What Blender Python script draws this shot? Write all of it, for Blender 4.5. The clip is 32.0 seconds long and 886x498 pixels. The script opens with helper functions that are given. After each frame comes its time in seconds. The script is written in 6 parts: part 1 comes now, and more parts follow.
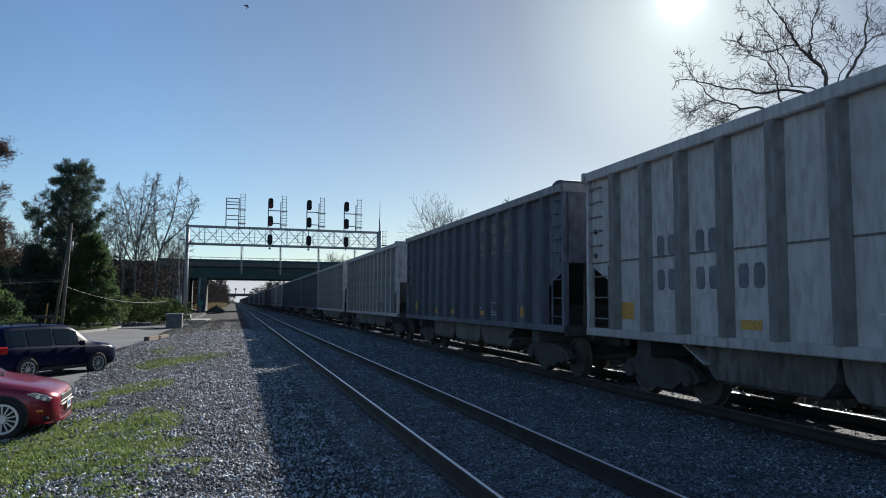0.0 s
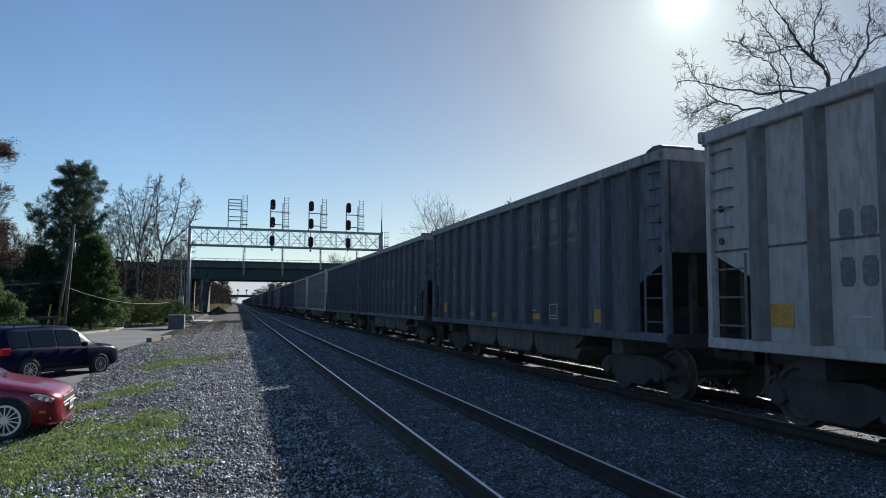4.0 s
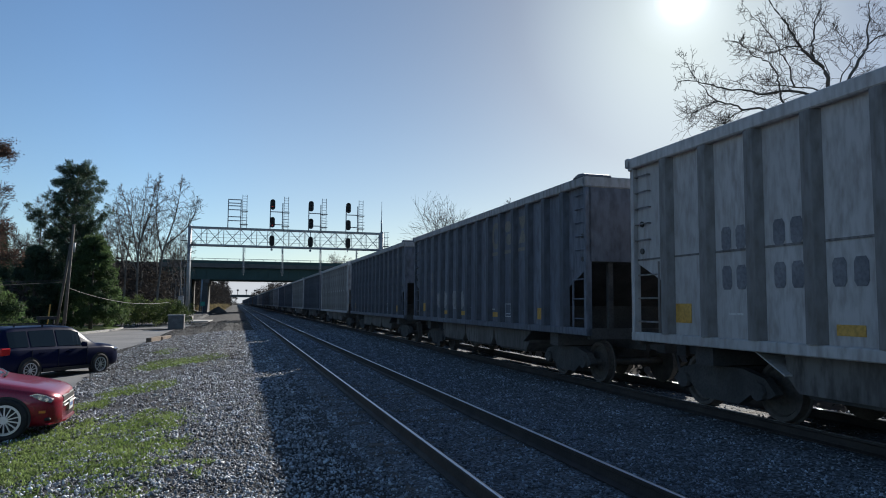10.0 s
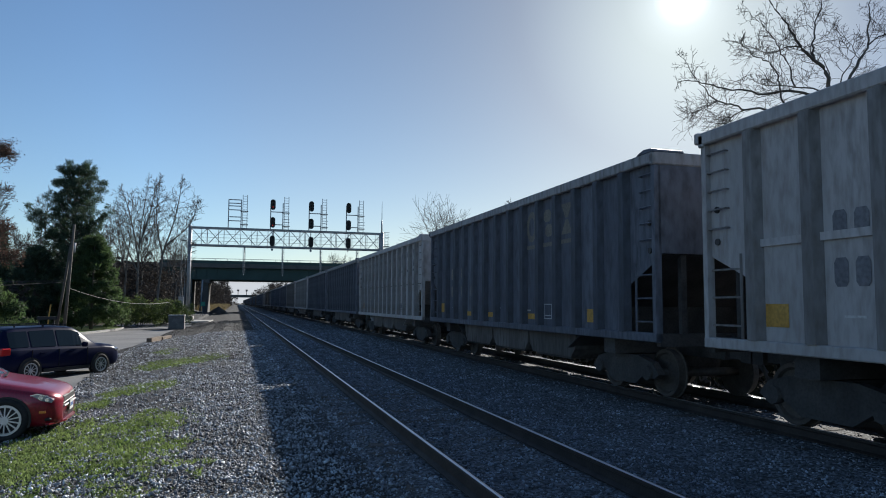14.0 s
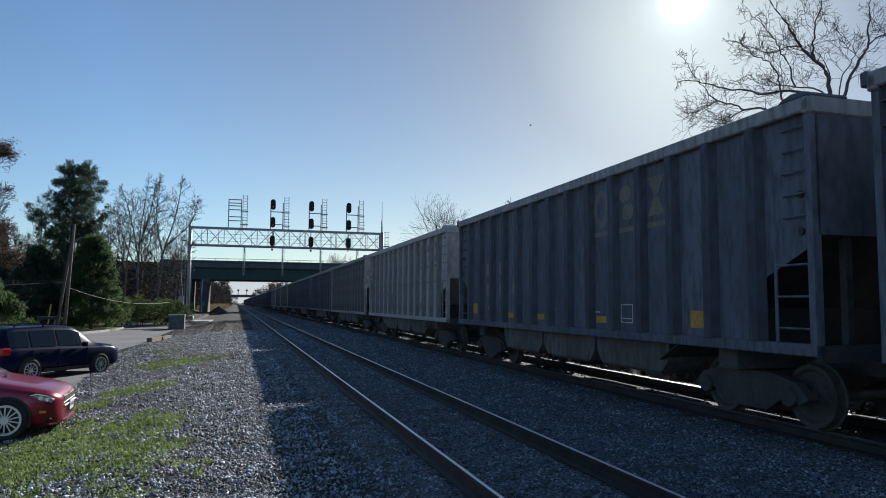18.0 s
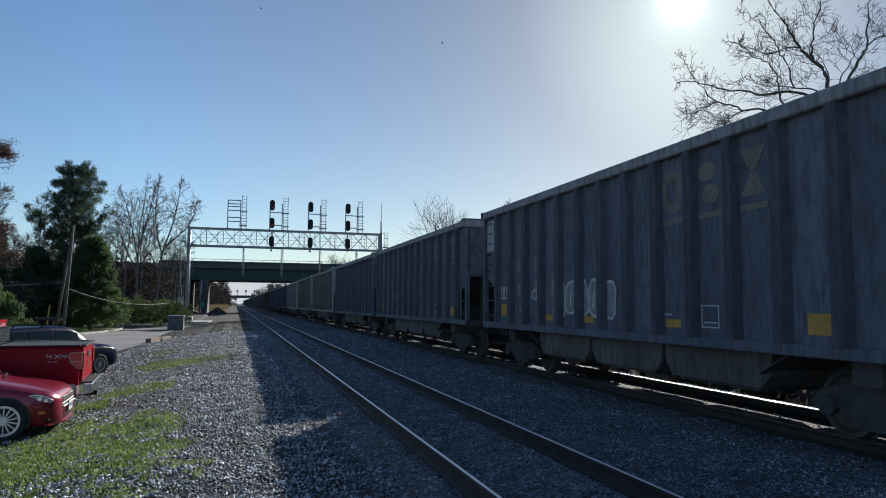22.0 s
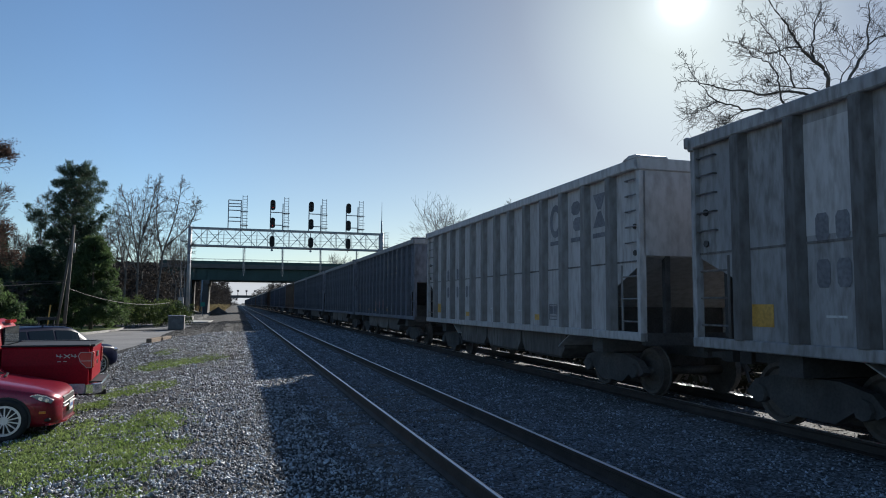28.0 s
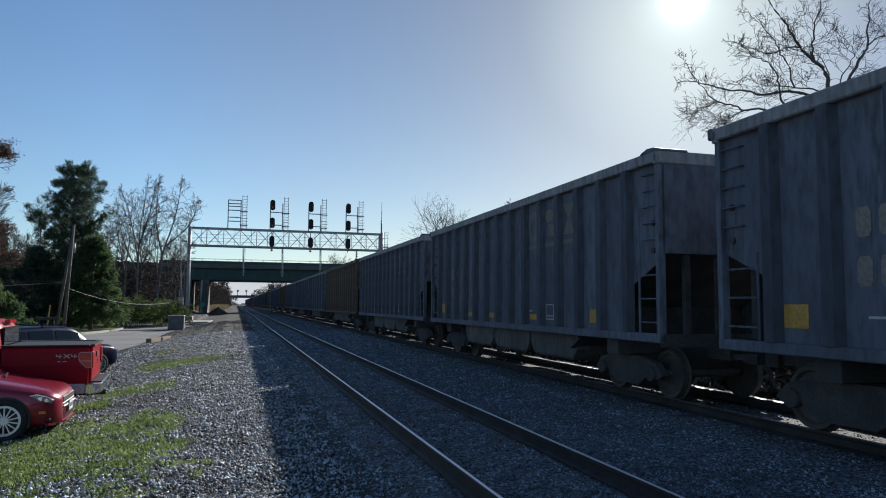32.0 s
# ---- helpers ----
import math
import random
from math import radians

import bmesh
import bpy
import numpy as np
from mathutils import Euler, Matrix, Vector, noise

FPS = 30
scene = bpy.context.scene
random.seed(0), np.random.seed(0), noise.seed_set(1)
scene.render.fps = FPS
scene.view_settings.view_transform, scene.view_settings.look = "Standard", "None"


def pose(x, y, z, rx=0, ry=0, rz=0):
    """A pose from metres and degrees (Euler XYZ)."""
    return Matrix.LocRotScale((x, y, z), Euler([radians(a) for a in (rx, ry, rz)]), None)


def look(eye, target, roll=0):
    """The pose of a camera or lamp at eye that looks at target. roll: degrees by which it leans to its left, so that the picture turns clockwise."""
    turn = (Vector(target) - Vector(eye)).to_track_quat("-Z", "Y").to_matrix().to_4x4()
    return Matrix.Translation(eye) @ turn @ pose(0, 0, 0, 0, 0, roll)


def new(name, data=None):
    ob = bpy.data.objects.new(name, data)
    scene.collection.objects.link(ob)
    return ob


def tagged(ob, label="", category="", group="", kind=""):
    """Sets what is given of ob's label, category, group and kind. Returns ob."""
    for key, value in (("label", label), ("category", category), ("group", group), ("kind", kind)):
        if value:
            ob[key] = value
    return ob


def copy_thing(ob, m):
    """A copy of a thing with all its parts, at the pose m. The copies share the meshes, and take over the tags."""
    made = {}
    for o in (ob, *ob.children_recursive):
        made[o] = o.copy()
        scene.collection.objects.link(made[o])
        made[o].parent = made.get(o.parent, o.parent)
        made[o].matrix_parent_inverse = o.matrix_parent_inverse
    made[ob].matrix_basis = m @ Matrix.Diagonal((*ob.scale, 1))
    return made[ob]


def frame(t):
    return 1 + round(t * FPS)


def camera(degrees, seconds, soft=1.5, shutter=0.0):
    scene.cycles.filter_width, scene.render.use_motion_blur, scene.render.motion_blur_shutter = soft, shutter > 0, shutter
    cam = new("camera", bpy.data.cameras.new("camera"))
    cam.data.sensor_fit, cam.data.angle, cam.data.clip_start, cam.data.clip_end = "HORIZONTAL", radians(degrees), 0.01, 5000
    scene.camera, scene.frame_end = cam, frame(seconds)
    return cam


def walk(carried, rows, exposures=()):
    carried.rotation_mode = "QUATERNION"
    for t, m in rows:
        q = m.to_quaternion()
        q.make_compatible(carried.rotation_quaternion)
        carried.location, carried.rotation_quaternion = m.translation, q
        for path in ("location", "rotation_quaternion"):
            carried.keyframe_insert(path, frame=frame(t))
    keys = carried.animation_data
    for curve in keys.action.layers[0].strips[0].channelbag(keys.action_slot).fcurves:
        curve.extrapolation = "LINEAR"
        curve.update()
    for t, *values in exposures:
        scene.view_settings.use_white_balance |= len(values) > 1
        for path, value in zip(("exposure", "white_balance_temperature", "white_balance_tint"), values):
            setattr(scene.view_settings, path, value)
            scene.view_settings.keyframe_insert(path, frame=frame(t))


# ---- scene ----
# ---- camera ----
EYE = Vector((0.0, 0.0, 1.80))
AHEAD = Vector((0.281971, 0.956185, 0.078750))
SIDE = Vector((0.959, -0.2828, 0.0))
F_PX = 1235.0
ROLL = 0.4


def aim(dx=0.0, dy=0.0):
    """The held camera, its picture shifted by a hair to the right (dx) and down (dy)."""
    far = EYE + 100 * AHEAD - SIDE * (100 * dx / F_PX) + Vector((0, 0, 100 * dy / F_PX))
    return look(EYE, far, ROLL)


cam = camera(64.816, 32.0, soft=1.0)
walk(cam, [(0.0, aim(-3.2, -2.0)), (0.2, aim(-1.8, -0.9)), (0.5, aim(0, 0)), (2.0, aim(0, 0)), (2.5, aim(0.8, 0)),
           (3.0, aim(0.2, 0)), (6.0, aim(0.8, 0)), (7.0, aim(0, 0)), (10.0, aim(0, 0)), (13.0, aim(0, 0)),
           (14.5, aim(0.8, 0.3)), (17.0, aim(0, 0)), (19.0, aim(1.5, 0)), (20.0, aim(1.0, 0.3)), (20.6, aim(0, 1.2)),
           (24.0, aim(-0.8, 1.2)), (25.0, aim(0, 1.0)), (28.0, aim(0.3, 1.0)), (29.0, aim(-0.8, 1.2)),
           (30.5, aim(1.0, 0.5)), (31.0, aim(0, 0.9)), (32.0, aim(0, 1.0))],
     exposures=[(0.0, 0.43, 6450.0, 10.0), (32.0, 0.43, 6450.0, 10.0)])

# ---- light ----
SUN_AZ, SUN_EL = radians(35.8), radians(23.2)
SUN_DIR = Vector((math.sin(SUN_AZ) * math.cos(SUN_EL), math.cos(SUN_AZ) * math.cos(SUN_EL), math.sin(SUN_EL)))
world = bpy.data.worlds.new("sky")
scene.world = world
world.use_nodes = True
wn = world.node_tree.nodes
sky = wn.new("ShaderNodeTexSky")
sky.sky_type, sky.sun_disc = "NISHITA", False
sky.sun_elevation, sky.sun_rotation = SUN_EL, SUN_AZ
sky.air_density, sky.dust_density, sky.ozone_density = 1.0, 0.27, 3.2
wn["Background"].inputs[1].default_value = 0.072
# sky colour scaled by sun angle: painted bright aureole, greyed around it, bluer away
tc, dot, ang, turn_part, sun_ramp, gain = (wn.new("ShaderNode" + k) for k in ("TexCoord", "VectorMath", "Math", "Math", "ValToRGB", "VectorMath"))
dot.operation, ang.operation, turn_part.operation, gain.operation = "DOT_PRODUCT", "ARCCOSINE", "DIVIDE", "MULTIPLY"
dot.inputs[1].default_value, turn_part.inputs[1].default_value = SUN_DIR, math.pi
SUN_TINT = ((0.0, 2.6, 2.6, 2.2), (0.9, 1.75, 1.75, 1.5), (2.2, 1.16, 1.17, 0.98), (4.0, 0.99, 1.0, 0.84), (12.3, 0.79, 0.755, 0.70), (18.9, 0.85, 0.825, 0.79), (33.4, 1.0, 1.0, 1.0), (42.8, 1.03, 1.12, 1.18))
marks = sun_ramp.color_ramp.elements
while len(marks) < len(SUN_TINT):
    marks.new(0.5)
for e, (deg, *rgb) in zip(marks, SUN_TINT):
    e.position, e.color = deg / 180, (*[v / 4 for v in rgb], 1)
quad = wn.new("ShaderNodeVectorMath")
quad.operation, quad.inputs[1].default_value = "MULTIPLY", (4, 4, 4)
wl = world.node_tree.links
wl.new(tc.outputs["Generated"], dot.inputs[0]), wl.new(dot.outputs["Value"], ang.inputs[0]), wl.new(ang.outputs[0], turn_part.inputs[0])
wl.new(turn_part.outputs[0], sun_ramp.inputs[0]), wl.new(sun_ramp.outputs[0], quad.inputs[0])
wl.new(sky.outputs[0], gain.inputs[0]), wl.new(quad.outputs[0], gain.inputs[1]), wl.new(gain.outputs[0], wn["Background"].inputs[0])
sun = new("sun", bpy.data.lights.new("sun", "SUN"))
sun.data.energy, sun.data.angle, sun.data.color = 5.0, radians(0.53), (1.0, 0.955, 0.885)
sun.matrix_world = look(SUN_DIR * 50, (0, 0, 0))

# ---- materials ----


def surf(name, c1, c2, scale=4.0, rough=0.8, metal=0.0, bump=0.15, fine=60.0, c3=None, spread=0.0, coat=0.0, stretch=(1, 1, 1), island=0.0, leaf=0.0):
    """Two colours mixed by a broad noise, broken by a fine one, with relief."""
    m = bpy.data.materials.new(name)
    m.use_nodes = True
    nt = m.node_tree
    n, ln = nt.nodes, nt.links
    b = n["Principled BSDF"]
    tc = n.new("ShaderNodeTexCoord")
    mp = n.new("ShaderNodeMapping")
    mp.inputs["Scale"].default_value = stretch
    ln.new(tc.outputs["Object"], mp.inputs[0])
    big = n.new("ShaderNodeTexNoise")
    big.inputs["Scale"].default_value, big.inputs["Detail"].default_value = scale, 5.0
    small = n.new("ShaderNodeTexNoise")
    small.inputs["Scale"].default_value, small.inputs["Detail"].default_value = fine, 3.0
    ln.new(mp.outputs[0], big.inputs[0]), ln.new(mp.outputs[0], small.inputs[0])
    r1 = n.new("ShaderNodeValToRGB")
    r1.color_ramp.elements[0].position, r1.color_ramp.elements[1].position = 0.35, 0.65
    r1.color_ramp.elements[0].color, r1.color_ramp.elements[1].color = (*c1, 1), (*c2, 1)
    ln.new(big.outputs[0], r1.inputs[0])
    mix = n.new("ShaderNodeMixRGB")
    mix.blend_type = "MULTIPLY"
    mix.inputs[0].default_value = 0.7
    r2 = n.new("ShaderNodeValToRGB")
    r2.color_ramp.elements[0].position, r2.color_ramp.elements[1].position = 0.3, 0.6
    lo = 0.55 if c3 is None else 0.0
    r2.color_ramp.elements[0].color = (lo, lo, lo, 1)
    r2.color_ramp.elements[1].color = (1, 1, 1, 1)
    ln.new(small.outputs[0], r2.inputs[0])
    if c3 is None:
        ln.new(r1.outputs[0], mix.inputs[1]), ln.new(r2.outputs[0], mix.inputs[2])
    else:
        mix.blend_type = "MIX"
        ln.new(r2.outputs[0], mix.inputs[0]), ln.new(r1.outputs[0], mix.inputs[2])
        mix.inputs[1].default_value = (*c3, 1)
    out = mix.outputs[0]
    if spread or island:
        hs = n.new("ShaderNodeHueSaturation")
        src = n.new("ShaderNodeNewGeometry") if island else n.new("ShaderNodeObjectInfo")
        mr = n.new("ShaderNodeMapRange")
        k = island or spread
        mr.inputs[3].default_value, mr.inputs[4].default_value = 1 - k, 1 + k
        ln.new(src.outputs["Random Per Island" if island else "Random"], mr.inputs[0])
        ln.new(mr.outputs[0], hs.inputs["Value"]), ln.new(out, hs.inputs["Color"])
        out = hs.outputs[0]
    ln.new(out, b.inputs["Base Color"])
    b.inputs["Roughness"].default_value, b.inputs["Metallic"].default_value = rough, metal
    b.inputs["Coat Weight"].default_value = coat
    if bump:
        bp = n.new("ShaderNodeBump")
        bp.inputs["Strength"].default_value, bp.inputs["Distance"].default_value = bump, 0.02
        ln.new(small.outputs[0], bp.inputs["Height"]), ln.new(bp.outputs[0], b.inputs["Normal"])
    if leaf:
        tr, mx = n.new("ShaderNodeBsdfTranslucent"), n.new("ShaderNodeMixShader")
        mx.inputs[0].default_value = leaf
        ln.new(out, tr.inputs[0])
        ln.new(b.outputs[0], mx.inputs[1]), ln.new(tr.outputs[0], mx.inputs[2])
        ln.new(mx.outputs[0], n["Material Output"].inputs[0])
    return m


def plain(name, c, rough=0.5, metal=0.0, coat=0.0, glow=0.0, gloss=0.5):
    m = bpy.data.materials.new(name)
    m.use_nodes = True
    b = m.node_tree.nodes["Principled BSDF"]
    b.inputs["Base Color"].default_value = (*c, 1)
    b.inputs["Roughness"].default_value, b.inputs["Metallic"].default_value, b.inputs["Coat Weight"].default_value = rough, metal, coat
    b.inputs["Specular IOR Level"].default_value = gloss
    if glow:
        b.inputs["Emission Color"].default_value, b.inputs["Emission Strength"].default_value = (*c, 1), glow
    return m


# ---- mesh helpers ----


def box(bm, x0, x1, y0, y1, z0, z1, m=None):
    vs = [bm.verts.new((x, y, z)) for z in (z0, z1) for y in (y0, y1) for x in (x0, x1)]
    if m is not None:
        for v in vs:
            v.co = m @ v.co
    for f in ((0, 2, 3, 1), (4, 5, 7, 6), (0, 1, 5, 4), (1, 3, 7, 5), (3, 2, 6, 7), (2, 0, 4, 6)):
        bm.faces.new([vs[i] for i in f])
    return bm


def tube(bm, p, q, r, n=6, r2=None, caps=True):
    p, q = Vector(p), Vector(q)
    d = (q - p).normalized()
    a = d.orthogonal().normalized()
    b = d.cross(a)
    r2 = r if r2 is None else r2
    rings = []
    for c, rr in ((p, r), (q, r2)):
        rings.append([bm.verts.new(c + (a * math.cos(2 * math.pi * i / n) + b * math.sin(2 * math.pi * i / n)) * rr) for i in range(n)])
    for i in range(n):
        f = bm.faces.new((rings[0][i], rings[0][(i + 1) % n], rings[1][(i + 1) % n], rings[1][i]))
        f.smooth = n > 6
    if caps:
        bm.faces.new(rings[0][::-1]), bm.faces.new(rings[1])
    return bm


def bar(bm, p, q, w, h):
    """A straight bar of square section from p to q."""
    p, q = Vector(p), Vector(q)
    m = Matrix.Translation(p) @ (q - p).to_track_quat("Y", "Z").to_matrix().to_4x4()
    return box(bm, -w / 2, w / 2, 0, (q - p).length, -h / 2, h / 2, m)


def slab(bm, pts, t0, t1, axis="x"):
    """A flat outline (u, v) given thickness from t0 to t1 along an axis."""
    def at(u, v, t):
        return (t, u, v) if axis == "x" else (u, t, v) if axis == "y" else (u, v, t)
    lo = [bm.verts.new(at(u, v, t0)) for u, v in pts]
    hi = [bm.verts.new(at(u, v, t1)) for u, v in pts]
    bm.faces.new(lo[::-1]), bm.faces.new(hi)
    for i in range(len(pts)):
        j = (i + 1) % len(pts)
        bm.faces.new((lo[i], lo[j], hi[j], hi[i]))
    return bm


def disc(bm, c, r0, r1, x0, x1, n=24):
    """A ring or disc about an axle along x."""
    rings = []
    for x, r in ((x0, r0), (x0, r1), (x1, r1), (x1, r0)):
        rings.append([bm.verts.new((x, c[0] + r * math.cos(2 * math.pi * i / n), c[1] + r * math.sin(2 * math.pi * i / n))) for i in range(n)])
    for a in range(4):
        for i in range(n):
            j = (i + 1) % n
            bm.faces.new((rings[a][i], rings[a][j], rings[(a + 1) % 4][j], rings[(a + 1) % 4][i]))
    return bm


def part(name, bm, material, parent, label="", bevel=0.0):
    me = bpy.data.meshes.new(name)
    if bevel:
        bmesh.ops.bevel(bm, geom=bm.edges[:], offset=bevel, segments=1, affect="EDGES", clamp_overlap=True)
    bmesh.ops.recalc_face_normals(bm, faces=bm.faces[:])
    bm.to_mesh(me)
    bm.free()
    me.materials.append(material)
    ob = new(name, me)
    ob.parent = parent
    if label:
        ob["label"] = label
    return ob


def raw(name, verts, faces, material, parent=None, smooth=False):
    """A mesh object from arrays."""
    me = bpy.data.meshes.new(name)
    me.from_pydata(verts, [], faces)
    me.materials.append(material)
    if smooth:
        me.polygons.foreach_set("use_smooth", [True] * len(me.polygons))
    ob = new(name, me)
    ob.parent = parent
    return ob


def thing(name, m, label, category, group="", kind=""):
    ob = new(name)
    ob.empty_display_size = 0.2
    ob.matrix_basis = m
    return tagged(ob, label, category, group, kind)


def B():
    return bmesh.new()

# ---- the ground and the tracks ----
TRACK_1, TRACK_2, RAIL_TOP, GAUGE = 2.96, 8.24, 0.175, 0.755


def ease(a, b, v):
    t = min(1.0, max(0.0, (v - a) / (b - a)))
    return t * t * (3 - 2 * t)


def ramp(v, *knots):
    for (a, za), (b, zb) in zip(knots, knots[1:]):
        if v <= b:
            return za + (zb - za) * ease(a, b, v)
    return knots[-1][1]


def height(x, y):
    """The lie of the land: a low car park, the gravel shoulder, the track bed, a bank beyond it and the road embankment."""
    z = ramp(x, (-6.0, -0.50), (-3.7, -0.41), (-0.6, -0.13), (1.3, -0.10), (1.75, -0.01), (4.3, -0.01), (5.6, -0.14), (6.9, -0.01), (10.1, -0.01), (11.6, -0.75),
             (13.0, -0.70), (19.0, 1.9), (30.0, 2.4))
    if x < -4.6:
        z += 0.3 * ease(75, 110, y)
    bank = 9.6 * (1 - ease(8, 24, abs(y - 157))) * (ease(8.0, 16, -x) if x < 0 else ease(24, 34, x))
    n = noise.noise((x * 0.9, y * 0.9, 0.0)) * 0.035 + noise.noise((x * 3.1, y * 3.1, 4.0)) * 0.014
    if x < -3.6:
        n *= 0.1
    elif 1.5 < x < 9.9:
        n *= 0.25
    return z + bank + n


def pebbles(name, dark, light, tint, scale):
    """Packed small stones: every cell its own grey, dark joints between, rounded relief."""
    m = bpy.data.materials.new(name)
    m.use_nodes = True
    n, ln = m.node_tree.nodes, m.node_tree.links
    b = n["Principled BSDF"]
    tc, vo, big = n.new("ShaderNodeTexCoord"), n.new("ShaderNodeTexVoronoi"), n.new("ShaderNodeTexNoise")
    vo.inputs["Scale"].default_value, big.inputs["Scale"].default_value, big.inputs["Detail"].default_value = scale, 0.55, 6.0
    ln.new(tc.outputs["Object"], vo.inputs["Vector"]), ln.new(tc.outputs["Object"], big.inputs["Vector"])
    r1, r2, r3 = (n.new("ShaderNodeValToRGB") for _ in range(3))
    r1.color_ramp.elements[0].color, r1.color_ramp.elements[1].color = (*dark, 1), (*light, 1)
    r2.color_ramp.elements[0].color, r2.color_ramp.elements[1].color = (1, 1, 1, 1), (0.25, 0.24, 0.22, 1)
    r2.color_ramp.elements[0].position, r2.color_ramp.elements[1].position = 0.35, 0.75
    r3.color_ramp.elements[0].color, r3.color_ramp.elements[1].color = (*tint, 1), (1, 1, 1, 1)
    r3.color_ramp.elements[0].position, r3.color_ramp.elements[1].position = 0.38, 0.62
    ln.new(vo.outputs["Color"], r1.inputs[0]), ln.new(vo.outputs["Distance"], r2.inputs[0]), ln.new(big.outputs[0], r3.inputs[0])
    m1, m2 = n.new("ShaderNodeMixRGB"), n.new("ShaderNodeMixRGB")
    for x in (m1, m2):
        x.blend_type, x.inputs[0].default_value = "MULTIPLY", 1.0
    ln.new(r1.outputs[0], m1.inputs[1]), ln.new(r2.outputs[0], m1.inputs[2])
    ln.new(m1.outputs[0], m2.inputs[1]), ln.new(r3.outputs[0], m2.inputs[2])
    ln.new(m2.outputs[0], b.inputs["Base Color"])
    b.inputs["Roughness"].default_value = 0.9
    bp = n.new("ShaderNodeBump")
    bp.invert = True
    bp.inputs["Strength"].default_value, bp.inputs["Distance"].default_value = 0.9, 0.03
    ln.new(vo.outputs["Distance"], bp.inputs["Height"]), ln.new(bp.outputs[0], b.inputs["Normal"])
    return m


M_ground = pebbles("packed_gravel", (0.018, 0.019, 0.020), (0.118, 0.124, 0.13), (0.62, 0.57, 0.50), 30.0)
# bed ballast takes the train's shade into its colour as a blue tint
M_bed = pebbles("shade_blued_bed_ballast", (0.055, 0.060, 0.068), (0.27, 0.295, 0.325), (0.75, 0.74, 0.72), 22.0)
M_ballast = surf("ballast_stone", (0.145, 0.154, 0.164), (0.45, 0.48, 0.512), 3.0, 0.66, 0, 0.25, 90.0, island=0.95)
# shaded copy of the ballast stone: darker, bluer, less contrast
M_bed_stone = surf("shade_toned_bed_stone", (0.11, 0.125, 0.145), (0.33, 0.37, 0.42), 3.0, 0.8, 0, 0.25, 90.0, island=0.7)
M_cinder = surf("brown_grey_road_stone", (0.055, 0.052, 0.048), (0.155, 0.148, 0.138), 2.0, 0.85, 0, 0.2, 60.0, island=0.6)
M_dirt = surf("dark_earth", (0.06, 0.05, 0.04), (0.12, 0.10, 0.08), 0.6, 0.95, 0, 0.5, 12.0)
M_lot = surf("worn_asphalt", (0.16, 0.16, 0.165), (0.23, 0.228, 0.225), 0.35, 0.85, 0, 0.25, 45.0)
M_grass = surf("winter_grass", (0.155, 0.225, 0.062), (0.25, 0.325, 0.11), 1.5, 0.8, 0, 0.0, 30.0, island=0.6, leaf=0.5)
M_rail_head = plain("polished_rail", (0.62, 0.62, 0.64), 0.30, 1.0)
M_rail = surf("grimy_rail_steel", (0.035, 0.028, 0.026), (0.06, 0.048, 0.042), 3.0, 0.7, 0.3, 0.1, 40.0)
M_tie = surf("creosoted_wood", (0.06, 0.052, 0.045), (0.11, 0.095, 0.08), 2.0, 0.9, 0, 0.5, 30.0, spread=0.3, stretch=(1, 6, 6))
M_concrete = surf("weathered_concrete", (0.34, 0.33, 0.31), (0.45, 0.44, 0.41), 0.8, 0.9, 0, 0.2, 18.0)
M_galv = surf("galvanised_steel", (0.30, 0.32, 0.34), (0.40, 0.42, 0.43), 1.5, 0.55, 0.3, 0.05, 30.0)
M_black = surf("matt_black", (0.012, 0.012, 0.014), (0.022, 0.022, 0.024), 3.0, 0.6, 0, 0.05, 30.0)
M_green = surf("green_girder_paint", (0.022, 0.062, 0.056), (0.036, 0.084, 0.076), 0.4, 0.6, 0, 0.1, 8.0)


def build_ground():
    xs = np.concatenate([[-2500, -900, -400, -200, -120, -80, -60, -45, -35, -28, -22, -18, -15], np.arange(-13, -5, 1.0), np.arange(-5, 12, 0.25),
                         np.arange(12, 20, 0.8), [21, 23, 25, 28, 31, 35, 42, 55, 80, 130, 220, 420, 900, 2500]])
    ys = np.concatenate([[-600, -200, -80, -40, -20, -10, -5, -2], np.arange(0, 28, 0.25), np.arange(28, 60, 0.8), np.arange(60, 200, 3.0),
                         [205, 220, 240, 270, 310, 360, 430, 520, 650, 820, 1100, 1500, 2200, 3500]])
    verts = [(x, y, height(x, y)) for y in ys for x in xs]
    nx = len(xs)
    faces = [(j * nx + i, j * nx + i + 1, (j + 1) * nx + i + 1, (j + 1) * nx + i) for j in range(len(ys) - 1) for i in range(nx - 1)]
    g = raw("ground", verts, faces, M_ground, smooth=True)
    g.data.materials.append(M_dirt)
    g.data.materials.append(M_bed)
    cx = [(f[0] % nx) for f in faces]
    g.data.polygons.foreach_set("material_index", [1 if (xs[c] > 11.5 or xs[c] < -13) else 2 if xs[c] > 1.45 else 0 for c in cx])
    tagged(g, "grey gravel shoulder and track bed with mossy patches", "ground", kind="structure")


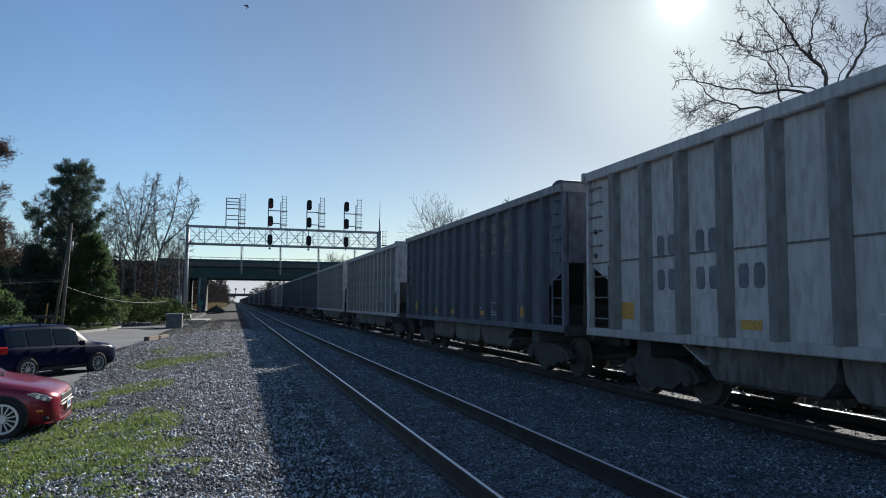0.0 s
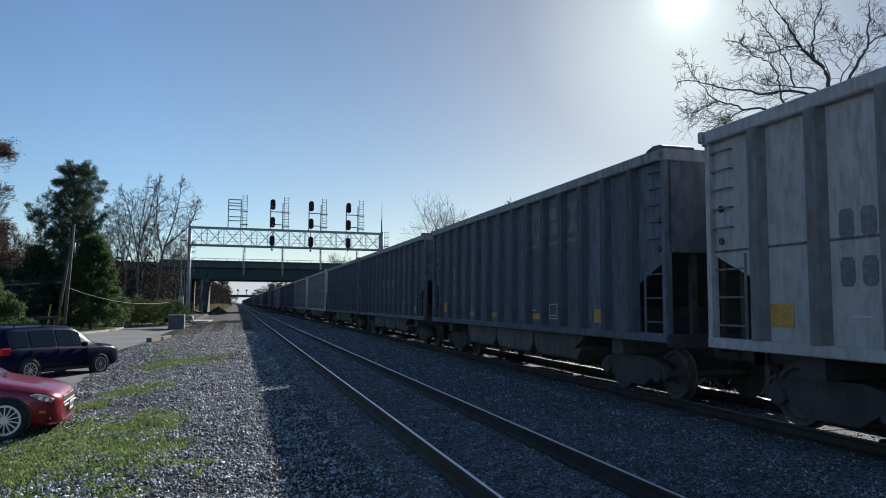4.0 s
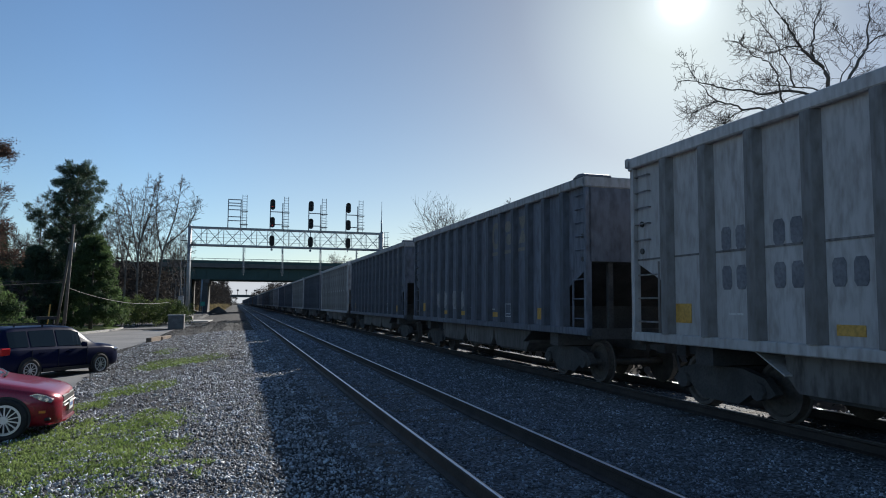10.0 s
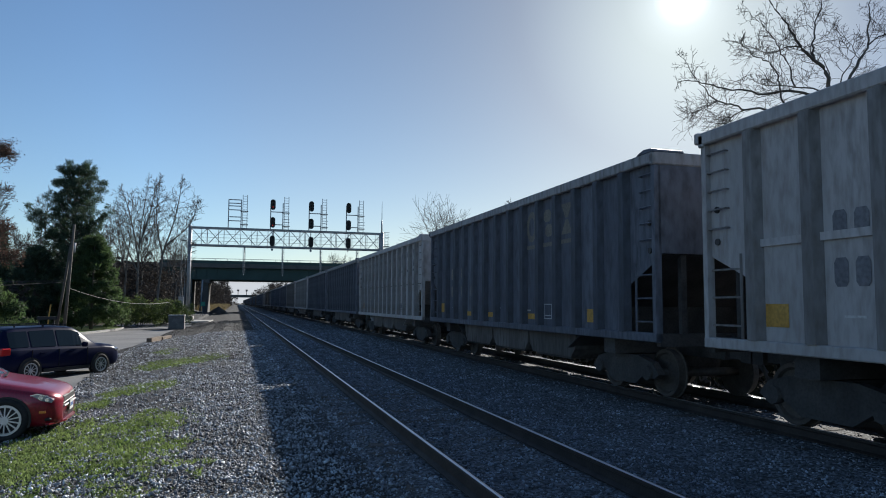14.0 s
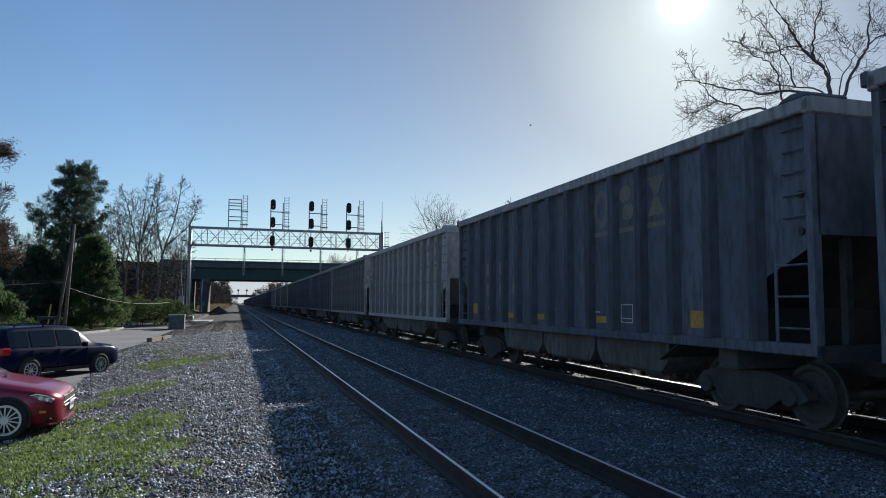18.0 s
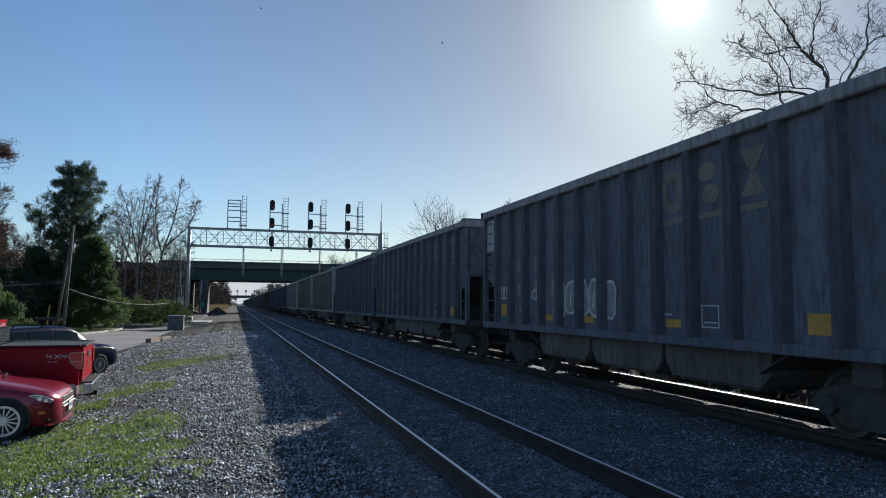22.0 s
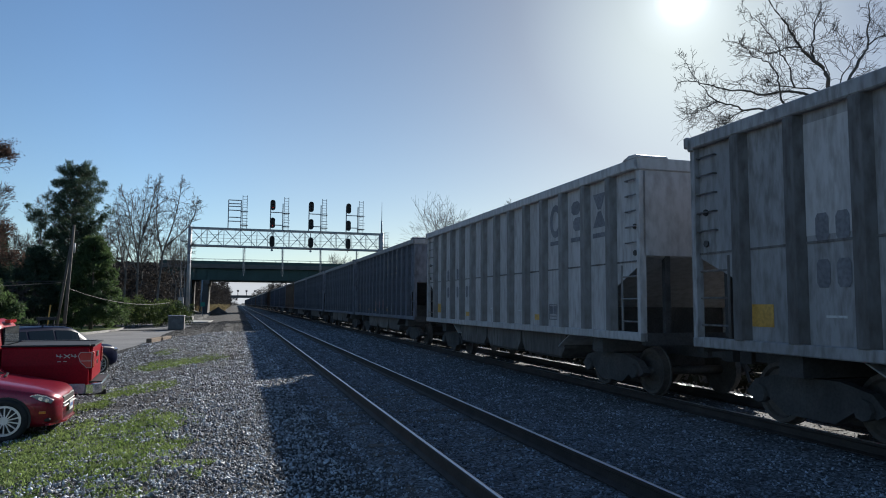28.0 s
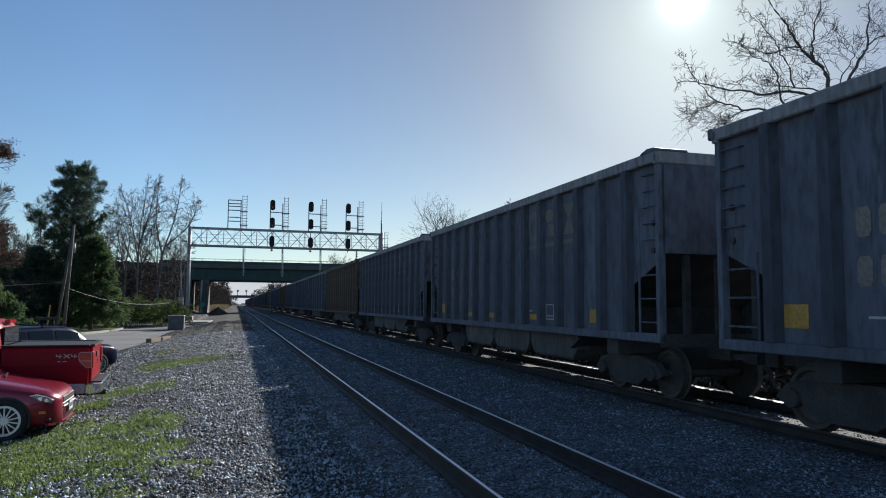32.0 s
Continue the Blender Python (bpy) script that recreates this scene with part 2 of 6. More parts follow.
def build_lot():
    outline = [(-4.75, 62), (-4.85, 52), (-4.7, 42), (-5.3, 36), (-5.0, 30), (-4.3, 25.7), (-4.15, 22.2), (-3.75, 18.5), (-3.55, 16), (-3.3, 13.8), (-3.5, 12.2), (-4.0, 8), (-4.4, 2), (-5, -8)]
    pts = []
    for (xa, ya), (xb, yb) in zip(outline, outline[1:]):
        k = max(1, int(abs(yb - ya) / 0.4))
        for i in range(k):
            u = i / k
            yy = ya + (yb - ya) * u
            pts.append((xa + (xb - xa) * u + 0.16 * noise.noise((yy * 1.7, 3.0, 0)) + 0.06 * noise.noise((yy * 6.0, 8.0, 0)), yy))
    verts, faces = [], []
    for x, y in pts:
        for xx in (x, x - 0.6, -8.0, -12, -20, -45):
            verts.append((min(x, xx), y, height(min(x, xx), y) + 0.014))
    for j in range(len(pts) - 1):
        for i in range(5):
            a = j * 6 + i
            faces.append((a, a + 6, a + 7, a + 1))
    lot = raw("car_park", verts, faces, M_lot)
    tagged(lot, "sunlit worn grey asphalt car park", "pavement", kind="structure")
    verts, faces = [], []
    road = [(-4.5, 62), (-4.0, 70), (-4.6, 80), (-7, 92), (-11, 104)]
    for i, (x, y) in enumerate(road):
        for k in (0, 1):
            xx = x - k * (8.0 - i * 0.6)
            verts.append((xx, y, height(xx, y) + 0.03))
    for i in range(len(road) - 1):
        faces.append((2 * i, 2 * i + 2, 2 * i + 3, 2 * i + 1))
    tagged(raw("road", verts, faces, M_lot), "grey asphalt road curving away behind the trees", "road", kind="structure")


def build_cinder_road():
    """The compacted dark service road beside the track."""
    m = pebbles("compacted_cinders", (0.012, 0.010, 0.009), (0.066, 0.058, 0.051), (0.52, 0.47, 0.42), 9.0)
    verts, faces = [], []
    ys = np.concatenate([np.arange(27, 60, 0.5), np.arange(60, 150, 2.0), [160, 200, 300, 500]])
    for y in ys:
        a = -3.7 + 0.35 * noise.noise((y * 0.5, 1.0, 0)) - 0.3 * ease(40, 60, y) + 2.2 * (1 - ease(27, 38, y))
        b = 1.15 + 0.25 * noise.noise((y * 0.7, 7.0, 0)) - 1.2 * (1 - ease(27, 34, y))
        for k in range(9):
            x = a + (b - a) * k / 8
            verts.append((x, y, height(x, y) + 0.012))
    for j in range(len(ys) - 1):
        for k in range(8):
            i = j * 9 + k
            faces.append((i, i + 1, i + 10, i + 9))
    tagged(raw("service_road", verts, faces, m, smooth=True), "dark compacted cinder service road beside the track", "road", kind="structure")


def build_tracks():
    for name, cx, label in (("near_track", TRACK_1, "empty railway track with polished rails on dark sleepers"), ("far_track", TRACK_2, "railway track under the coal train")):
        tr = thing(name, pose(cx, 0, 0), label, "railway track", "tracks", "structure")
        for s in (-1, 1):
            bm = B()
            sec = [(-0.07, 0.0), (0.07, 0.0), (0.07, 0.012), (0.012, 0.035), (0.009, 0.12), (0.034, 0.135), (0.034, 0.165), (-0.034, 0.165), (-0.034, 0.135), (-0.009, 0.12), (-0.012, 0.035), (-0.07, 0.012)]
            slab(bm, [(u + s * GAUGE, v + 0.0) for u, v in sec], -60, 1600, "y")
            rail = part("rail", bm, M_rail, tr)
            bm = B()
            slab(bm, [(s * GAUGE + u, v) for u, v in ((-0.019, 0.160), (0.019, 0.160), (0.019, 0.171), (0.014, 0.1745), (0.008, 0.1762), (-0.008, 0.1762), (-0.014, 0.1745), (-0.019, 0.171))], -60, 1600, "y")
            part("rail_head", bm, M_rail_head, rail, "bright polished running surface")
        me = None
        for i in range(150):
            y = -5.0 + i * 0.54
            if me is None:
                bm = B()
                box(bm, -1.3, 1.3, -0.115, 0.115, -0.16, -0.014)
                t = part("sleeper", bm, M_tie, tr, bevel=0.012)
                me = t.data
            else:
                t = new("sleeper", me)
                t.parent = tr
            t.matrix_basis = pose(random.uniform(-0.03, 0.03), y, random.uniform(-0.006, 0.008), 0, 0, random.uniform(-0.8, 0.8))


def stones(name, count, place, size, material, label):
    """Loose broken stone: squashed, tilted five-sided lumps joined into one mesh."""
    rng = np.random.default_rng(7)
    base = np.array([(1, 0.1, 0.1), (0.05, 0.9, -0.1), (-0.95, -0.1, 0.15), (-0.1, -0.9, 0), (0.2, 0.15, 0.75), (-0.15, -0.1, -0.7)], float)
    tri = [(0, 1, 4), (1, 2, 4), (2, 3, 4), (3, 0, 4), (1, 0, 5), (2, 1, 5), (3, 2, 5), (0, 3, 5)]
    pos = place(rng, count)
    n = len(pos)
    jit = base[None] * rng.uniform(0.6, 1.35, (n, 6, 3))
    s = size(pos, rng)[:, None, None]
    v = jit * s * rng.uniform(0.7, 1.25, (n, 1, 3))
    ax = rng.normal(size=(n, 4))
    ax[:, 0] *= 1.2
    ax /= np.linalg.norm(ax, axis=1)[:, None]
    w, x, y, z = ax.T
    rot = np.stack([np.stack([1 - 2 * (y * y + z * z), 2 * (x * y - z * w), 2 * (x * z + y * w)], -1), np.stack([2 * (x * y + z * w), 1 - 2 * (x * x + z * z), 2 * (y * z - x * w)], -1),
                    np.stack([2 * (x * z - y * w), 2 * (y * z + x * w), 1 - 2 * (x * x + y * y)], -1)], 1)
    v = np.einsum("nij,nkj->nki", rot, v)
    v[:, :, 2] *= 0.88
    v = v + pos[:, None, :]
    faces = (np.array(tri)[None] + (np.arange(n) * 6)[:, None, None]).reshape(-1, 3)
    me = bpy.data.meshes.new(name)
    me.vertices.add(n * 6)
    me.vertices.foreach_set("co", v.reshape(-1))
    me.loops.add(len(faces) * 3)
    me.loops.foreach_set("vertex_index", faces.reshape(-1).astype(np.int32))
    me.polygons.add(len(faces))
    me.polygons.foreach_set("loop_start", np.arange(0, len(faces) * 3, 3, dtype=np.int32))
    me.update(calc_edges=True)
    me.materials.append(material)
    me.materials.append(M_bed_stone)
    me.polygons.foreach_set("material_index", np.repeat(pos[:, 0] > 1.25, 8).astype(np.int32))
    return tagged(new(name, me), label, "gravel", kind="stuff")


def ground_heights(x, y, lift):
    return np.array([height(a, b) for a, b in zip(x, y)]) + lift


def patchy(x, y):
    """Where moss and grass have crept over the gravel (0 to 1)."""
    out = np.zeros(len(x))
    for cx, cy, rx, ry, k in ((-2.3, 11.2, 1.35, 2.6, 1.1), (-1.4, 12.6, 0.8, 1.3, 0.6), (-2.0, 25.5, 1.1, 1.9, 1.1), (-2.2, 18.4, 0.8, 1.2, 0.85), (-2.9, 15.9, 0.5, 1.0, 0.8), (-0.9, 10.2, 0.5, 0.9, 0.5), (-2.0, 9.2, 1.6, 1.8, 0.42), (-0.6, 26.5, 0.6, 1.5, 0.6), (-2.9, 33.0, 0.5, 2.0, 0.35)):
        d = ((x - cx) / rx) ** 2 + ((y - cy) / ry) ** 2
        out = np.maximum(out, k * (1.35 - d))
    w = np.array([0.6 * noise.noise((a * 1.3, b * 1.0, 9.0)) + 0.7 * noise.noise((a * 3.6, b * 2.8, 2.0)) + 0.55 * noise.noise((a * 9.0, b * 7.0, 5.0)) for a, b in zip(x, y)])
    return np.where(out > 0, out * 0.6 + w, 0.0)


def lot_edge(y):
    """Where the asphalt ends and the loose stone begins."""
    return np.interp(y, [2, 8, 12.2, 13.8, 16, 18.5, 22.2, 25.7, 30, 36, 42, 52, 62], [-4.4, -4.0, -3.5, -3.3, -3.55, -3.75, -4.15, -4.3, -5.0, -5.3, -4.7, -4.85, -4.75])


def build_gravel():
    def place(rng, n):
        y = 5.4 + 44 * rng.random(n) ** 2.0
        x = rng.uniform(-4.8, 10.4, n)
        keep = (np.abs(np.abs(x - TRACK_1) - GAUGE) > 0.11) & (np.abs(np.abs(x - TRACK_2) - GAUGE) > 0.11) & (x > 0.286 * y - 6.6 - 0.35 * y) & (x > lot_edge(y))
        x, y = x[keep], y[keep]
        p = patchy(x, y)
        keep = rng.random(len(x)) > np.clip(p * 1.1, 0, 0.78)
        thin = (x > 1.6) & (rng.random(len(x)) < np.where(x > 6.6, 0.8, 0.5))
        thin |= (x < 0.4) & (rng.random(len(x)) < 0.03 + 0.62 * np.clip((y - 15) / 12, 0, 1))
        for cx, cy, rx, ry in ((-2.4, 16.6, 1.6, 1.5), (-2.7, 21.6, 1.4, 2.0), (-1.2, 23.4, 1.2, 1.8), (-1.6, 14.6, 0.9, 0.8)):
            thin |= (((x - cx) / rx) ** 2 + ((y - cy) / ry) ** 2 < 1) & (rng.random(len(x)) < 0.5)
        keep &= ~thin
        x, y = x[keep], y[keep]
        on_bed = (x > 1.5)
        return np.stack([x, y, ground_heights(x, y, 0.0) + np.where(on_bed, rng.uniform(-0.012, 0.012, len(x)), rng.uniform(0.0, 0.020, len(x)))], 1)

    def size(pos, rng):
        return (0.0115 + 0.027 * rng.random(len(pos)) ** 1.8) * (1 + np.clip(pos[:, 1] - 14, 0, 30) * 0.025) * np.clip(0.80 + (pos[:, 1] - 6) * 0.025, 0.80, 1.0) * np.where(pos[:, 0] > 1.2, 0.92, 1.0)
    def far_place(rng, n):
        y = rng.uniform(30, 120, n)
        x = rng.uniform(1.3, 11.0, n)
        keep = (np.abs(np.abs(x - TRACK_1) - GAUGE) > 0.12) & (np.abs(np.abs(x - TRACK_2) - GAUGE) > 0.12)
        x, y = x[keep], y[keep]
        return np.stack([x, y, ground_heights(x, y, -0.005)], 1)

    def far_size(pos, rng):
        return rng.uniform(0.035, 0.075, len(pos))
    def road_place(rng, n):
        y = 25 + 55 * rng.random(n) ** 1.5
        x = rng.uniform(-5.2, 1.4, n)
        rut = np.abs(np.abs(x + 1.3) - 0.8) < 0.35
        keep = (rng.random(n) > np.where(rut & (y > 30), 0.8, 0.25)) & (x > lot_edge(y))
        x, y = x[keep], y[keep]
        return np.stack([x, y, ground_heights(x, y, 0.012)], 1)

    def road_size(pos, rng):
        return rng.uniform(0.012, 0.030, len(pos)) * (0.6 + pos[:, 1] / 45)
    def near_place(rng, n):
        x, y = rng.uniform(-3.9, 1.7, n), rng.uniform(-3.0, 5.6, n)
        keep = x > lot_edge(y)
        x, y = x[keep], y[keep]
        return np.stack([x, y, ground_heights(x, y, 0.004)], 1)
    stones("shoulder_gravel", 9000, near_place, lambda pos, rng: rng.uniform(0.016, 0.04, len(pos)), M_ballast, "loose grey stone on the trackside shoulder")
    stones("road_gravel", 20000, road_place, road_size, M_cinder, "small stone strewn along the service road")
    stones("far_gravel", 9000, far_place, far_size, M_ballast, "loose grey stone scattered along the far track bed")
    stones("loose_gravel", 262000, place, size, M_ballast, "loose grey broken stone spread over the shoulder and between the rails")


def build_grass():
    rng = np.random.default_rng(11)
    y = 7 + 48 * rng.random(420000) ** 1.6
    x = rng.uniform(-4.2, -0.2, len(y))
    p = patchy(x, y)
    keep = rng.random(len(x)) < np.clip((p - 0.02) * 0.75, 0, 0.6)
    x, y = x[keep], y[keep]
    z = ground_heights(x, y, -0.005)
    a = rng.uniform(0, 6.28, len(x))
    hgt, w = rng.uniform(0.012, 0.055, len(x)), rng.uniform(0.008, 0.020, len(x)) * (1 + y / 40)
    lean = rng.normal(size=(len(x), 2)) * 0.03
    v = np.zeros((len(x), 3, 3))
    v[:, 0] = np.stack([x - np.cos(a) * w, y - np.sin(a) * w, z], 1)
    v[:, 1] = np.stack([x + np.cos(a) * w, y + np.sin(a) * w, z], 1)
    v[:, 2] = np.stack([x + lean[:, 0], y + lean[:, 1], z + hgt], 1)
    f = np.arange(len(x) * 3).reshape(-1, 3)
    g = raw("short_grass", v.reshape(-1, 3).tolist(), f.tolist(), M_grass)
    tagged(g, "short yellow-green grass and moss patches on gravel", "grass", kind="stuff")


# ---- signal gantry and bridge ----
M_signal_red = plain("red_lamp", (0.9, 0.03, 0.02), 0.3, glow=0.5)


def ladder(bm, x, y, z0, z1, w=0.4, step=0.4, r=0.025):
    for s in (-0.5, 0.5):
        tube(bm, (x + s * w, y, z0), (x + s * w, y, z1), r, 5)
    k = int((z1 - z0) / step)
    for i in range(1, k + 1):
        z = z0 + i * (z1 - z0) / (k + 0.5)
        tube(bm, (x - w / 2, y, z), (x + w / 2, y, z), r * 0.8, 4)


def build_gantry():
    y0, y1 = 92.4, 93.6
    x0, x1, zb, zt = -5.85, 18.6, 9.02, 11.25
    g = thing("signal_gantry", pose(0, 0, 0), "galvanised steel truss signal gantry spanning the railway tracks", "signal gantry")
    for x in (x0, x1):
        bm = B()
        for y in (y0, y1):
            tube(bm, (x, y, -0.2), (x, y, zt + 0.2), 0.2, 12)
        for z in (2.5, 5.5, 8.0):
            bar(bm, (x, y0, z), (x, y1, z), 0.14, 0.14)
        post = part("post", bm, M_galv, g)
        bm = B()
        box(bm, x - 0.7, x + 0.7, y0 - 0.6, y1 + 0.6, -0.4, 0.12)
        part("footing", bm, M_concrete, g, bevel=0.03)
        bm = B()
        side = -0.62 if x < 0 else 0.62
        ladder(bm, x + side, y0, 0.0, 11.3, 0.42, 0.45)
        part("ladder", bm, M_galv, g)
        bm = B()
        cx = x + side
        bar(bm, (cx - 0.3, y0 - 0.4, 9.5), (cx - 0.3, y0 - 0.4, 11.42), 0.05, 0.05)
        for z in (9.8, 10.7, 11.4):
            bar(bm, (cx - 0.3, y0 - 0.4, z), (cx + 0.3, y0 - 0.4, z), 0.05, 0.05)
            bar(bm, (cx - 0.3, y0 - 0.4, z), (cx - 0.3, y1, z), 0.05, 0.05)
        part("guard_rail", bm, M_galv, g)
        bm = B()
        box(bm, cx - 0.35, cx + 0.35, y0 - 0.4, y1, 9.5, 9.56)
        part("platform", bm, M_galv, g)
    for y in (y0, y1):
        for z in (zb, zt):
            bm = B()
            bar(bm, (x0, y, z), (x1, y, z), 0.19, 0.19)
            part("chord", bm, M_galv, g)
    n = 12
    step = (x1 - x0) / n
    for i in range(n):
        a, b = x0 + i * step, x0 + (i + 1) * step
        for y in (y0, y1):
            p, q = (zb, zt) if (y == y0) == (i % 2 == 0) else (zt, zb)
            bm = B()
            bar(bm, (a, y, q), (b, y, p), 0.075, 0.075)
            part("diagonal", bm, M_galv, g)
            for u in (b, b - 0.33 * step) if i < n - 1 else (b - 0.33 * step,):
                bm = B()
                bar(bm, (u, y, zb), (u, y, zt), 0.055 if u == b else 0.035, 0.055 if u == b else 0.035)
                part("upright", bm, M_galv, g)
    bm = B()
    for z in (9.55, 10.0, 10.45):
        bar(bm, (x0 + 0.2, y0 - 0.1, z), (x1 - 0.2, y0 - 0.1, z), 0.035, 0.035)
    part("handrail", bm, M_galv, g)
    bm = B()
    box(bm, x0 + 0.2, x1 - 0.2, y0 + 0.2, y1 - 0.2, zb + 0.1, zb + 0.14)
    part("walkway", bm, M_galv, g)
    for sx in (0.75, 5.55, 10.4, 15.2):
        bm = B()
        tube(bm, (sx, y0 - 0.15, 5.3), (sx, y0 - 0.15, zb), 0.065, 8)
        ladder(bm, sx + 0.0, y0 - 0.32, 5.6, zb, 0.3, 0.35, 0.018)
        for z in (5.4, 6.4, 7.4, 8.5):
            tube(bm, (sx, y0 - 0.15, z), (sx + 0.02, y0 - 0.6, z - 0.1), 0.05, 6)
        part("drop_post", bm, M_galv, g)
    bm = B()
    tube(bm, (18.55, y0, zt), (18.55, y0, 13.0), 0.1, 8)
    tube(bm, (18.55, y0, 13.0), (18.55, y0, 15.6), 0.05, 6, 0.02)
    part("antenna", bm, M_galv, g)
    for i, sx in enumerate((-1.3, 3.9, 8.8, 13.7)):
        sg = thing("signal_mast", pose(sx, y0 - 0.25, 0), "ladder frame with no lamps yet on the gantry" if i == 0 else "three black oval signal heads on a ladder frame", "railway signal", "signal masts on the gantry")
        bm = B()
        w = 1.55
        for u in (0.0, w):
            bar(bm, (u, 0, zt - 0.1), (u, 0, 14.95 if i == 0 else 14.75), 0.12, 0.12)
        for z in (12.2, 12.7, 13.6, 14.1, 14.45, 14.9) if i == 0 else (11.9, 13.55):
            bar(bm, (0, 0, z), (w, 0, z), 0.11, 0.11)
        part("frame", bm, M_galv, sg)
        bm = B()
        ladder(bm, w + 0.45, 0.1, zt, 15.6, 0.55, 0.36, 0.036)
        part("ladder", bm, M_galv, sg)
        bm = B()
        for z in (11.75, 12.2, 12.55):
            bar(bm, (w - 0.1, -0.4, z), (w + 0.85, -0.4, z), 0.045, 0.045)
        part("guard_rail", bm, M_galv, sg)
        for z in (13.45, 11.7):
            bm = B()
            box(bm, w - 0.1, w + 0.85, -0.4, 0.3, z, z + 0.05)
            part("platform", bm, M_galv, sg)
        if i == 0:
            continue
        bm = B()
        bar(bm, (0.26, -0.02, 8.6), (0.26, -0.02, zt), 0.1, 0.1)
        part("hanger", bm, M_galv, sg)
        for k, zc in enumerate((14.45, 12.15, 9.75)):
            bm = B()
            hw, hh = 0.33, 0.36
            pts = [(0.26 + hw * math.cos(a), zc + (hh if math.sin(a) > 0 else -hh) + hw * math.sin(a)) for a in np.linspace(0, 2 * math.pi, 20, endpoint=False)]
            slab(bm, pts, -0.34, -0.28, "y")
            head = part("signal_head", bm, M_black, sg)
            bm = B()
            box(bm, 0.08, 0.44, -0.28, 0.02, zc - 0.42, zc + 0.42)
            part("lamp_case", bm, M_black, head)
            for dz in (0.38, 0.0, -0.38):
                bm = B()
                for a in np.linspace(0, math.pi, 7)[:-1]:
                    b = a + math.pi / 6
                    p = [(0.26 + 0.12 * math.cos(u), zc + dz + 0.12 * math.sin(u)) for u in (a, b)]
                    vs = [bm.verts.new((q[0], yy, q[1])) for q in p for yy in (-0.34, -0.62)]
                    bm.faces.new((vs[0], vs[1], vs[3], vs[2]))
                part("hood", bm, M_black, head)
            if i == 1 and k < 2:
                bm = B()
                tube(bm, (0.26, -0.335, zc - (0.38 if k == 1 else 0.3)), (0.26, -0.36, zc - (0.38 if k == 1 else 0.3)), 0.05, 12)
                part("lit_lens", bm, M_signal_red, head, "glowing red lens")
        if i < 3:
            bm = B()
            tube(bm, (0.26, -0.3, 8.62), (0.26, -0.22, 8.62), 0.15, 14)
            part("number_disc", bm, M_galv, sg)


def build_bridge():
    y0, y1 = 150.0, 163.0
    # shade on the faces away from the sun is put into this concrete
    M_pier = surf("shade_darkened_concrete", (0.095, 0.095, 0.09), (0.15, 0.145, 0.135), 0.6, 0.9, 0, 0.2, 10.0)
    b = thing("road_bridge", pose(0, 0, 0), "green steel girder road bridge with concrete parapet over the tracks", "bridge", kind="structure")
    x0, x1 = -15.0, 46.0
    for y in (y0, y0 + 3.2, y0 + 6.4, y0 + 9.6, y1):
        bm = B()
        box(bm, x0, x1, y - 0.02, y + 0.02, 6.55, 8.9)
        box(bm, x0, x1, y - 0.25, y + 0.25, 6.5, 6.58)
        box(bm, x0, x1, y - 0.25, y + 0.25, 8.84, 8.9)
        part("girder", bm, M_green, b)
    for i in range(30):
        bm = B()
        x = x0 + 0.8 + i * 2.05
        box(bm, x - 0.015, x + 0.015, y0 - 0.2, y0 - 0.02, 6.58, 8.84)
        part("stiffener", bm, M_green, b)
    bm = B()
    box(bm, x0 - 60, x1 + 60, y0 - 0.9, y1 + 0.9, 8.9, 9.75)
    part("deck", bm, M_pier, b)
    for y in (y0 - 0.9, y1 + 0.6):
        bm = B()
        box(bm, x0, x1, y, y + 0.3, 9.75, 10.35)
        part("parapet", bm, M_green, b)
        bm = B()
        bar(bm, (x0, y + 0.15, 10.75), (x1, y + 0.15, 10.75), 0.09, 0.09)
        for i in range(26):
            x = x0 + 1.0 + i * 2.4
            bar(bm, (x, y + 0.15, 10.35), (x, y + 0.15, 10.75), 0.08, 0.08)
        part("railing", bm, M_galv, b)
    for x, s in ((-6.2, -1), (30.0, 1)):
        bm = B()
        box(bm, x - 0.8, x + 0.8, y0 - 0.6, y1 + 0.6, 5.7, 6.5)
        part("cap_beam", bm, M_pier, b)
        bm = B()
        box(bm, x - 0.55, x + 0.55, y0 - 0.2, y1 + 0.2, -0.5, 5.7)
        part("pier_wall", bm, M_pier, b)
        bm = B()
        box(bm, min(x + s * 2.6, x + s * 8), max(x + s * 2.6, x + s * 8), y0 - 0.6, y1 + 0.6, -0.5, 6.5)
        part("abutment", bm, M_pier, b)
    # a second, far bridge down the line
    f = thing("far_bridge", pose(0, 620, 0), "distant dark road bridge crossing the line", "bridge", kind="structure")
    bm = B()
    box(bm, -60, 90, 0, 9, 6.4, 8.6)
    part("deck", bm, M_pier, f)
    for x in (-9, 26):
        bm = B()
        box(bm, x - 1, x + 1, 0, 9, -0.5, 6.4)
        part("pier", bm, M_concrete, f)
    for x in (1, 8, 15):
        bm = B()
        tube(bm, (x, -0.5, 8.6), (x, -0.5, 12.5), 0.25, 6)
        box(bm, x - 0.8, x + 0.8, -0.9, -0.3, 11.6, 13.0)
        part("sign", bm, M_black, f)


build_ground()
build_lot()
build_cinder_road()
build_gantry()
build_bridge()

# ---- the coal train ----
PITCH, CAR_LEN, HALF_W, TOP = 15.34, 14.05, 1.62, 4.22
Y_FIRST, SPEED, SLOWING = 12.44, 12.564, 0.01422
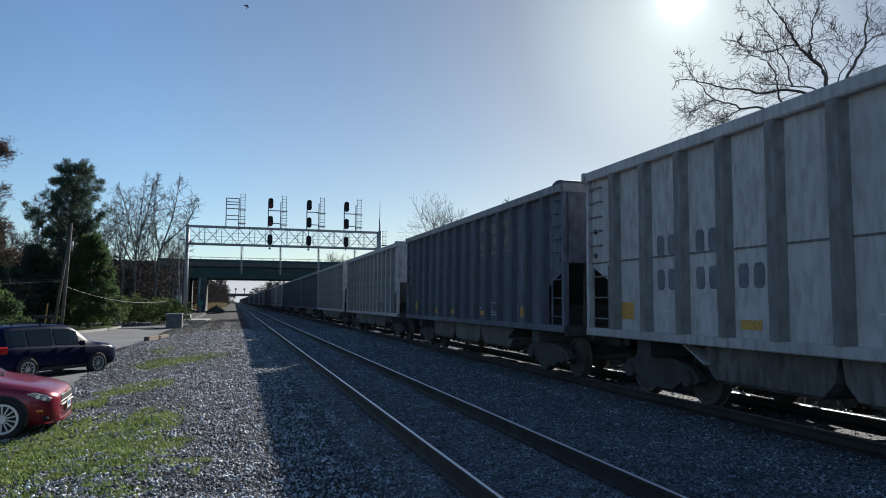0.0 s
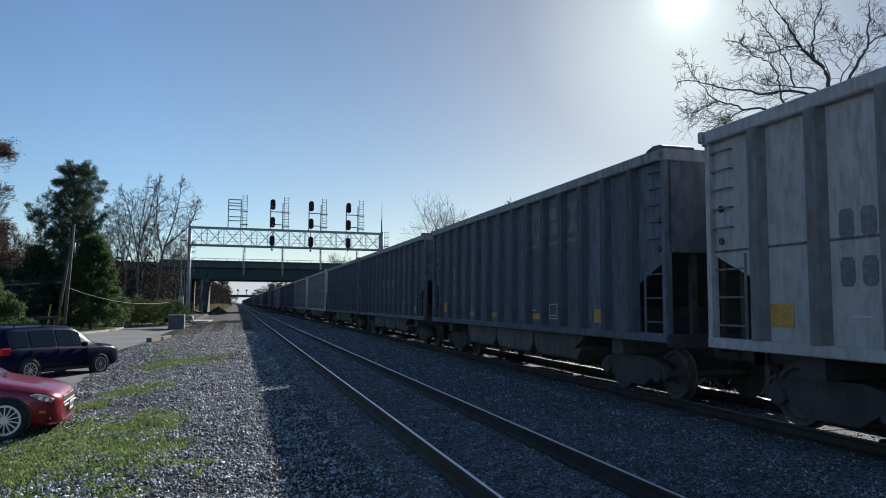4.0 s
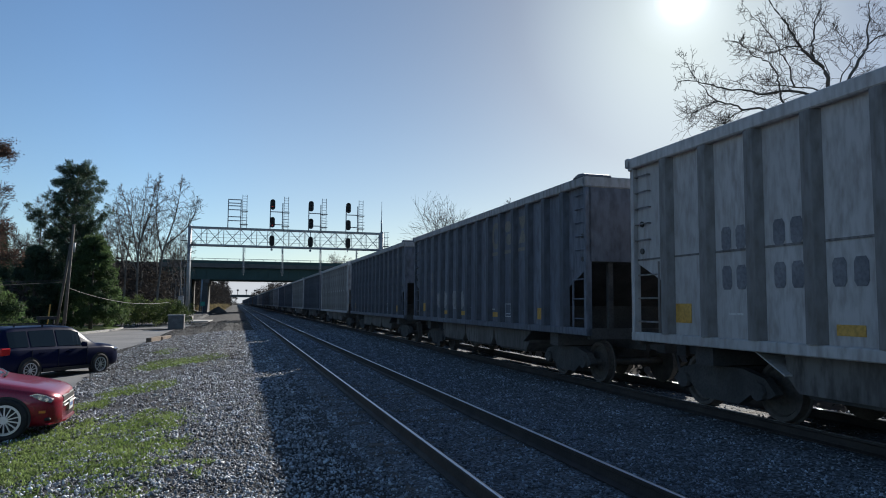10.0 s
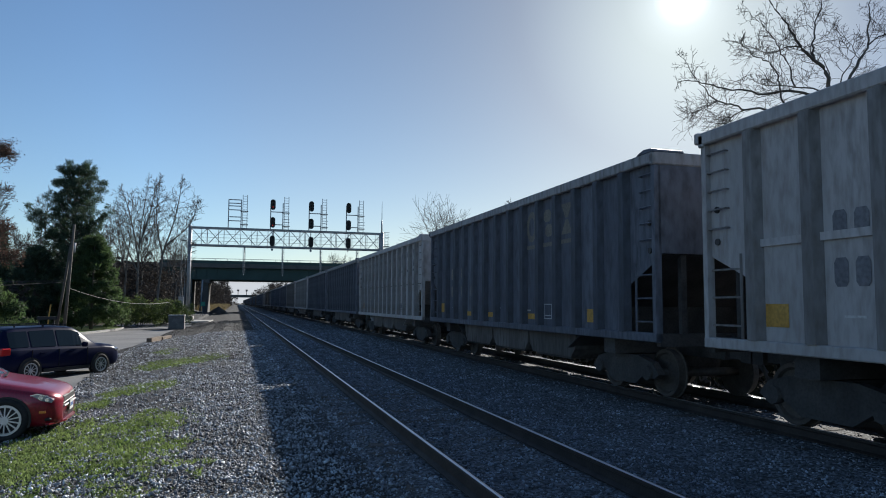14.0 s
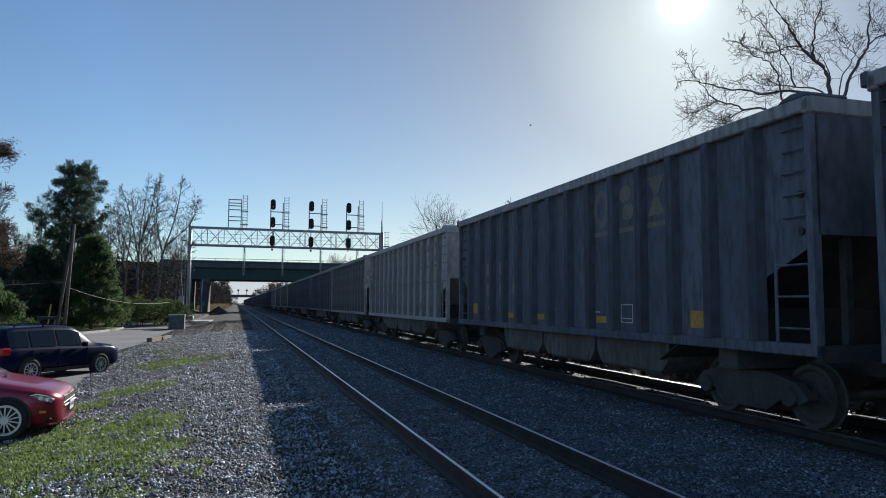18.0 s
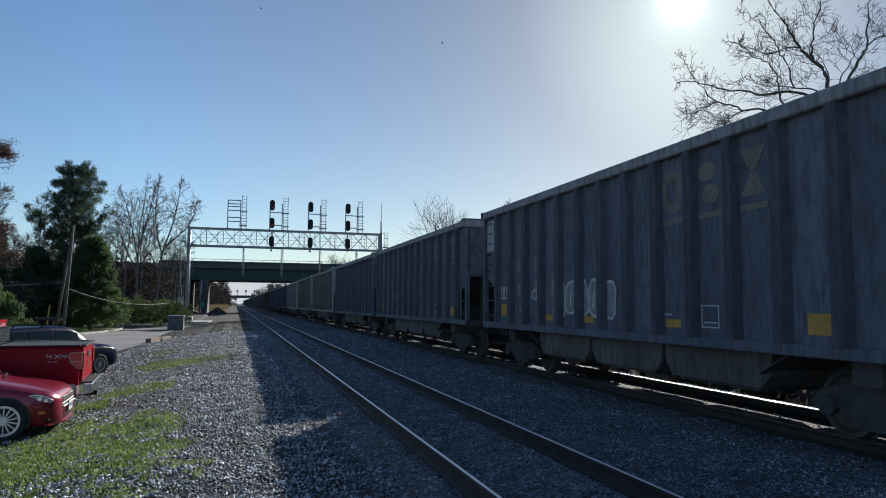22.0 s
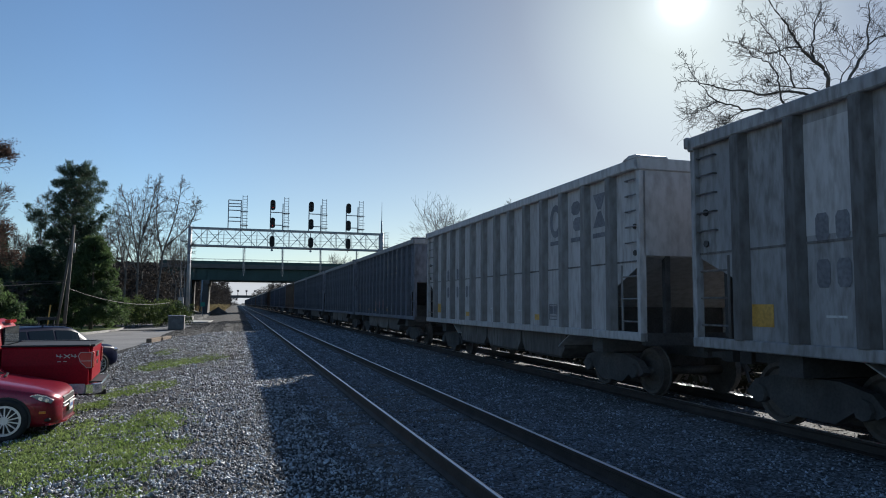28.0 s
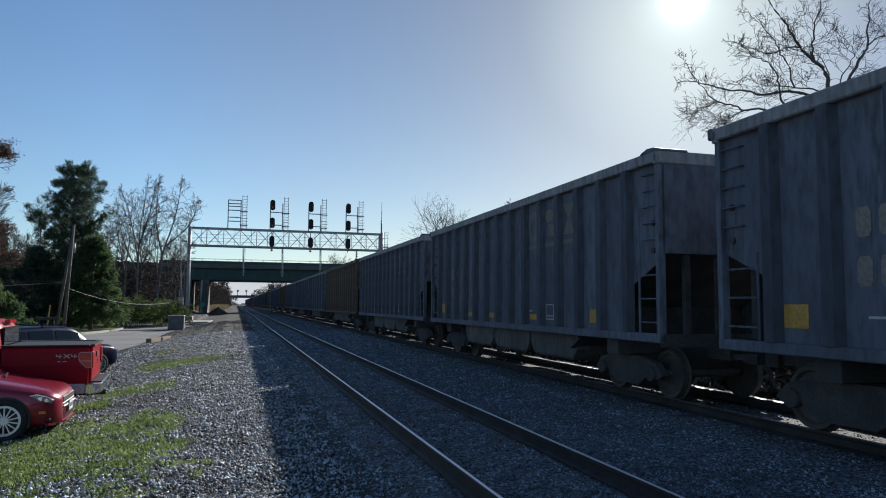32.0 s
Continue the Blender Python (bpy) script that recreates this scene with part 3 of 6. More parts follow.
# how far each car sits from an even spacing
SLACK = (-0.03, -0.32, 0.13, 0.35, 0.1, -0.04, -0.62, -0.28, -0.1, 0.27, 0.59, 0.8, 0.75, 0.69, 0.26, -0.16, -0.1, 0.02, -0.53, -0.25, -0.63, -0.4, -0.15, 0.0, 0.67, 0.09, 0.25)


def train_shift(t):
    """How far the train has rolled towards the camera by t seconds."""
    return SPEED * t - SLOWING * t * t


def car_middle(n):
    return Y_FIRST + PITCH * n - CAR_LEN / 2 + (SLACK[n] if 0 <= n < len(SLACK) else 0.0)


def car_paint(name, c1, c2, dirt):
    m = surf(name, c1, c2, 0.55, 0.58, 0.0, 0.08, 7.0, c3=dirt, spread=0.10, stretch=(1, 1.6, 0.45))
    m.node_tree.nodes["Principled BSDF"].inputs["Specular IOR Level"].default_value = 0.18
    return m


# grey and black paints carry lens veil in their colour: lifted, the black blued
P_light = car_paint("chalky_grey_car_paint", (0.42, 0.405, 0.405), (0.51, 0.492, 0.492), (0.335, 0.31, 0.30))
P_mid = car_paint("faded_grey_car_paint", (0.28, 0.275, 0.285), (0.39, 0.38, 0.385), (0.19, 0.18, 0.175))
P_dark = car_paint("sooty_veil_lifted_car_paint", (0.106, 0.118, 0.150), (0.168, 0.182, 0.22), (0.082, 0.089, 0.106))
P_brown = car_paint("rusty_brown_car_paint", (0.11, 0.075, 0.055), (0.16, 0.11, 0.08), (0.07, 0.05, 0.04))
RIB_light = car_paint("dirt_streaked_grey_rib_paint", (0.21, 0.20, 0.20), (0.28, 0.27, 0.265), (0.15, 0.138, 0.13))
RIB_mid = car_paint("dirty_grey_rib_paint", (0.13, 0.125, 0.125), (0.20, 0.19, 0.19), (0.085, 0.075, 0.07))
RIB_dark = car_paint("sooty_veil_lifted_rib_paint", (0.072, 0.080, 0.103), (0.114, 0.124, 0.151), (0.053, 0.057, 0.067))
# dusty running gear and bays, lifted further for lens veil
P_under = surf("dusty_running_gear", (0.052, 0.05, 0.05), (0.095, 0.09, 0.088), 2.0, 0.8, 0.2, 0.2, 25.0)
P_bay = car_paint("dark_grey_bay_steel", (0.11, 0.103, 0.10), (0.18, 0.17, 0.165), (0.075, 0.068, 0.064))
P_wheel = surf("rusty_wheel_steel", (0.075, 0.066, 0.06), (0.13, 0.115, 0.105), 3.0, 0.65, 0.3, 0.1, 20.0)
P_coal = surf("coal", (0.012, 0.012, 0.013), (0.03, 0.03, 0.032), 2.0, 0.5, 0, 1.0, 14.0)
P_yellow = surf("yellow_panel_paint", (0.52, 0.28, 0.05), (0.62, 0.36, 0.08), 2.0, 0.6, 0, 0.05, 20.0)
P_faded_yellow = surf("faded_yellow_paint", (0.19, 0.172, 0.145), (0.25, 0.225, 0.185), 2.0, 0.7, 0, 0.05, 20.0)
P_white = surf("faded_white_paint", (0.50, 0.50, 0.50), (0.62, 0.62, 0.61), 2.0, 0.7, 0, 0.05, 20.0)
P_scrawl = surf("faded_pale_spray_paint", (0.24, 0.24, 0.25), (0.36, 0.36, 0.37), 3.0, 0.7, 0, 0.05, 14.0)
P_tan = surf("faded_tan_lettering", (0.24, 0.21, 0.18), (0.32, 0.28, 0.24), 2.0, 0.7, 0, 0.05, 20.0)
P_ink = surf("faded_dark_lettering", (0.15, 0.15, 0.17), (0.22, 0.22, 0.24), 2.0, 0.7, 0, 0.05, 20.0)
# red and blue sprays are muted, the lens veil put into their colour
P_red = surf("red_spray_paint", (0.26, 0.10, 0.11), (0.33, 0.14, 0.14), 2.0, 0.6, 0, 0.05, 20.0)
P_blue = surf("blue_spray_paint", (0.10, 0.14, 0.30), (0.14, 0.19, 0.36), 2.0, 0.6, 0, 0.05, 20.0)
P_violet = surf("violet_spray_paint", (0.14, 0.10, 0.26), (0.19, 0.14, 0.32), 2.0, 0.6, 0, 0.05, 20.0)
P_teal = surf("teal_spray_paint", (0.16, 0.36, 0.34), (0.22, 0.42, 0.40), 2.0, 0.6, 0, 0.05, 20.0)

SILL, SHEET_X = 1.12, 1.50
# two builds of car: where the ribs stand, where the open end begins, and how high it is cut there and at the corner
OLDER = ([-6.0, *(-5.05 + 0.918 * i for i in range(12)), 6.0], 6.0, 1.95, 2.40)
NEWER = ([-6.0 + 1.0 * i for i in range(13)], 6.0, 1.93, 2.38)




def wheelset(parent, y):
    bm = B()
    tube(bm, (-1.0, 0, 0), (1.0, 0, 0), 0.08, 8)
    ws = part("wheelset", bm, P_wheel, parent)
    for s in (-1, 1):
        bm = B()
        n = 28
        rings = [[bm.verts.new((s * u, q * math.cos(2 * math.pi * i / n), q * math.sin(2 * math.pi * i / n))) for i in range(n)]
                 for q, u in ((0.078, 0.81), (0.20, 0.78), (0.33, 0.79), (0.36, 0.83), (0.42, 0.83), (0.43, 0.71), (0.46, 0.70), (0.46, 0.68), (0.078, 0.69))]
        for a in range(len(rings)):
            for i in range(n):
                bm.faces.new((rings[a][i], rings[a][(i + 1) % n], rings[(a + 1) % len(rings)][(i + 1) % n], rings[(a + 1) % len(rings)][i]))
        part("wheel", bm, P_wheel, ws)
    ws.matrix_basis = pose(0, y, 0.43)
    return ws


def truck(parent, y):
    bm = B()
    for s in (-1, 1):
        pts = [(-1.15, 0.42), (-0.95, 0.62), (-0.5, 0.72), (0.5, 0.72), (0.95, 0.62), (1.15, 0.42), (1.0, 0.34), (0.72, 0.40), (0.4, 0.20), (-0.4, 0.20), (-0.72, 0.40), (-1.0, 0.34)]
        slab(bm, [(y + u, v) for u, v in pts], s * 1.02, s * 1.16, "x")
        for k in (-0.85, 0.85):
            tube(bm, (s * 1.10, y + k, 0.43), (s * 1.22, y + k, 0.43), 0.13, 8)
        for k in (-0.22, 0, 0.22):
            tube(bm, (s * 1.10, y + k, 0.26), (s * 1.10, y + k, 0.62), 0.085, 6)
    box(bm, -1.1, 1.1, y - 0.22, y + 0.22, 0.45, 0.72)
    return part("truck_frame", bm, P_under, parent)


def hopper(name, paint, label, band=False, full=True, build=NEWER):
    """A ribbed steel coal hopper with its floor at rail height; both sides alike, open triangular ends, sloped bays below."""
    car = thing(name, pose(0, 0, 0), label, "freight car", "coal train cars")
    h = CAR_LEN / 2
    ribs, open_y, cut_in, cut_out = build
    for s in (-1, 1):
        bm = B()
        pts = [(-open_y, SILL), (open_y, SILL), (open_y, cut_in), (h - 0.04, cut_out), (h - 0.04, TOP - 0.1), (-h + 0.04, TOP - 0.1), (-h + 0.04, cut_out), (-open_y, cut_in)]
        slab(bm, pts, s * SHEET_X, s * (SHEET_X - 0.02), "x")
        part("side_sheet", bm, paint, car)
        bm = B()
        x = s * 1.52
        box(bm, min(x, x + s * 0.1), max(x, x + s * 0.1), -h - 0.02, h + 0.02, TOP - 0.19, TOP)
        part("top_chord", bm, P_mid if paint is P_dark else paint, car, bevel=0.02)
        bm = B()
        box(bm, min(s * 1.44, s * 1.60), max(s * 1.44, s * 1.60), -h, h, SILL - 0.10, SILL + 0.05)
        part("side_sill", bm, paint, car, bevel=0.015)
        if band:
            bm = B()
            box(bm, min(s * 1.505, s * 1.54), max(s * 1.505, s * 1.54), -open_y, open_y, 2.42, 2.52)
            part("side_band", bm, paint, car)
        elif full and build is NEWER:
            bm = B()
            box(bm, min(s * 1.502, s * 1.512), max(s * 1.502, s * 1.512), -h + 0.1, h - 0.1, 2.40, 2.43)
            part("weld_seam", bm, RIB_mid, car, "darker seam half-way up the side")
        me = None
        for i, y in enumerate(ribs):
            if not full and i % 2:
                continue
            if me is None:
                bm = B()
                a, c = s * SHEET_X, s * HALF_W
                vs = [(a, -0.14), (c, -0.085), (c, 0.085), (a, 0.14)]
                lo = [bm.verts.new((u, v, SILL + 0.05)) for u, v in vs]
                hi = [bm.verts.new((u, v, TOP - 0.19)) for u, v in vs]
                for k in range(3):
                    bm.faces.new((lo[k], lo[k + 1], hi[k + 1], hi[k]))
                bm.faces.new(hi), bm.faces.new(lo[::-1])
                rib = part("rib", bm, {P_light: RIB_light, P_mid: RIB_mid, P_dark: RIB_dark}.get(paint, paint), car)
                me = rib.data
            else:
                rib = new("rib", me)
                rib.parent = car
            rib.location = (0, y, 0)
        for e in (-1, 1):
            bm = B()
            box(bm, min(s * 1.46, s * 1.58), max(s * 1.46, s * 1.58), min(e * h, e * (h - 0.10)), max(e * h, e * (h - 0.10)), SILL - 0.1, TOP - 0.19)
            part("corner_post", bm, paint, car)
            if full:
                bm = B()
                for z in (1.35, 1.75, 2.15):
                    tube(bm, (s * 1.50, e * (h - 0.08), z), (s * 1.50, e * (h - 0.72), z), 0.016, 5)
                tube(bm, (s * 1.50, e * (h - 0.72), SILL), (s * 1.50, e * (h - 0.72), 2.36), 0.025, 5)
                part("ladder", bm, {P_light: RIB_light, P_mid: RIB_mid}.get(paint, paint), car)
    if full:
        for y, z in ((-6.77, 3.03), (-6.77, 2.56), (6.77, 3.03), (6.77, 2.56)):
            bm = B()
            tube(bm, (-SHEET_X - 0.002, y, z), (-SHEET_X - 0.03, y, z), 0.05, 8)
            part("fixing_plate", bm, P_under, car)
        for e in (-1, 1):
            for k in range(5):
                bm = B()
                z = 2.75 + 0.28 * k
                ya, yb = e * (h - 0.12), e * (h - 0.50)
                tube(bm, (-1.56, ya, z), (-1.56, yb, z), 0.014, 5)
                for yy in (ya, yb):
                    tube(bm, (-1.50, yy, z), (-1.56, yy, z), 0.014, 5)
                part("grab_iron", bm, {P_light: RIB_light, P_mid: RIB_mid}.get(paint, paint), car)
    for e in (-1, 1):
        bm = B()
        box(bm, -1.5, 1.5, min(e * (h - 0.04), e * h), max(e * (h - 0.04), e * h), 2.5, TOP - 0.1)
        part("end_sheet", bm, paint, car)
        bm = B()
        ring = [(-1.62, TOP - 0.22), (1.62, TOP - 0.22), (1.62, TOP - 0.03), (1.58, TOP), (-1.58, TOP), (-1.62, TOP - 0.03)]
        slab(bm, ring, e * (h - 0.10), e * (h + 0.03), "y")
        part("end_cap", bm, P_mid if paint is P_dark else paint, car, bevel=0.02)
        for s in (-1, 1):
            bm = B()
            if e < 0:
                pts = [(h + 0.04, TOP - 0.02), (h + 0.03, TOP + 0.03), (h - 0.06, TOP + 0.06), (h - 0.24, TOP + 0.065), (h - 0.42, TOP + 0.04), (h - 0.52, TOP - 0.02)]
                slab(bm, [(e * u, v) for u, v in pts], s * 1.0, s * 1.625, "x")
            else:
                box(bm, min(s * 1.46, s * 1.635), max(s * 1.46, s * 1.635), h + 0.0, h + 0.10, TOP - 0.16, TOP + 0.015)
            part("corner_gusset", bm, paint, car, bevel=0.02)
        bm = B()
        vs = [bm.verts.new(c) for c in ((-1.48, e * (h - 0.06), 2.5), (1.48, e * (h - 0.06), 2.5), (1.48, e * 3.6, 0.75), (-1.48, e * 3.6, 0.75))]
        bm.faces.new(vs)
        r = bmesh.ops.extrude_face_region(bm, geom=bm.faces[:])
        bmesh.ops.translate(bm, vec=(0, 0, -0.02), verts=[g for g in r["geom"] if isinstance(g, bmesh.types.BMVert)])
        part("slope_sheet", bm, P_under if paint is P_dark else paint, car)
        bm = B()
        box(bm, -0.25, 0.25, min(e * 3.6, e * h), max(e * 3.6, e * h), 0.72, 1.08)
        box(bm, -1.5, 1.5, min(e * (h - 0.12), e * h), max(e * (h - 0.12), e * h), 0.95, 1.16)
        for x in (-1.0, 1.0):
            bar(bm, (x, e * (h - 0.1), 1.1), (x, e * (h - 0.1), 2.5), 0.1, 0.1)
        bar(bm, (-0.4, e * (h - 0.1), 1.1), (-0.4, e * (h - 0.1), 2.5), 0.06, 0.06)
        part("end_frame", bm, P_under, car)
        # unseen cross-wall added to block light and sight through the open end
        bm = B()
        slab(bm, [(-1.44, SILL - 0.1), (1.44, SILL - 0.1), (1.44, 1.85), (-1.44, 1.85)], e * (h - 1.80), e * (h - 1.74), "y")
        box(bm, -1.44, 1.44, e * (h - 1.77) - 0.2, e * (h - 1.77) + 0.2, 0.74, 1.02)
        part("body_bolster", bm, P_under, car)
        bm = B()
        box(bm, -0.16, 0.16, min(e * h, e * (PITCH / 2 - 0.02)), max(e * h, e * (PITCH / 2 - 0.02)), 0.74, 0.98)
        box(bm, -0.24, 0.24, min(e * (PITCH / 2 - 0.28), e * (PITCH / 2 - 0.01)), max(e * (PITCH / 2 - 0.28), e * (PITCH / 2 - 0.01)), 0.70, 1.02)
        if full:
            tube(bm, (0.35, e * (h + 0.05), 0.9), (0.12, e * (PITCH / 2 - 0.05), 0.35), 0.03, 5)
        part("coupler", bm, P_under, car)
        y = e * (h - 1.75)
        if full:
            truck(car, y)
            wheelset(car, y - 0.86), wheelset(car, y + 0.86)
        else:
            truck(car, y)
    # sloped hopper bays between the trucks
    for yc in (-2.5, 0.0, 2.5):
        bm = B()
        prof = [(yc - 1.24, SILL - 0.02), (yc + 1.24, SILL - 0.02), (yc + 1.17, 0.70), (yc + 1.0, 0.52), (yc - 1.0, 0.52), (yc - 1.17, 0.70)]
        slab(bm, prof, -1.36, 1.36, "x")
        part("hopper_bay", bm, P_bay, car)
        if full:
            bm = B()
            box(bm, -1.30, 1.30, yc - 0.9, yc + 0.9, 0.47, 0.53)
            part("bay_door", bm, P_under, car)
    bm = B()
    box(bm, -0.3, 0.3, -5, 5, 0.75, 1.05)
    part("centre_sill", bm, P_under, car)
    # heaped load, just below the rim
    bm = B()
    g = 14 if full else 6
    grid = [[bm.verts.new((-1.47 + 2.94 * i / 4, -h + 0.06 + (CAR_LEN - 0.12) * j / g, TOP - 0.3 + (0.16 * noise.noise((i * 1.3, j * 0.8, 3)) + 0.12) * (0 < i < 4 and 0 < j < g))) for i in range(5)] for j in range(g + 1)]
    for j in range(g):
        for i in range(4):
            bm.faces.new((grid[j][i], grid[j][i + 1], grid[j + 1][i + 1], grid[j + 1][i]))
    part("load", bm, P_coal, car, "heap of black coal")
    return car


def decal(name, car, y0, y1, z0, z1, material, label="", x=-SHEET_X - 0.004):
    bm = B()
    box(bm, x - 0.003, x, y0, y1, z0, z1)
    return part(name, bm, material, car, label)


def blob(bm, x, y, z, w, h, cut=0.3):
    """A flat block with cut corners on the side sheet."""
    a, b = w / 2, h / 2
    ca, cb = a * cut, b * cut
    slab(bm, [(y - a, z - b + cb), (y - a + ca, z - b), (y + a - ca, z - b), (y + a, z - b + cb), (y + a, z + b - cb), (y + a - ca, z + b), (y - a + ca, z + b), (y - a, z + b - cb)], x - 0.003, x, "x")
    return bm


def hoop(bm, outer, inner, x):
    """A flat ring between two outlines on the side sheet."""
    a, b = ([bm.verts.new((x, u, v)) for u, v in line] for line in (outer, inner))
    for i in range(len(a)):
        j = (i + 1) % len(a)
        bm.faces.new((a[i], a[j], b[j], b[i]))
    return bm


def mark_panels(car, ink, newer, low=P_yellow):
    """Plain blocks and bars where a car carries its emblem, its numbers and its data stencils."""
    x = -SHEET_X - 0.004
    for k, u in enumerate((-3.55, -4.55, -5.5) if newer else (-1.78, -2.70, -3.63)):
        turn = np.linspace(0, 2 * math.pi, 16, endpoint=False)
        if k == 0:
            part("emblem_shape", hoop(B(), [(u + 0.29 * math.cos(a), 3.48 + 0.37 * math.sin(a)) for a in turn], [(u + 0.16 * math.cos(a), 3.48 + 0.22 * math.sin(a)) for a in turn], x - 0.002), ink, car, "faded painted emblem shape")
        elif k == 1:
            for q in (-1, 1):
                part("emblem_shape", blob(B(), x, u + 0.04 * q, 3.48 + 0.17 * q, 0.38, 0.28, 0.5), ink, car, "faded painted emblem shape")
        else:
            for q in (-1, 1):
                part("emblem_shape", slab(B(), [(u - 0.25, 3.48 + q * 0.33), (u + 0.25, 3.48 + q * 0.33), (u + 0.06, 3.48 + q * 0.02), (u - 0.06, 3.48 + q * 0.02)], x - 0.003, x, "x"), ink, car, "faded painted emblem shape")
        decal("emblem_bar", car, u - 0.27, u + 0.27, 2.95, 3.04, ink)
    for u, z in ((4.47, 2.59), (3.45, 2.59), (4.47, 2.03), (3.45, 2.03), (2.52, 2.03)):
        for w in (-0.15, 0.15):
            part("number_bar", blob(B(), x, u + w, z, 0.20, 0.34, 0.35), P_ink if ink is P_ink else P_tan, car)
    decal("yellow_plate", car, 5.45, 5.85, 1.36, 1.66, low, "yellow reflective plate")
    if ink is not P_ink:
        e = -5.40 if newer else -4.71
        decal("yellow_plate", car, e - 0.21, e + 0.21, 1.29, 1.55, low, "yellow reflective plate")
    for u in (2.54, -2.60) if newer else (2.90, 1.07, -1.74):
        decal("yellow_stripe", car, u - 0.20, u + 0.20, 1.29, 1.42, low, "thin yellow reflective strip")
    bx, pale = -3.40 if newer else -2.66, P_ink if ink is P_ink else P_white
    for a in ((-0.2, 0.2, 1.63, 1.65), (-0.2, 0.2, 1.31, 1.33), (-0.2, -0.18, 1.33, 1.63), (0.18, 0.2, 1.33, 1.63), (-0.15, 0.15, 1.38, 1.40)):
        decal("data_frame", car, bx + a[0], bx + a[1], a[2], a[3], pale)
    if pale is P_ink:
        for u in (-0.09, 0.09):
            decal("data_block", car, bx + u - 0.07, bx + u + 0.07, 1.44, 1.61, P_ink)
    for u, z in ((-1.55, 1.48), (0.45, 1.52), (4.45, 1.50)):
        decal("stencil_bar", car, u - 0.15, u + 0.15, z, z + 0.03, P_white)


def spray(car, name, y0, y1, z0, z1, fill, edge, seed, step=0.55):
    """A sprayed mural of swollen, leaning blocks, each a lumpy filled shape with a thick outline and a few inner strokes."""
    rng = random.Random(seed)
    n = max(1, round((y1 - y0) / step))
    for k in range(n):
        cy, cz = y0 + (k + 0.5) * (y1 - y0) / n, (z0 + z1) / 2 + rng.uniform(-0.05, 0.05) * (z1 - z0)
        hw, hh, lean = 0.56 * (y1 - y0) / n, (z1 - z0) / 2 * rng.uniform(0.85, 1.0), rng.uniform(-0.25, 0.25)
        pts = []
        for q in range(12):
            a = 2 * math.pi * q / 12
            m = max(abs(math.cos(a)), abs(math.sin(a))) ** -0.75 * rng.uniform(0.80, 1.04)
            pts.append((cy + hw * m * math.cos(a) + lean * hh * math.sin(a) * 0.4, min(z1, max(SILL + 0.06, cz + hh * m * math.sin(a)))))
        x = -SHEET_X - 0.006 - 0.0016 * (k % 2)
        fig = part(name, slab(B(), pts, x - 0.001, x, "x"), fill[k % len(fill)], car, "sprayed swollen block")
        part("outline", hoop(B(), pts, [(cy + (a - cy) * (1 - 0.055 / hw), cz + (b - cz) * (1 - 0.055 / hh)) for a, b in pts], x - 0.004), edge[k % len(edge)], fig, "sprayed outline")
        u, w = rng.uniform(-0.4, 0.4) * hw, rng.uniform(0.3, 0.6) * hh
        part("stroke", bar(B(), (x - 0.004, cy + u, cz - w), (x - 0.004, cy + u + rng.uniform(-0.4, 0.4) * hw, cz + w), 0.002, 0.06), edge[k % len(edge)], fig, "sprayed stroke")


def patch(car, y0, y1, z0, z1, material, label):
    """A repainted panel between two ribs."""
    decal("repainted_panel", car, y0, y1, z0, z1, material, label, x=-SHEET_X - 0.002)


# L light, B light with a belt, M mid grey, D and N blue-black of the two builds, R brown
ORDER = "LDLLDNDLLDNBDLDDLMDNDMMLDDD" + "DRDDDRDDMDDDRDDDDMDDDRDDDDDMDDDRDDD"
CARS = []


def build_train():
    kinds = {
        "L": ("hopper_car", P_light, "chalky grey ribbed coal hopper car streaked with dirt", False),
        "B": ("hopper_car", P_light, "chalky grey ribbed coal hopper car with a belt rail", True),
        "M": ("hopper_car", P_mid, "faded grey ribbed coal hopper car", False),
        "D": ("hopper_car", P_dark, "sooty black coal hopper car, lightened and blued for lens veil, with close ribs", False),
        "N": ("hopper_car", P_dark, "sooty black coal hopper car, lightened and blued for lens veil, with wide-spaced ribs", False),
        "R": ("hopper_car", P_brown, "rusty brown ribbed coal hopper car", False)}
    made, simple = {}, {}
    for n in range(-2, len(ORDER)):
        k = "D" if n < 0 else ORDER[n]
        near = 0 <= n <= 28
        store = made if near else simple
        at = pose(TRACK_2, car_middle(n), RAIL_TOP)
        if k not in store:
            nm, paint, label, band = kinds[k]
            build = OLDER if k in "DR" else NEWER
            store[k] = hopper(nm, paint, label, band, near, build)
            if near:
                mark_panels(store[k], P_ink if k in "LBM" else P_faded_yellow, build is NEWER)
            store[k].matrix_basis = at
            car = store[k]
        else:
            car = copy_thing(store[k], at)
        CARS.append((n, car))
    return dict(CARS)


by_number = build_train()
# scrawls and repainted panels that set single cars apart
M_pair = ([P_scrawl, P_mid], [P_white])
spray(by_number[8], "graffiti", -2.3, 2.0, 1.22, 2.05, [P_teal, P_light], [P_teal, P_ink], 1)
spray(by_number[5], "graffiti", -1.5, 1.0, 2.3, 2.7, [P_mid], [P_scrawl], 2)
spray(by_number[9], "graffiti", 1.0, 4.5, 1.45, 2.1, [P_mid], [P_scrawl], 3)
spray(by_number[14], "graffiti", -0.5, 2.0, 1.3, 2.2, [P_blue, P_ink], [P_scrawl], 8)
spray(by_number[16], "graffiti", 1.1, 1.9, 1.25, 2.2, [P_ink], [RIB_mid], 14)
spray(by_number[18], "graffiti", 0.0, 2.6, 1.27, 2.2, *M_pair, 4)
spray(by_number[18], "graffiti", 3.32, 3.83, 1.72, 2.02, [P_scrawl], [P_white], 10)
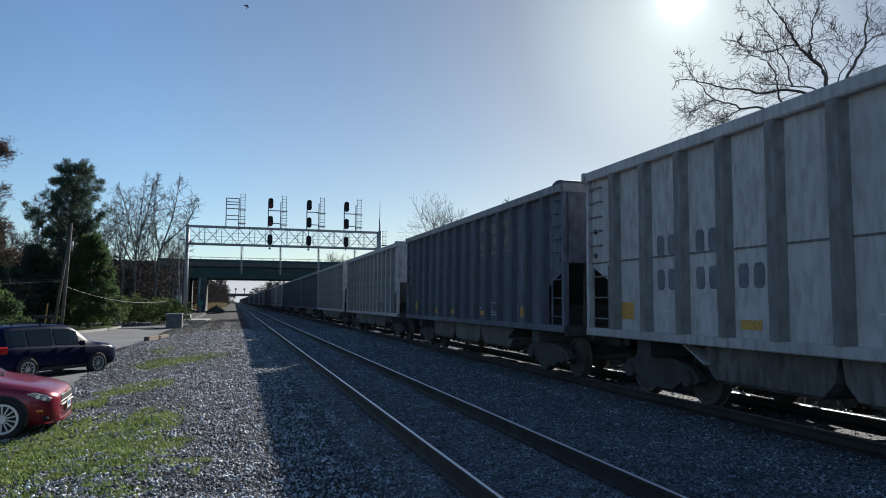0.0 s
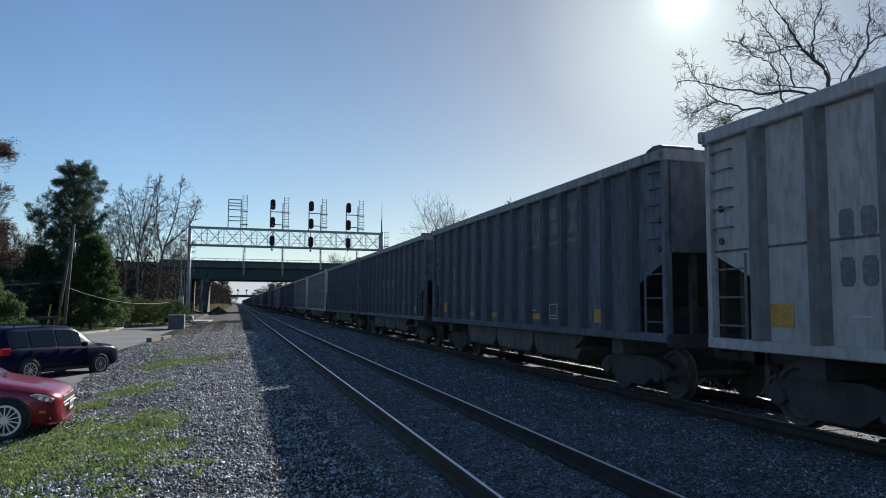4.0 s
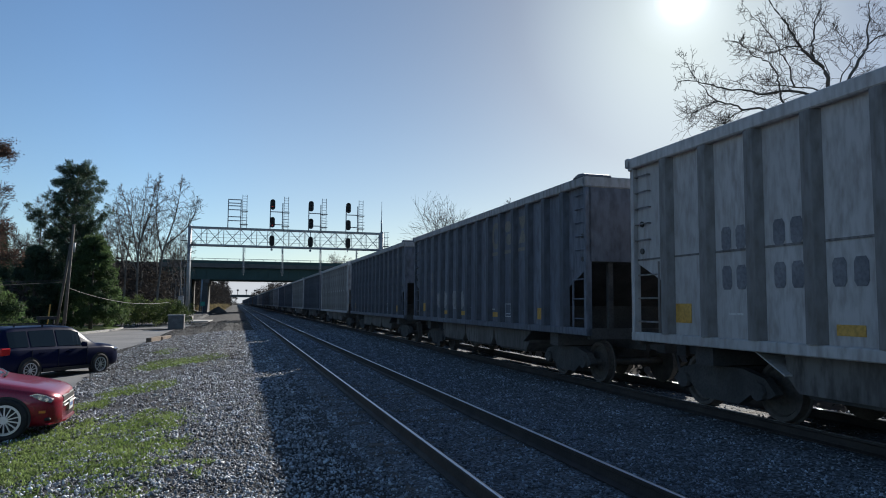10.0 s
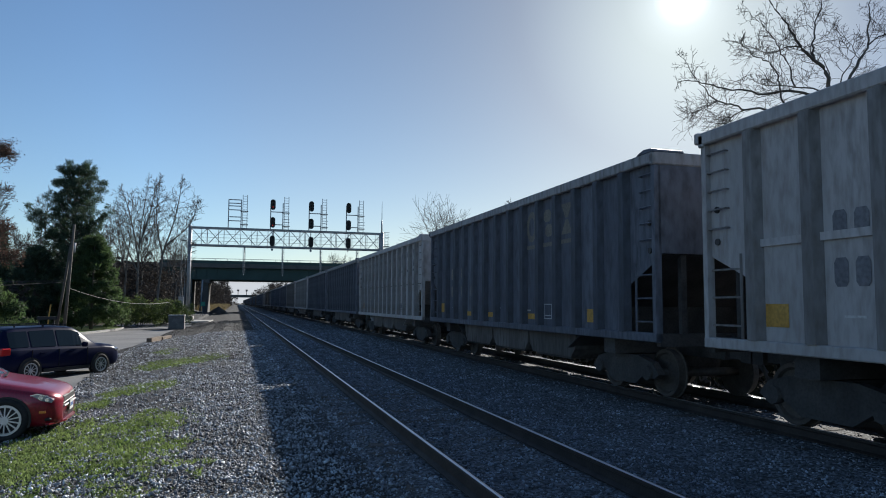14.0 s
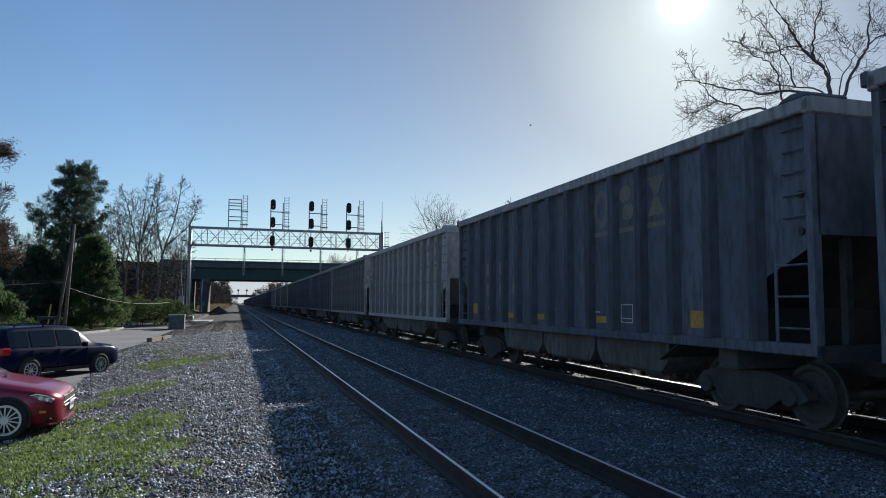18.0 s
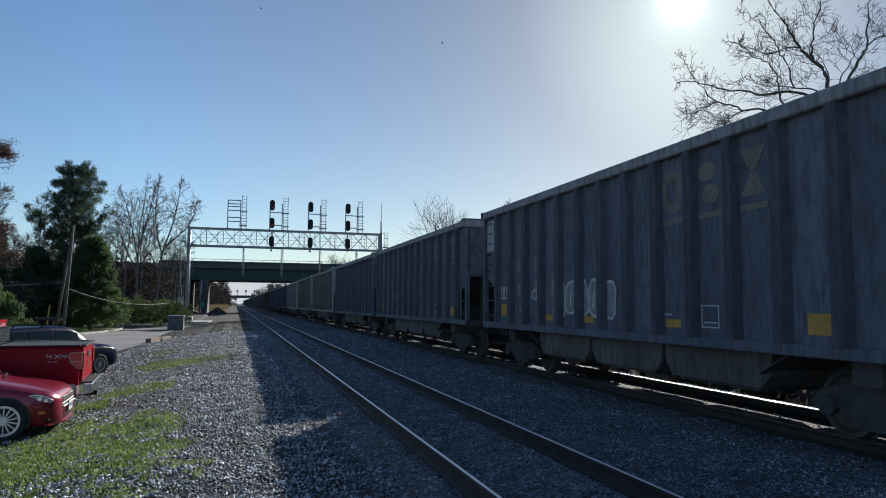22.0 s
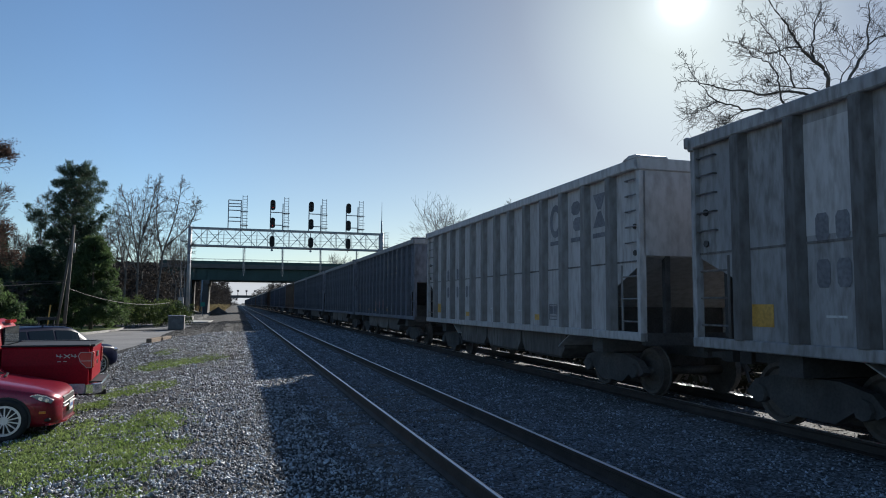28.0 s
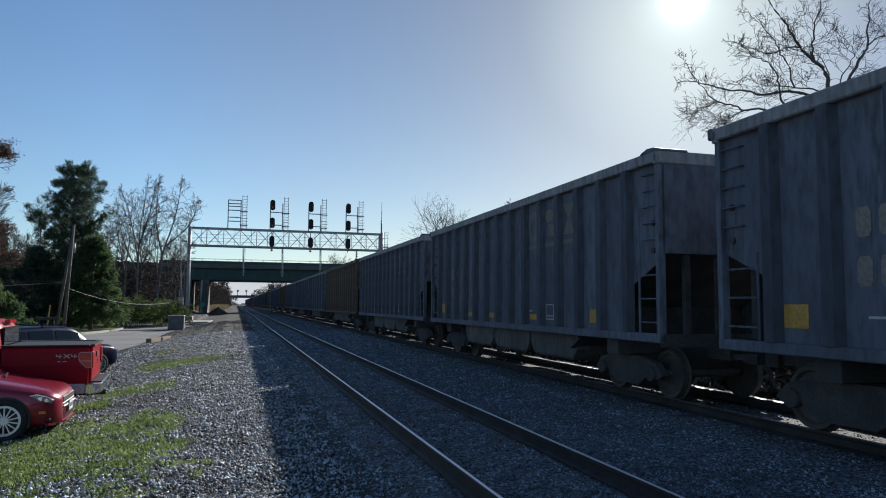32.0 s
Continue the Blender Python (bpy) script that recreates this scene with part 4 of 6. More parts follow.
spray(by_number[18], "graffiti", 5.3, 5.95, 1.75, 2.14, [P_dark], [P_white], 11, 0.3)
spray(by_number[19], "graffiti", 4.15, 4.85, 1.30, 1.80, [P_dark], [P_scrawl], 5, 0.35)
spray(by_number[19], "graffiti", 3.05, 3.6, 1.30, 1.80, [P_dark], [P_scrawl], 15, 0.3)
spray(by_number[19], "graffiti", 5.45, 6.2, 2.7, 3.65, [P_dark], [P_scrawl], 16, 0.4)
spray(by_number[20], "graffiti", -4.6, -3.1, 1.18, 1.85, *M_pair, 6)
spray(by_number[22], "graffiti", -4.2, 1.95, 1.17, 2.28, [P_red, P_blue, P_red], [P_blue, P_red, P_violet], 7, 0.62)
spray(by_number[24], "graffiti", -1.0, 1.8, 1.3, 1.9, [P_red], [P_ink], 9)
patch(by_number[18], 6.15, 6.98, 3.10, 3.95, P_light, "pale repainted end panel")
patch(by_number[22], 4.08, 4.9, 2.5, 3.9, P_light, "pale repainted panel")
patch(by_number[22], -1.9, -1.12, 2.5, 3.9, P_light, "pale repainted panel")

# ---- trees, brush and poles ----
M_bark = surf("grey_bark", (0.09, 0.08, 0.07), (0.19, 0.17, 0.15), 3.0, 0.9, 0, 0.4, 25.0, stretch=(1, 1, 0.3))
M_twig = surf("brown_twigs", (0.07, 0.055, 0.046), (0.115, 0.095, 0.08), 2.0, 0.9, 0, 0.0, 20.0)
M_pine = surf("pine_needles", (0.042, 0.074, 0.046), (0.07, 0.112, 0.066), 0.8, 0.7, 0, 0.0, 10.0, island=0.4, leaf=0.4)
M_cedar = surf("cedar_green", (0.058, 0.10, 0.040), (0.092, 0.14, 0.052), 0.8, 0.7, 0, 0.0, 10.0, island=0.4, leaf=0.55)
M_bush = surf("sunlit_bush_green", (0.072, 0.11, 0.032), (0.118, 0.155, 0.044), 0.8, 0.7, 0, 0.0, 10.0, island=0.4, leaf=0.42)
M_russet = surf("dry_russet_leaves", (0.068, 0.047, 0.040), (0.11, 0.070, 0.054), 0.8, 0.8, 0, 0.0, 10.0, island=0.4, leaf=0.55)
M_brush = surf("dead_brush", (0.046, 0.042, 0.040), (0.080, 0.071, 0.064), 0.5, 0.9, 0, 0.0, 8.0, island=0.4, leaf=0.15)
# bank thicket: the dark of its shaded side is put into the colour
M_thicket = surf("shade_dark_thicket", (0.022, 0.024, 0.016), (0.045, 0.047, 0.032), 0.5, 0.9, 0, 0.0, 8.0, island=0.4)
M_wood_pole = surf("weathered_pole_wood", (0.09, 0.078, 0.066), (0.155, 0.135, 0.115), 2.0, 0.9, 0, 0.3, 30.0, stretch=(1, 1, 0.2))
for m in (M_thicket, M_brush, M_dirt, M_russet):
    m.node_tree.nodes["Principled BSDF"].inputs["Specular IOR Level"].default_value = 0.05
M_box = surf("dark_grey_cabinet", (0.13, 0.13, 0.125), (0.21, 0.205, 0.195), 2.5, 0.8, 0, 0.15, 20.0)
M_case = surf("pale_grey_case_paint", (0.40, 0.40, 0.39), (0.52, 0.52, 0.51), 1.5, 0.6, 0, 0.05, 12.0)
M_straw = surf("dry_straw_grass", (0.17, 0.14, 0.075), (0.27, 0.22, 0.12), 0.6, 0.9, 0, 0.0, 9.0, island=0.4, leaf=0.4)
M_timber = surf("reddish_old_timber", (0.12, 0.085, 0.06), (0.20, 0.15, 0.11), 2.0, 0.9, 0, 0.4, 18.0, stretch=(1, 0.3, 1))
M_wire = plain("cable", (0.03, 0.03, 0.032), 0.6)


class Wood:
    """Grows tapered limbs and gathers them as bare arrays."""

    def __init__(self, seed):
        self.v, self.f, self.ends = [], [], []
        self.rng = random.Random(seed)

    def limb(self, pts, radii, n=5):
        first = len(self.v)
        for i, (p, r) in enumerate(zip(pts, radii)):
            d = (pts[min(i + 1, len(pts) - 1)] - pts[max(i - 1, 0)]).normalized()
            a = d.orthogonal().normalized()
            b = d.cross(a)
            for k in range(n):
                u = 2 * math.pi * k / n
                self.v.append(tuple(p + (a * math.cos(u) + b * math.sin(u)) * r))
        for i in range(len(pts) - 1):
            for k in range(n):
                m = (k + 1) % n
                self.f.append((first + i * n + k, first + i * n + m, first + (i + 1) * n + m, first + (i + 1) * n + k))

    def grow(self, p, d, length, r, depth, up=0.1, wander=0.25, kids=4, spread=0.75, min_r=0.006, start=0.3):
        rng = self.rng
        k = 5 if depth > 1 or wander > 0.5 else 3
        pts, radii = [p.copy()], [r]
        d = d.normalized()
        tip = max(r * 0.35, min_r * 0.7)
        for i in range(k):
            d = (d + Vector((rng.gauss(0, 1), rng.gauss(0, 1), rng.gauss(0, 1))) * wander / 2 + Vector((0, 0, up / 2))).normalized()
            p = p + d * (length / k)
            pts.append(p.copy())
            radii.append(r + (tip - r) * (i + 1) / k)
        self.limb(pts, radii, 6 if r > 0.08 else 4 if r > 0.02 else 3)
        if depth <= 0:
            self.ends.append(p.copy())
            return
        for j in range(kids):
            t = start + (1 - start) * (j + rng.random() * 0.8) / kids
            i = min(int(t * k), k - 1)
            q = pts[i].lerp(pts[i + 1], t * k - i)
            axis = (pts[i + 1] - pts[i]).normalized()
            side = Vector((rng.gauss(0, 1), rng.gauss(0, 1), rng.gauss(0, 1)))
            side = (side - axis * side.dot(axis)).normalized()
            nd = axis * (1 - spread * 0.55) + side * spread
            nr = max(min_r, radii[i] * rng.uniform(0.45, 0.65))
            self.grow(q, nd, length * rng.uniform(0.45, 0.72), nr, depth - 1, up, wander, kids, spread, min_r, start)
        self.grow(p, d, length * 0.5, tip, depth - 1, up, wander, max(2, kids - 1), spread, min_r, start)


def leaf_cloud(centres, per, radius, size, seed, flat=1.0, long=1.0, wide=0.5):
    """Many small leaf or needle-spray triangles about given centres."""
    rng = np.random.default_rng(seed)
    c = np.repeat(np.array([tuple(q) for q in centres]), per, 0)
    n = len(c)
    off = rng.normal(size=(n, 3))
    off /= np.linalg.norm(off, axis=1)[:, None]
    off *= (rng.random(n) ** 0.45)[:, None] * radius
    off[:, 2] *= flat
    c = c + off
    a, b = rng.normal(size=(n, 3)), rng.normal(size=(n, 3))
    a /= np.linalg.norm(a, axis=1)[:, None]
    b /= np.linalg.norm(b, axis=1)[:, None]
    s = size * rng.uniform(0.5, 1.3, (n, 1))
    v = np.stack([c - a * s * wide, c + a * s * wide, c + b * s * long], 1).reshape(-1, 3)
    f = np.arange(n * 3).reshape(-1, 3)
    return v.tolist(), f.tolist()


def bare_tree(name, at, tall, seed, label, depth=4, r=None, trunk_part=0.4, spread=0.7, kids=4, up=0.12, min_r=0.012, lean=(0, 0), group="bare trees"):
    t = thing(name, pose(*at), label, "tree", group)
    w = Wood(seed)
    rng = w.rng
    r = r or tall * 0.0095
    fork = tall * trunk_part
    base, top = Vector((0, 0, -0.3)), Vector((lean[0] * fork, lean[1] * fork, fork))
    w.limb([base, base.lerp(top, 0.06), base.lerp(top, 0.5), top], [r * 1.5, r * 1.1, r * 0.95, r * 0.8], 8)
    raw("trunk", w.v, w.f, M_bark, t)
    w.v, w.f = [], []
    for i in range(kids + 1):
        a = 2 * math.pi * (i + rng.random() * 0.6) / (kids + 1)
        d = Vector((math.cos(a) * spread, math.sin(a) * spread, 1.0))
        w.grow(base.lerp(top, 0.75 + 0.25 * rng.random()), d, tall * 0.36 * rng.uniform(0.8, 1.1), r * 0.55, depth - 1, up, 0.22, kids, spread, min_r)
    w.grow(top, Vector((lean[0], lean[1], 1)), tall * 0.34, r * 0.75, depth - 1, up, 0.18, kids, spread, min_r)
    raw("crown", w.v, w.f, M_twig, t)
    return t, w


def pine_tree():
    t = thing("pine_tree", pose(-12.85, 62.5, -0.7), "tall dark green pine tree with clumped crown", "tree")
    w = Wood(21)
    rng = w.rng
    w.limb([Vector((0, 0, -0.3)), Vector((0.05, 0, 6)), Vector((0.0, 0, 10)), Vector((0.45, 0, 13.4))], [0.34, 0.28, 0.18, 0.05], 8)
    raw("trunk", w.v, w.f, M_bark, t)
    w.v, w.f = [], []
    tips = []
    zs = (3.0, 6.4, 8.2, 9.4, 10.4, 11.2, 12.2, 13.2, 13.85)
    rs = (2.5, 2.2, 1.9, 2.35, 2.3, 2.25, 2.0, 1.35, 0.6)
    for i in range(150):
        z = 3.0 + 10.7 * (i + rng.random()) / 150
        a = i * 2.4 + rng.uniform(-0.5, 0.5)
        lump = 0.86 + 0.34 * noise.noise((math.cos(a) * 1.4, math.sin(a) * 1.4, z * 0.9))
        reach = float(np.interp(z, zs, rs)) * lump
        e = Vector((0.3 * (z - 6) / 8 + math.cos(a) * reach, math.sin(a) * reach, z))
        p = Vector((0, 0, max(2.2, z - 0.75 * reach)))
        w.limb([p, p.lerp(e, 0.5) + Vector((0, 0, -0.12)), e], [0.045, 0.03, 0.012], 4)
        for k in (1.0, 0.86, 0.66, 0.5):
            tips.append(p.lerp(e, k) + Vector((rng.gauss(0, 0.2), rng.gauss(0, 0.2), rng.gauss(0.05, 0.22))))
    for q in range(4):
        e = Vector((-2.9 - 0.12 * q, 0.4 * q - 0.6, 8.6 + 0.55 * q))
        w.limb([Vector((0, 0, 6.6 + 0.3 * q)), e], [0.06, 0.02], 4)
        tips += [Vector((0, 0, 6.6 + 0.3 * q)).lerp(e, rng.uniform(0.6, 1.02)) + Vector((rng.gauss(0, 0.22), rng.gauss(0, 0.3), rng.gauss(0, 0.2))) for _ in range(7)]
    raw("branchwork", w.v, w.f, M_bark, t)
    v, f = leaf_cloud(tips, 120, 0.33, 0.18, 5, 0.9, 1.1, 0.17)
    raw("crown", v, f, M_pine, t)


def stem_tree(name, at, stems, seed, label, twigs=16, r=0.15, group="bare trees", reach=2.6, wild=0.26, slim=0.62, slims=(), up=0.1, turn=0.55, fine=0.017, deep=0.12):
    """A tree of a few drawn stems (x, z in its own plane), with fine side branches rising from them."""
    t = thing(name, pose(*at), label, "tree", group)
    w = Wood(seed)
    rng = w.rng
    lines = []
    for k, line in enumerate(stems):
        side = rng.uniform(-deep, deep)
        pts = []
        knots = [Vector(q) for q in (line[0], *line, line[-1])]
        run, root = 0.0, 0.0
        if k and lines:
            near = min((p for done, _ in lines for p in done), key=lambda p: (p.x - line[0][0]) ** 2 + (p.z - line[0][1]) ** 2)
            root = near.y
            knots[0] = knots[1] = Vector((near.x, near.z))
        for q0, q1, q2, q3 in zip(knots, knots[1:], knots[2:], knots[3:]):
            for q in range(4):
                u = q / 4
                c = 0.5 * (2 * q1 + (q2 - q0) * u + (2 * q0 - 5 * q1 + 4 * q2 - q3) * u * u + (3 * q1 - q0 - 3 * q2 + q3) * u ** 3)
                pts.append(Vector((c.x + rng.gauss(0, 0.018), root + side * (run + u * (q2 - q1).length) + rng.gauss(0, 0.03), c.y)))
            run += (q2 - q1).length
        pts.append(Vector((line[-1][0], root + side * run, line[-1][1])))
        top = 0.6 if k == 0 else 0.12
        rr = r if k == 0 else r * (slims[k] if slims else slim)
        w.limb(pts, [rr * (1 + (top - 1) * i / (len(pts) - 1)) for i in range(len(pts))], 7)
        lines.append((pts, rr))
    raw("trunk", w.v, w.f, M_bark, t)
    w.v, w.f = [], []
    for k, (pts, rr) in enumerate(lines):
        if k == 0 and len(lines) > 1:
            continue
        for i in range(twigs):
            u = 0.2 + 0.78 * (i + rng.random()) / twigs
            s = min(u * (len(pts) - 1), len(pts) - 1.001)
            q = pts[int(s)].lerp(pts[int(s) + 1], s - int(s))
            axis = (pts[int(s) + 1] - pts[int(s)]).normalized()
            a = rng.uniform(0, 6.28)
            d = axis * 0.75 + Vector((math.cos(a), math.sin(a), 0)) * rng.uniform(0.4, 0.85)
            w.grow(q, d, reach * (1.15 - 1.0 * u) * rng.uniform(0.6, 1.15), max(fine * 1.4, rr * 0.30 * (1.1 - u)), 2, up, wild, 3, turn, fine, 0.25)
        w.grow(pts[-1], Vector((0, 0, 1)), reach * 0.16, fine, 1, 0.1, 0.2, 3, 0.5, fine)
    raw("crown", w.v, w.f, M_twig, t)
    return t, w


def cedar_tree(at, tall, wide, seed, material, label, dense=90):
    t = thing("evergreen_tree", pose(*at), label, "tree", "evergreens")
    rng = random.Random(seed)
    bm = B()
    tube(bm, (0, 0, -0.3), (0, 0, tall * 0.95), 0.16, 8, 0.02)
    part("trunk", bm, M_bark, t)
    tips = []
    n = int(tall * 26)
    for i in range(n):
        u = rng.random() ** 1.1
        z = 0.3 + u * (tall - 0.4)
        reach = wide * (1 - u) ** 0.75 * rng.uniform(0.5, 1.08) + 0.15
        a = rng.uniform(0, 6.28)
        tips.append(Vector((math.cos(a) * reach, math.sin(a) * reach, z + 0.1 * reach)))
    v, f = leaf_cloud(tips, dense * 2, 0.46, 0.26, seed, 0.7, 1.1, 0.17)
    raw("crown", v, f, material, t)
    return t


def bush(name, at, size, seed, material, label, n=60, per=70, leaf=0.16, group="bushes", kind=""):
    t = thing(name, pose(*at), label, "bush", group, kind)
    w = Wood(seed)
    rng = w.rng
    for i in range(7):
        e = Vector((rng.uniform(-0.7, 0.7) * size[0], rng.uniform(-0.7, 0.7) * size[1], size[2] * rng.uniform(0.5, 0.85)))
        w.limb([Vector((e.x * 0.2, e.y * 0.2, -0.2)), e * 0.6, e], [0.04, 0.025, 0.01], 4)
    raw("stems", w.v, w.f, M_bark, t)
    tips = [Vector((rng.uniform(-1, 1) * size[0], rng.uniform(-1, 1) * size[1], (0.12 + 0.8 * rng.random() ** 0.8) * size[2] * (0.75 + 0.5 * noise.noise((i * 0.37, seed, 0))))) for i in range(n)]
    v, f = leaf_cloud(tips, per, 0.5, leaf, seed, 0.7)
    raw("foliage", v, f, material, t)
    return t


def build_woods():
    pine_tree()
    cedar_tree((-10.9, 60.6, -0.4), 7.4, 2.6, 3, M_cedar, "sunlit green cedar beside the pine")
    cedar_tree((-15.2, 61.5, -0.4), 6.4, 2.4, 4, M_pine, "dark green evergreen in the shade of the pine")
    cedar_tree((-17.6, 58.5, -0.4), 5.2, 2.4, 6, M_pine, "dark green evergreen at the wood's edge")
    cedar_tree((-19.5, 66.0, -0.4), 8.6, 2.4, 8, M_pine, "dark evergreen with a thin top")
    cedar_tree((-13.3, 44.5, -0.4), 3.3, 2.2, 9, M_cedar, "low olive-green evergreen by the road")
    # a tree that still holds its dry leaves
    t, w = stem_tree("oak_tree", (-15.9, 45.5, -0.4), [[(0, -0.3), (0.3, 4.0)], [(0.2, 3.0), (1.6, 5.0), (3.0, 6.2)], [(0.3, 3.8), (1.8, 7.0), (3.0, 8.6)], [(0.3, 4.0), (1.2, 8.0), (2.0, 11.5)], [(0.2, 3.4), (1.8, 4.4), (3.6, 4.6)], [(0.3, 4.0), (-0.6, 8.0), (-0.4, 12.0)], [(1.6, 7.0), (2.2, 9.6), (2.8, 10.6)]], 31, "oak with clinging russet dry leaves", 15, 0.24, "", 2.0)
    rng = random.Random(5)
    tips = [p for p in w.ends if rng.random() < (0.4 if p.z < 7.2 else 0.75 if (p.z > 9.3 and p.x < 3.2) else 0.06)]
    v, f = leaf_cloud(tips, 20, 0.30, 0.085, 12)
    raw("dry_leaves", v, f, M_russet, t)
    # bare trees of the left-hand wood
    lab = "tall bare deciduous tree with grey bark"
    made = [stem_tree("bare_tree", (-10.08, 80.0, -0.1), [[(0, -0.3), (0.0, 6.4)], [(0, 6.2), (0.1, 10.0), (0.7, 15.2)], [(-0.1, 6.3), (-1.0, 11.0), (-2.0, 13.9)], [(0.05, 7.6), (1.0, 11.6), (1.4, 14.8)], [(0, 4.6), (-1.5, 8.6), (-2.2, 12.2)]], 41, lab, 20, wild=0.42, up=0.06, turn=0.75)[0],
            stem_tree("bare_tree", (-8.3, 80.4, -0.1), [[(0, -0.3), (0.5, 7.1)], [(0.5, 7.0), (-0.2, 10.6), (0.0, 15.2)], [(0.5, 7.0), (1.8, 11.6), (2.3, 15.2)], [(0.9, 7.6), (3.2, 10.4), (3.9, 13.0)]], 42, lab, 20, wild=0.42, up=0.06, turn=0.75)[0],
            stem_tree("bare_tree", (-11.6, 81.5, -0.1), [[(0, -0.3), (0.25, 6.0)], [(0.25, 5.8), (0.5, 9.0), (0.6, 12.8)], [(0.2, 5.2), (-0.7, 9.0), (-1.2, 11.6)]], 43, lab, 12, 0.13, wild=0.42, up=0.06, turn=0.75)[0],
            stem_tree("bare_tree", (-6.8, 84.5, -0.1), [[(0, -0.3), (0.2, 4.0)], [(0.2, 3.8), (0.9, 6.5), (1.6, 8.8)], [(0.2, 3.6), (-0.5, 6.5), (-0.4, 9.2)]], 44, "slim bare young tree", 12, 0.09, reach=1.9)[0]]
    rng = random.Random(77)
    spots = [(rng.uniform(-44, -9.5), rng.uniform(90, 128)) for _ in range(32)] + [(-22, 70), (-26, 62), (-18.5, 74), (-24, 80), (-21, 56), (-28, 52), (-7.5, 112), (-9, 124), (-13.5, 88), (-16, 84), (-14.4, 79), (-9.5, 95)]
    for i, (x, y) in enumerate(spots):
        c = copy_thing(made[2 + i % 2], pose(x, y, height(x, y) - 0.1, 0, 0, rng.uniform(0, 360)))
        k = rng.uniform(0.8, 1.05) * (1.0 if i % 2 == 0 else 1.35)
        c.scale = (k, k, k)
    # right-hand trees, seen over the train
    bare_tree("bare_tree", (31.0, 104.5, 2.0), 18.5, 51, "bare round-crowned tree behind the train", 4, 0.24, 0.30, 0.62, 4, 0.1, 0.02)
    bare_tree("bare_tree", (27.5, 196.0, 2.0), 15.0, 53, "bare tree beyond the bridge", 4, 0.2, 0.3, 0.6, 4, 0.12, 0.03)
    # woods along the line past the bridge
    rng = random.Random(78)
    far = [bare_tree("bare_tree", (-9.0 - 4 * i, 176.0 + 9 * i, -0.2), 12.0, 61 + i, "bare tree in the wood along the line", 3, None, 0.25, 0.55, 4, 0.1, 0.03)[0] for i in range(2)]
    for i in range(34):
        side = -1 if i % 2 else 1
        y = 180 + 12.0 * i + rng.uniform(-4, 4)
        x = rng.uniform(-17, -9) if side < 0 else rng.uniform(19, 32)
        c = copy_thing(far[i % 2], pose(x, y, -0.2, 0, 0, rng.uniform(0, 360)))
        k = rng.uniform(0.7, 1.1)
        c.scale = (k, k, k)
    tips = [(rng.uniform(-26, -7.5), 172 + 460 * rng.random() ** 1.8, rng.uniform(0, 9.0)) for _ in range(1150)] + [(rng.uniform(12.5, 44), rng.uniform(240, 640), rng.uniform(0, 11)) for _ in range(900)] + [(rng.uniform(-22, -4.0), rng.uniform(260, 600), rng.uniform(0, 11)) for _ in range(700)]
    for _ in range(800):
        x = rng.uniform(-60, 80)
        if not 0.5 < x < 11.5:
            tips.append((x, rng.uniform(632, 665), rng.uniform(0, 7.0)))
    v, f = leaf_cloud(tips, 50, 1.6, 0.5, 91)
    tagged(raw("far_brush", v, f, M_brush), "brown leafless thicket along the line", "woods", kind="stuff")
    tips = [(rng.uniform(-13, -3.2), rng.uniform(166, 340), rng.random() * 0.9) for _ in range(420)]
    v, f = leaf_cloud(tips, 40, 1.0, 0.4, 96, 0.6, 1.2, 0.2)
    tagged(raw("dry_grass", v, f, M_straw), "tall straw-coloured dry grass beside the line", "grass", kind="stuff")
    # understorey of the near wood and the bank beyond the train
    tips = [(rng.uniform(-60, -9.0), rng.uniform(84, 132), rng.random() ** 1.1 * 6.6) for _ in range(1700)]
    tips += [(rng.uniform(-40, -14), rng.uniform(62, 84), rng.random() * 3.2) for _ in range(420)]
    tips += [(rng.uniform(-34, -15), rng.uniform(44, 60), rng.random() * 2.4) for _ in range(200)]
    v, f = leaf_cloud(tips, 60, 0.95, 0.34, 92)
    tagged(raw("undergrowth", v, f, M_brush), "dense brown winter undergrowth below the trees", "undergrowth", kind="stuff")
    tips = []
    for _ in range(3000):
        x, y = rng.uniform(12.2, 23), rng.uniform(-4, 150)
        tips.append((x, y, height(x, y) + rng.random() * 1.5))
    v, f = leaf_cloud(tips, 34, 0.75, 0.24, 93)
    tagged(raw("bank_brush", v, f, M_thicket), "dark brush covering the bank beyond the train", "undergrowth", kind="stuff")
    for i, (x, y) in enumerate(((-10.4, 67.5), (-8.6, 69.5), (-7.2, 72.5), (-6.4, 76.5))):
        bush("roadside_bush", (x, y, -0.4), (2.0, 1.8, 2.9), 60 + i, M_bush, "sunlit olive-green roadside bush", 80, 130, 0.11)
    tips = [(rng.uniform(-24, -15.5), rng.uniform(46, 56), rng.random() * 0.8 - 0.4) for _ in range(160)]
    v, f = leaf_cloud(tips, 50, 0.5, 0.14, 95)
    tagged(raw("verge_growth", v, f, M_bush), "low green growth on the verge", "undergrowth", kind="stuff")
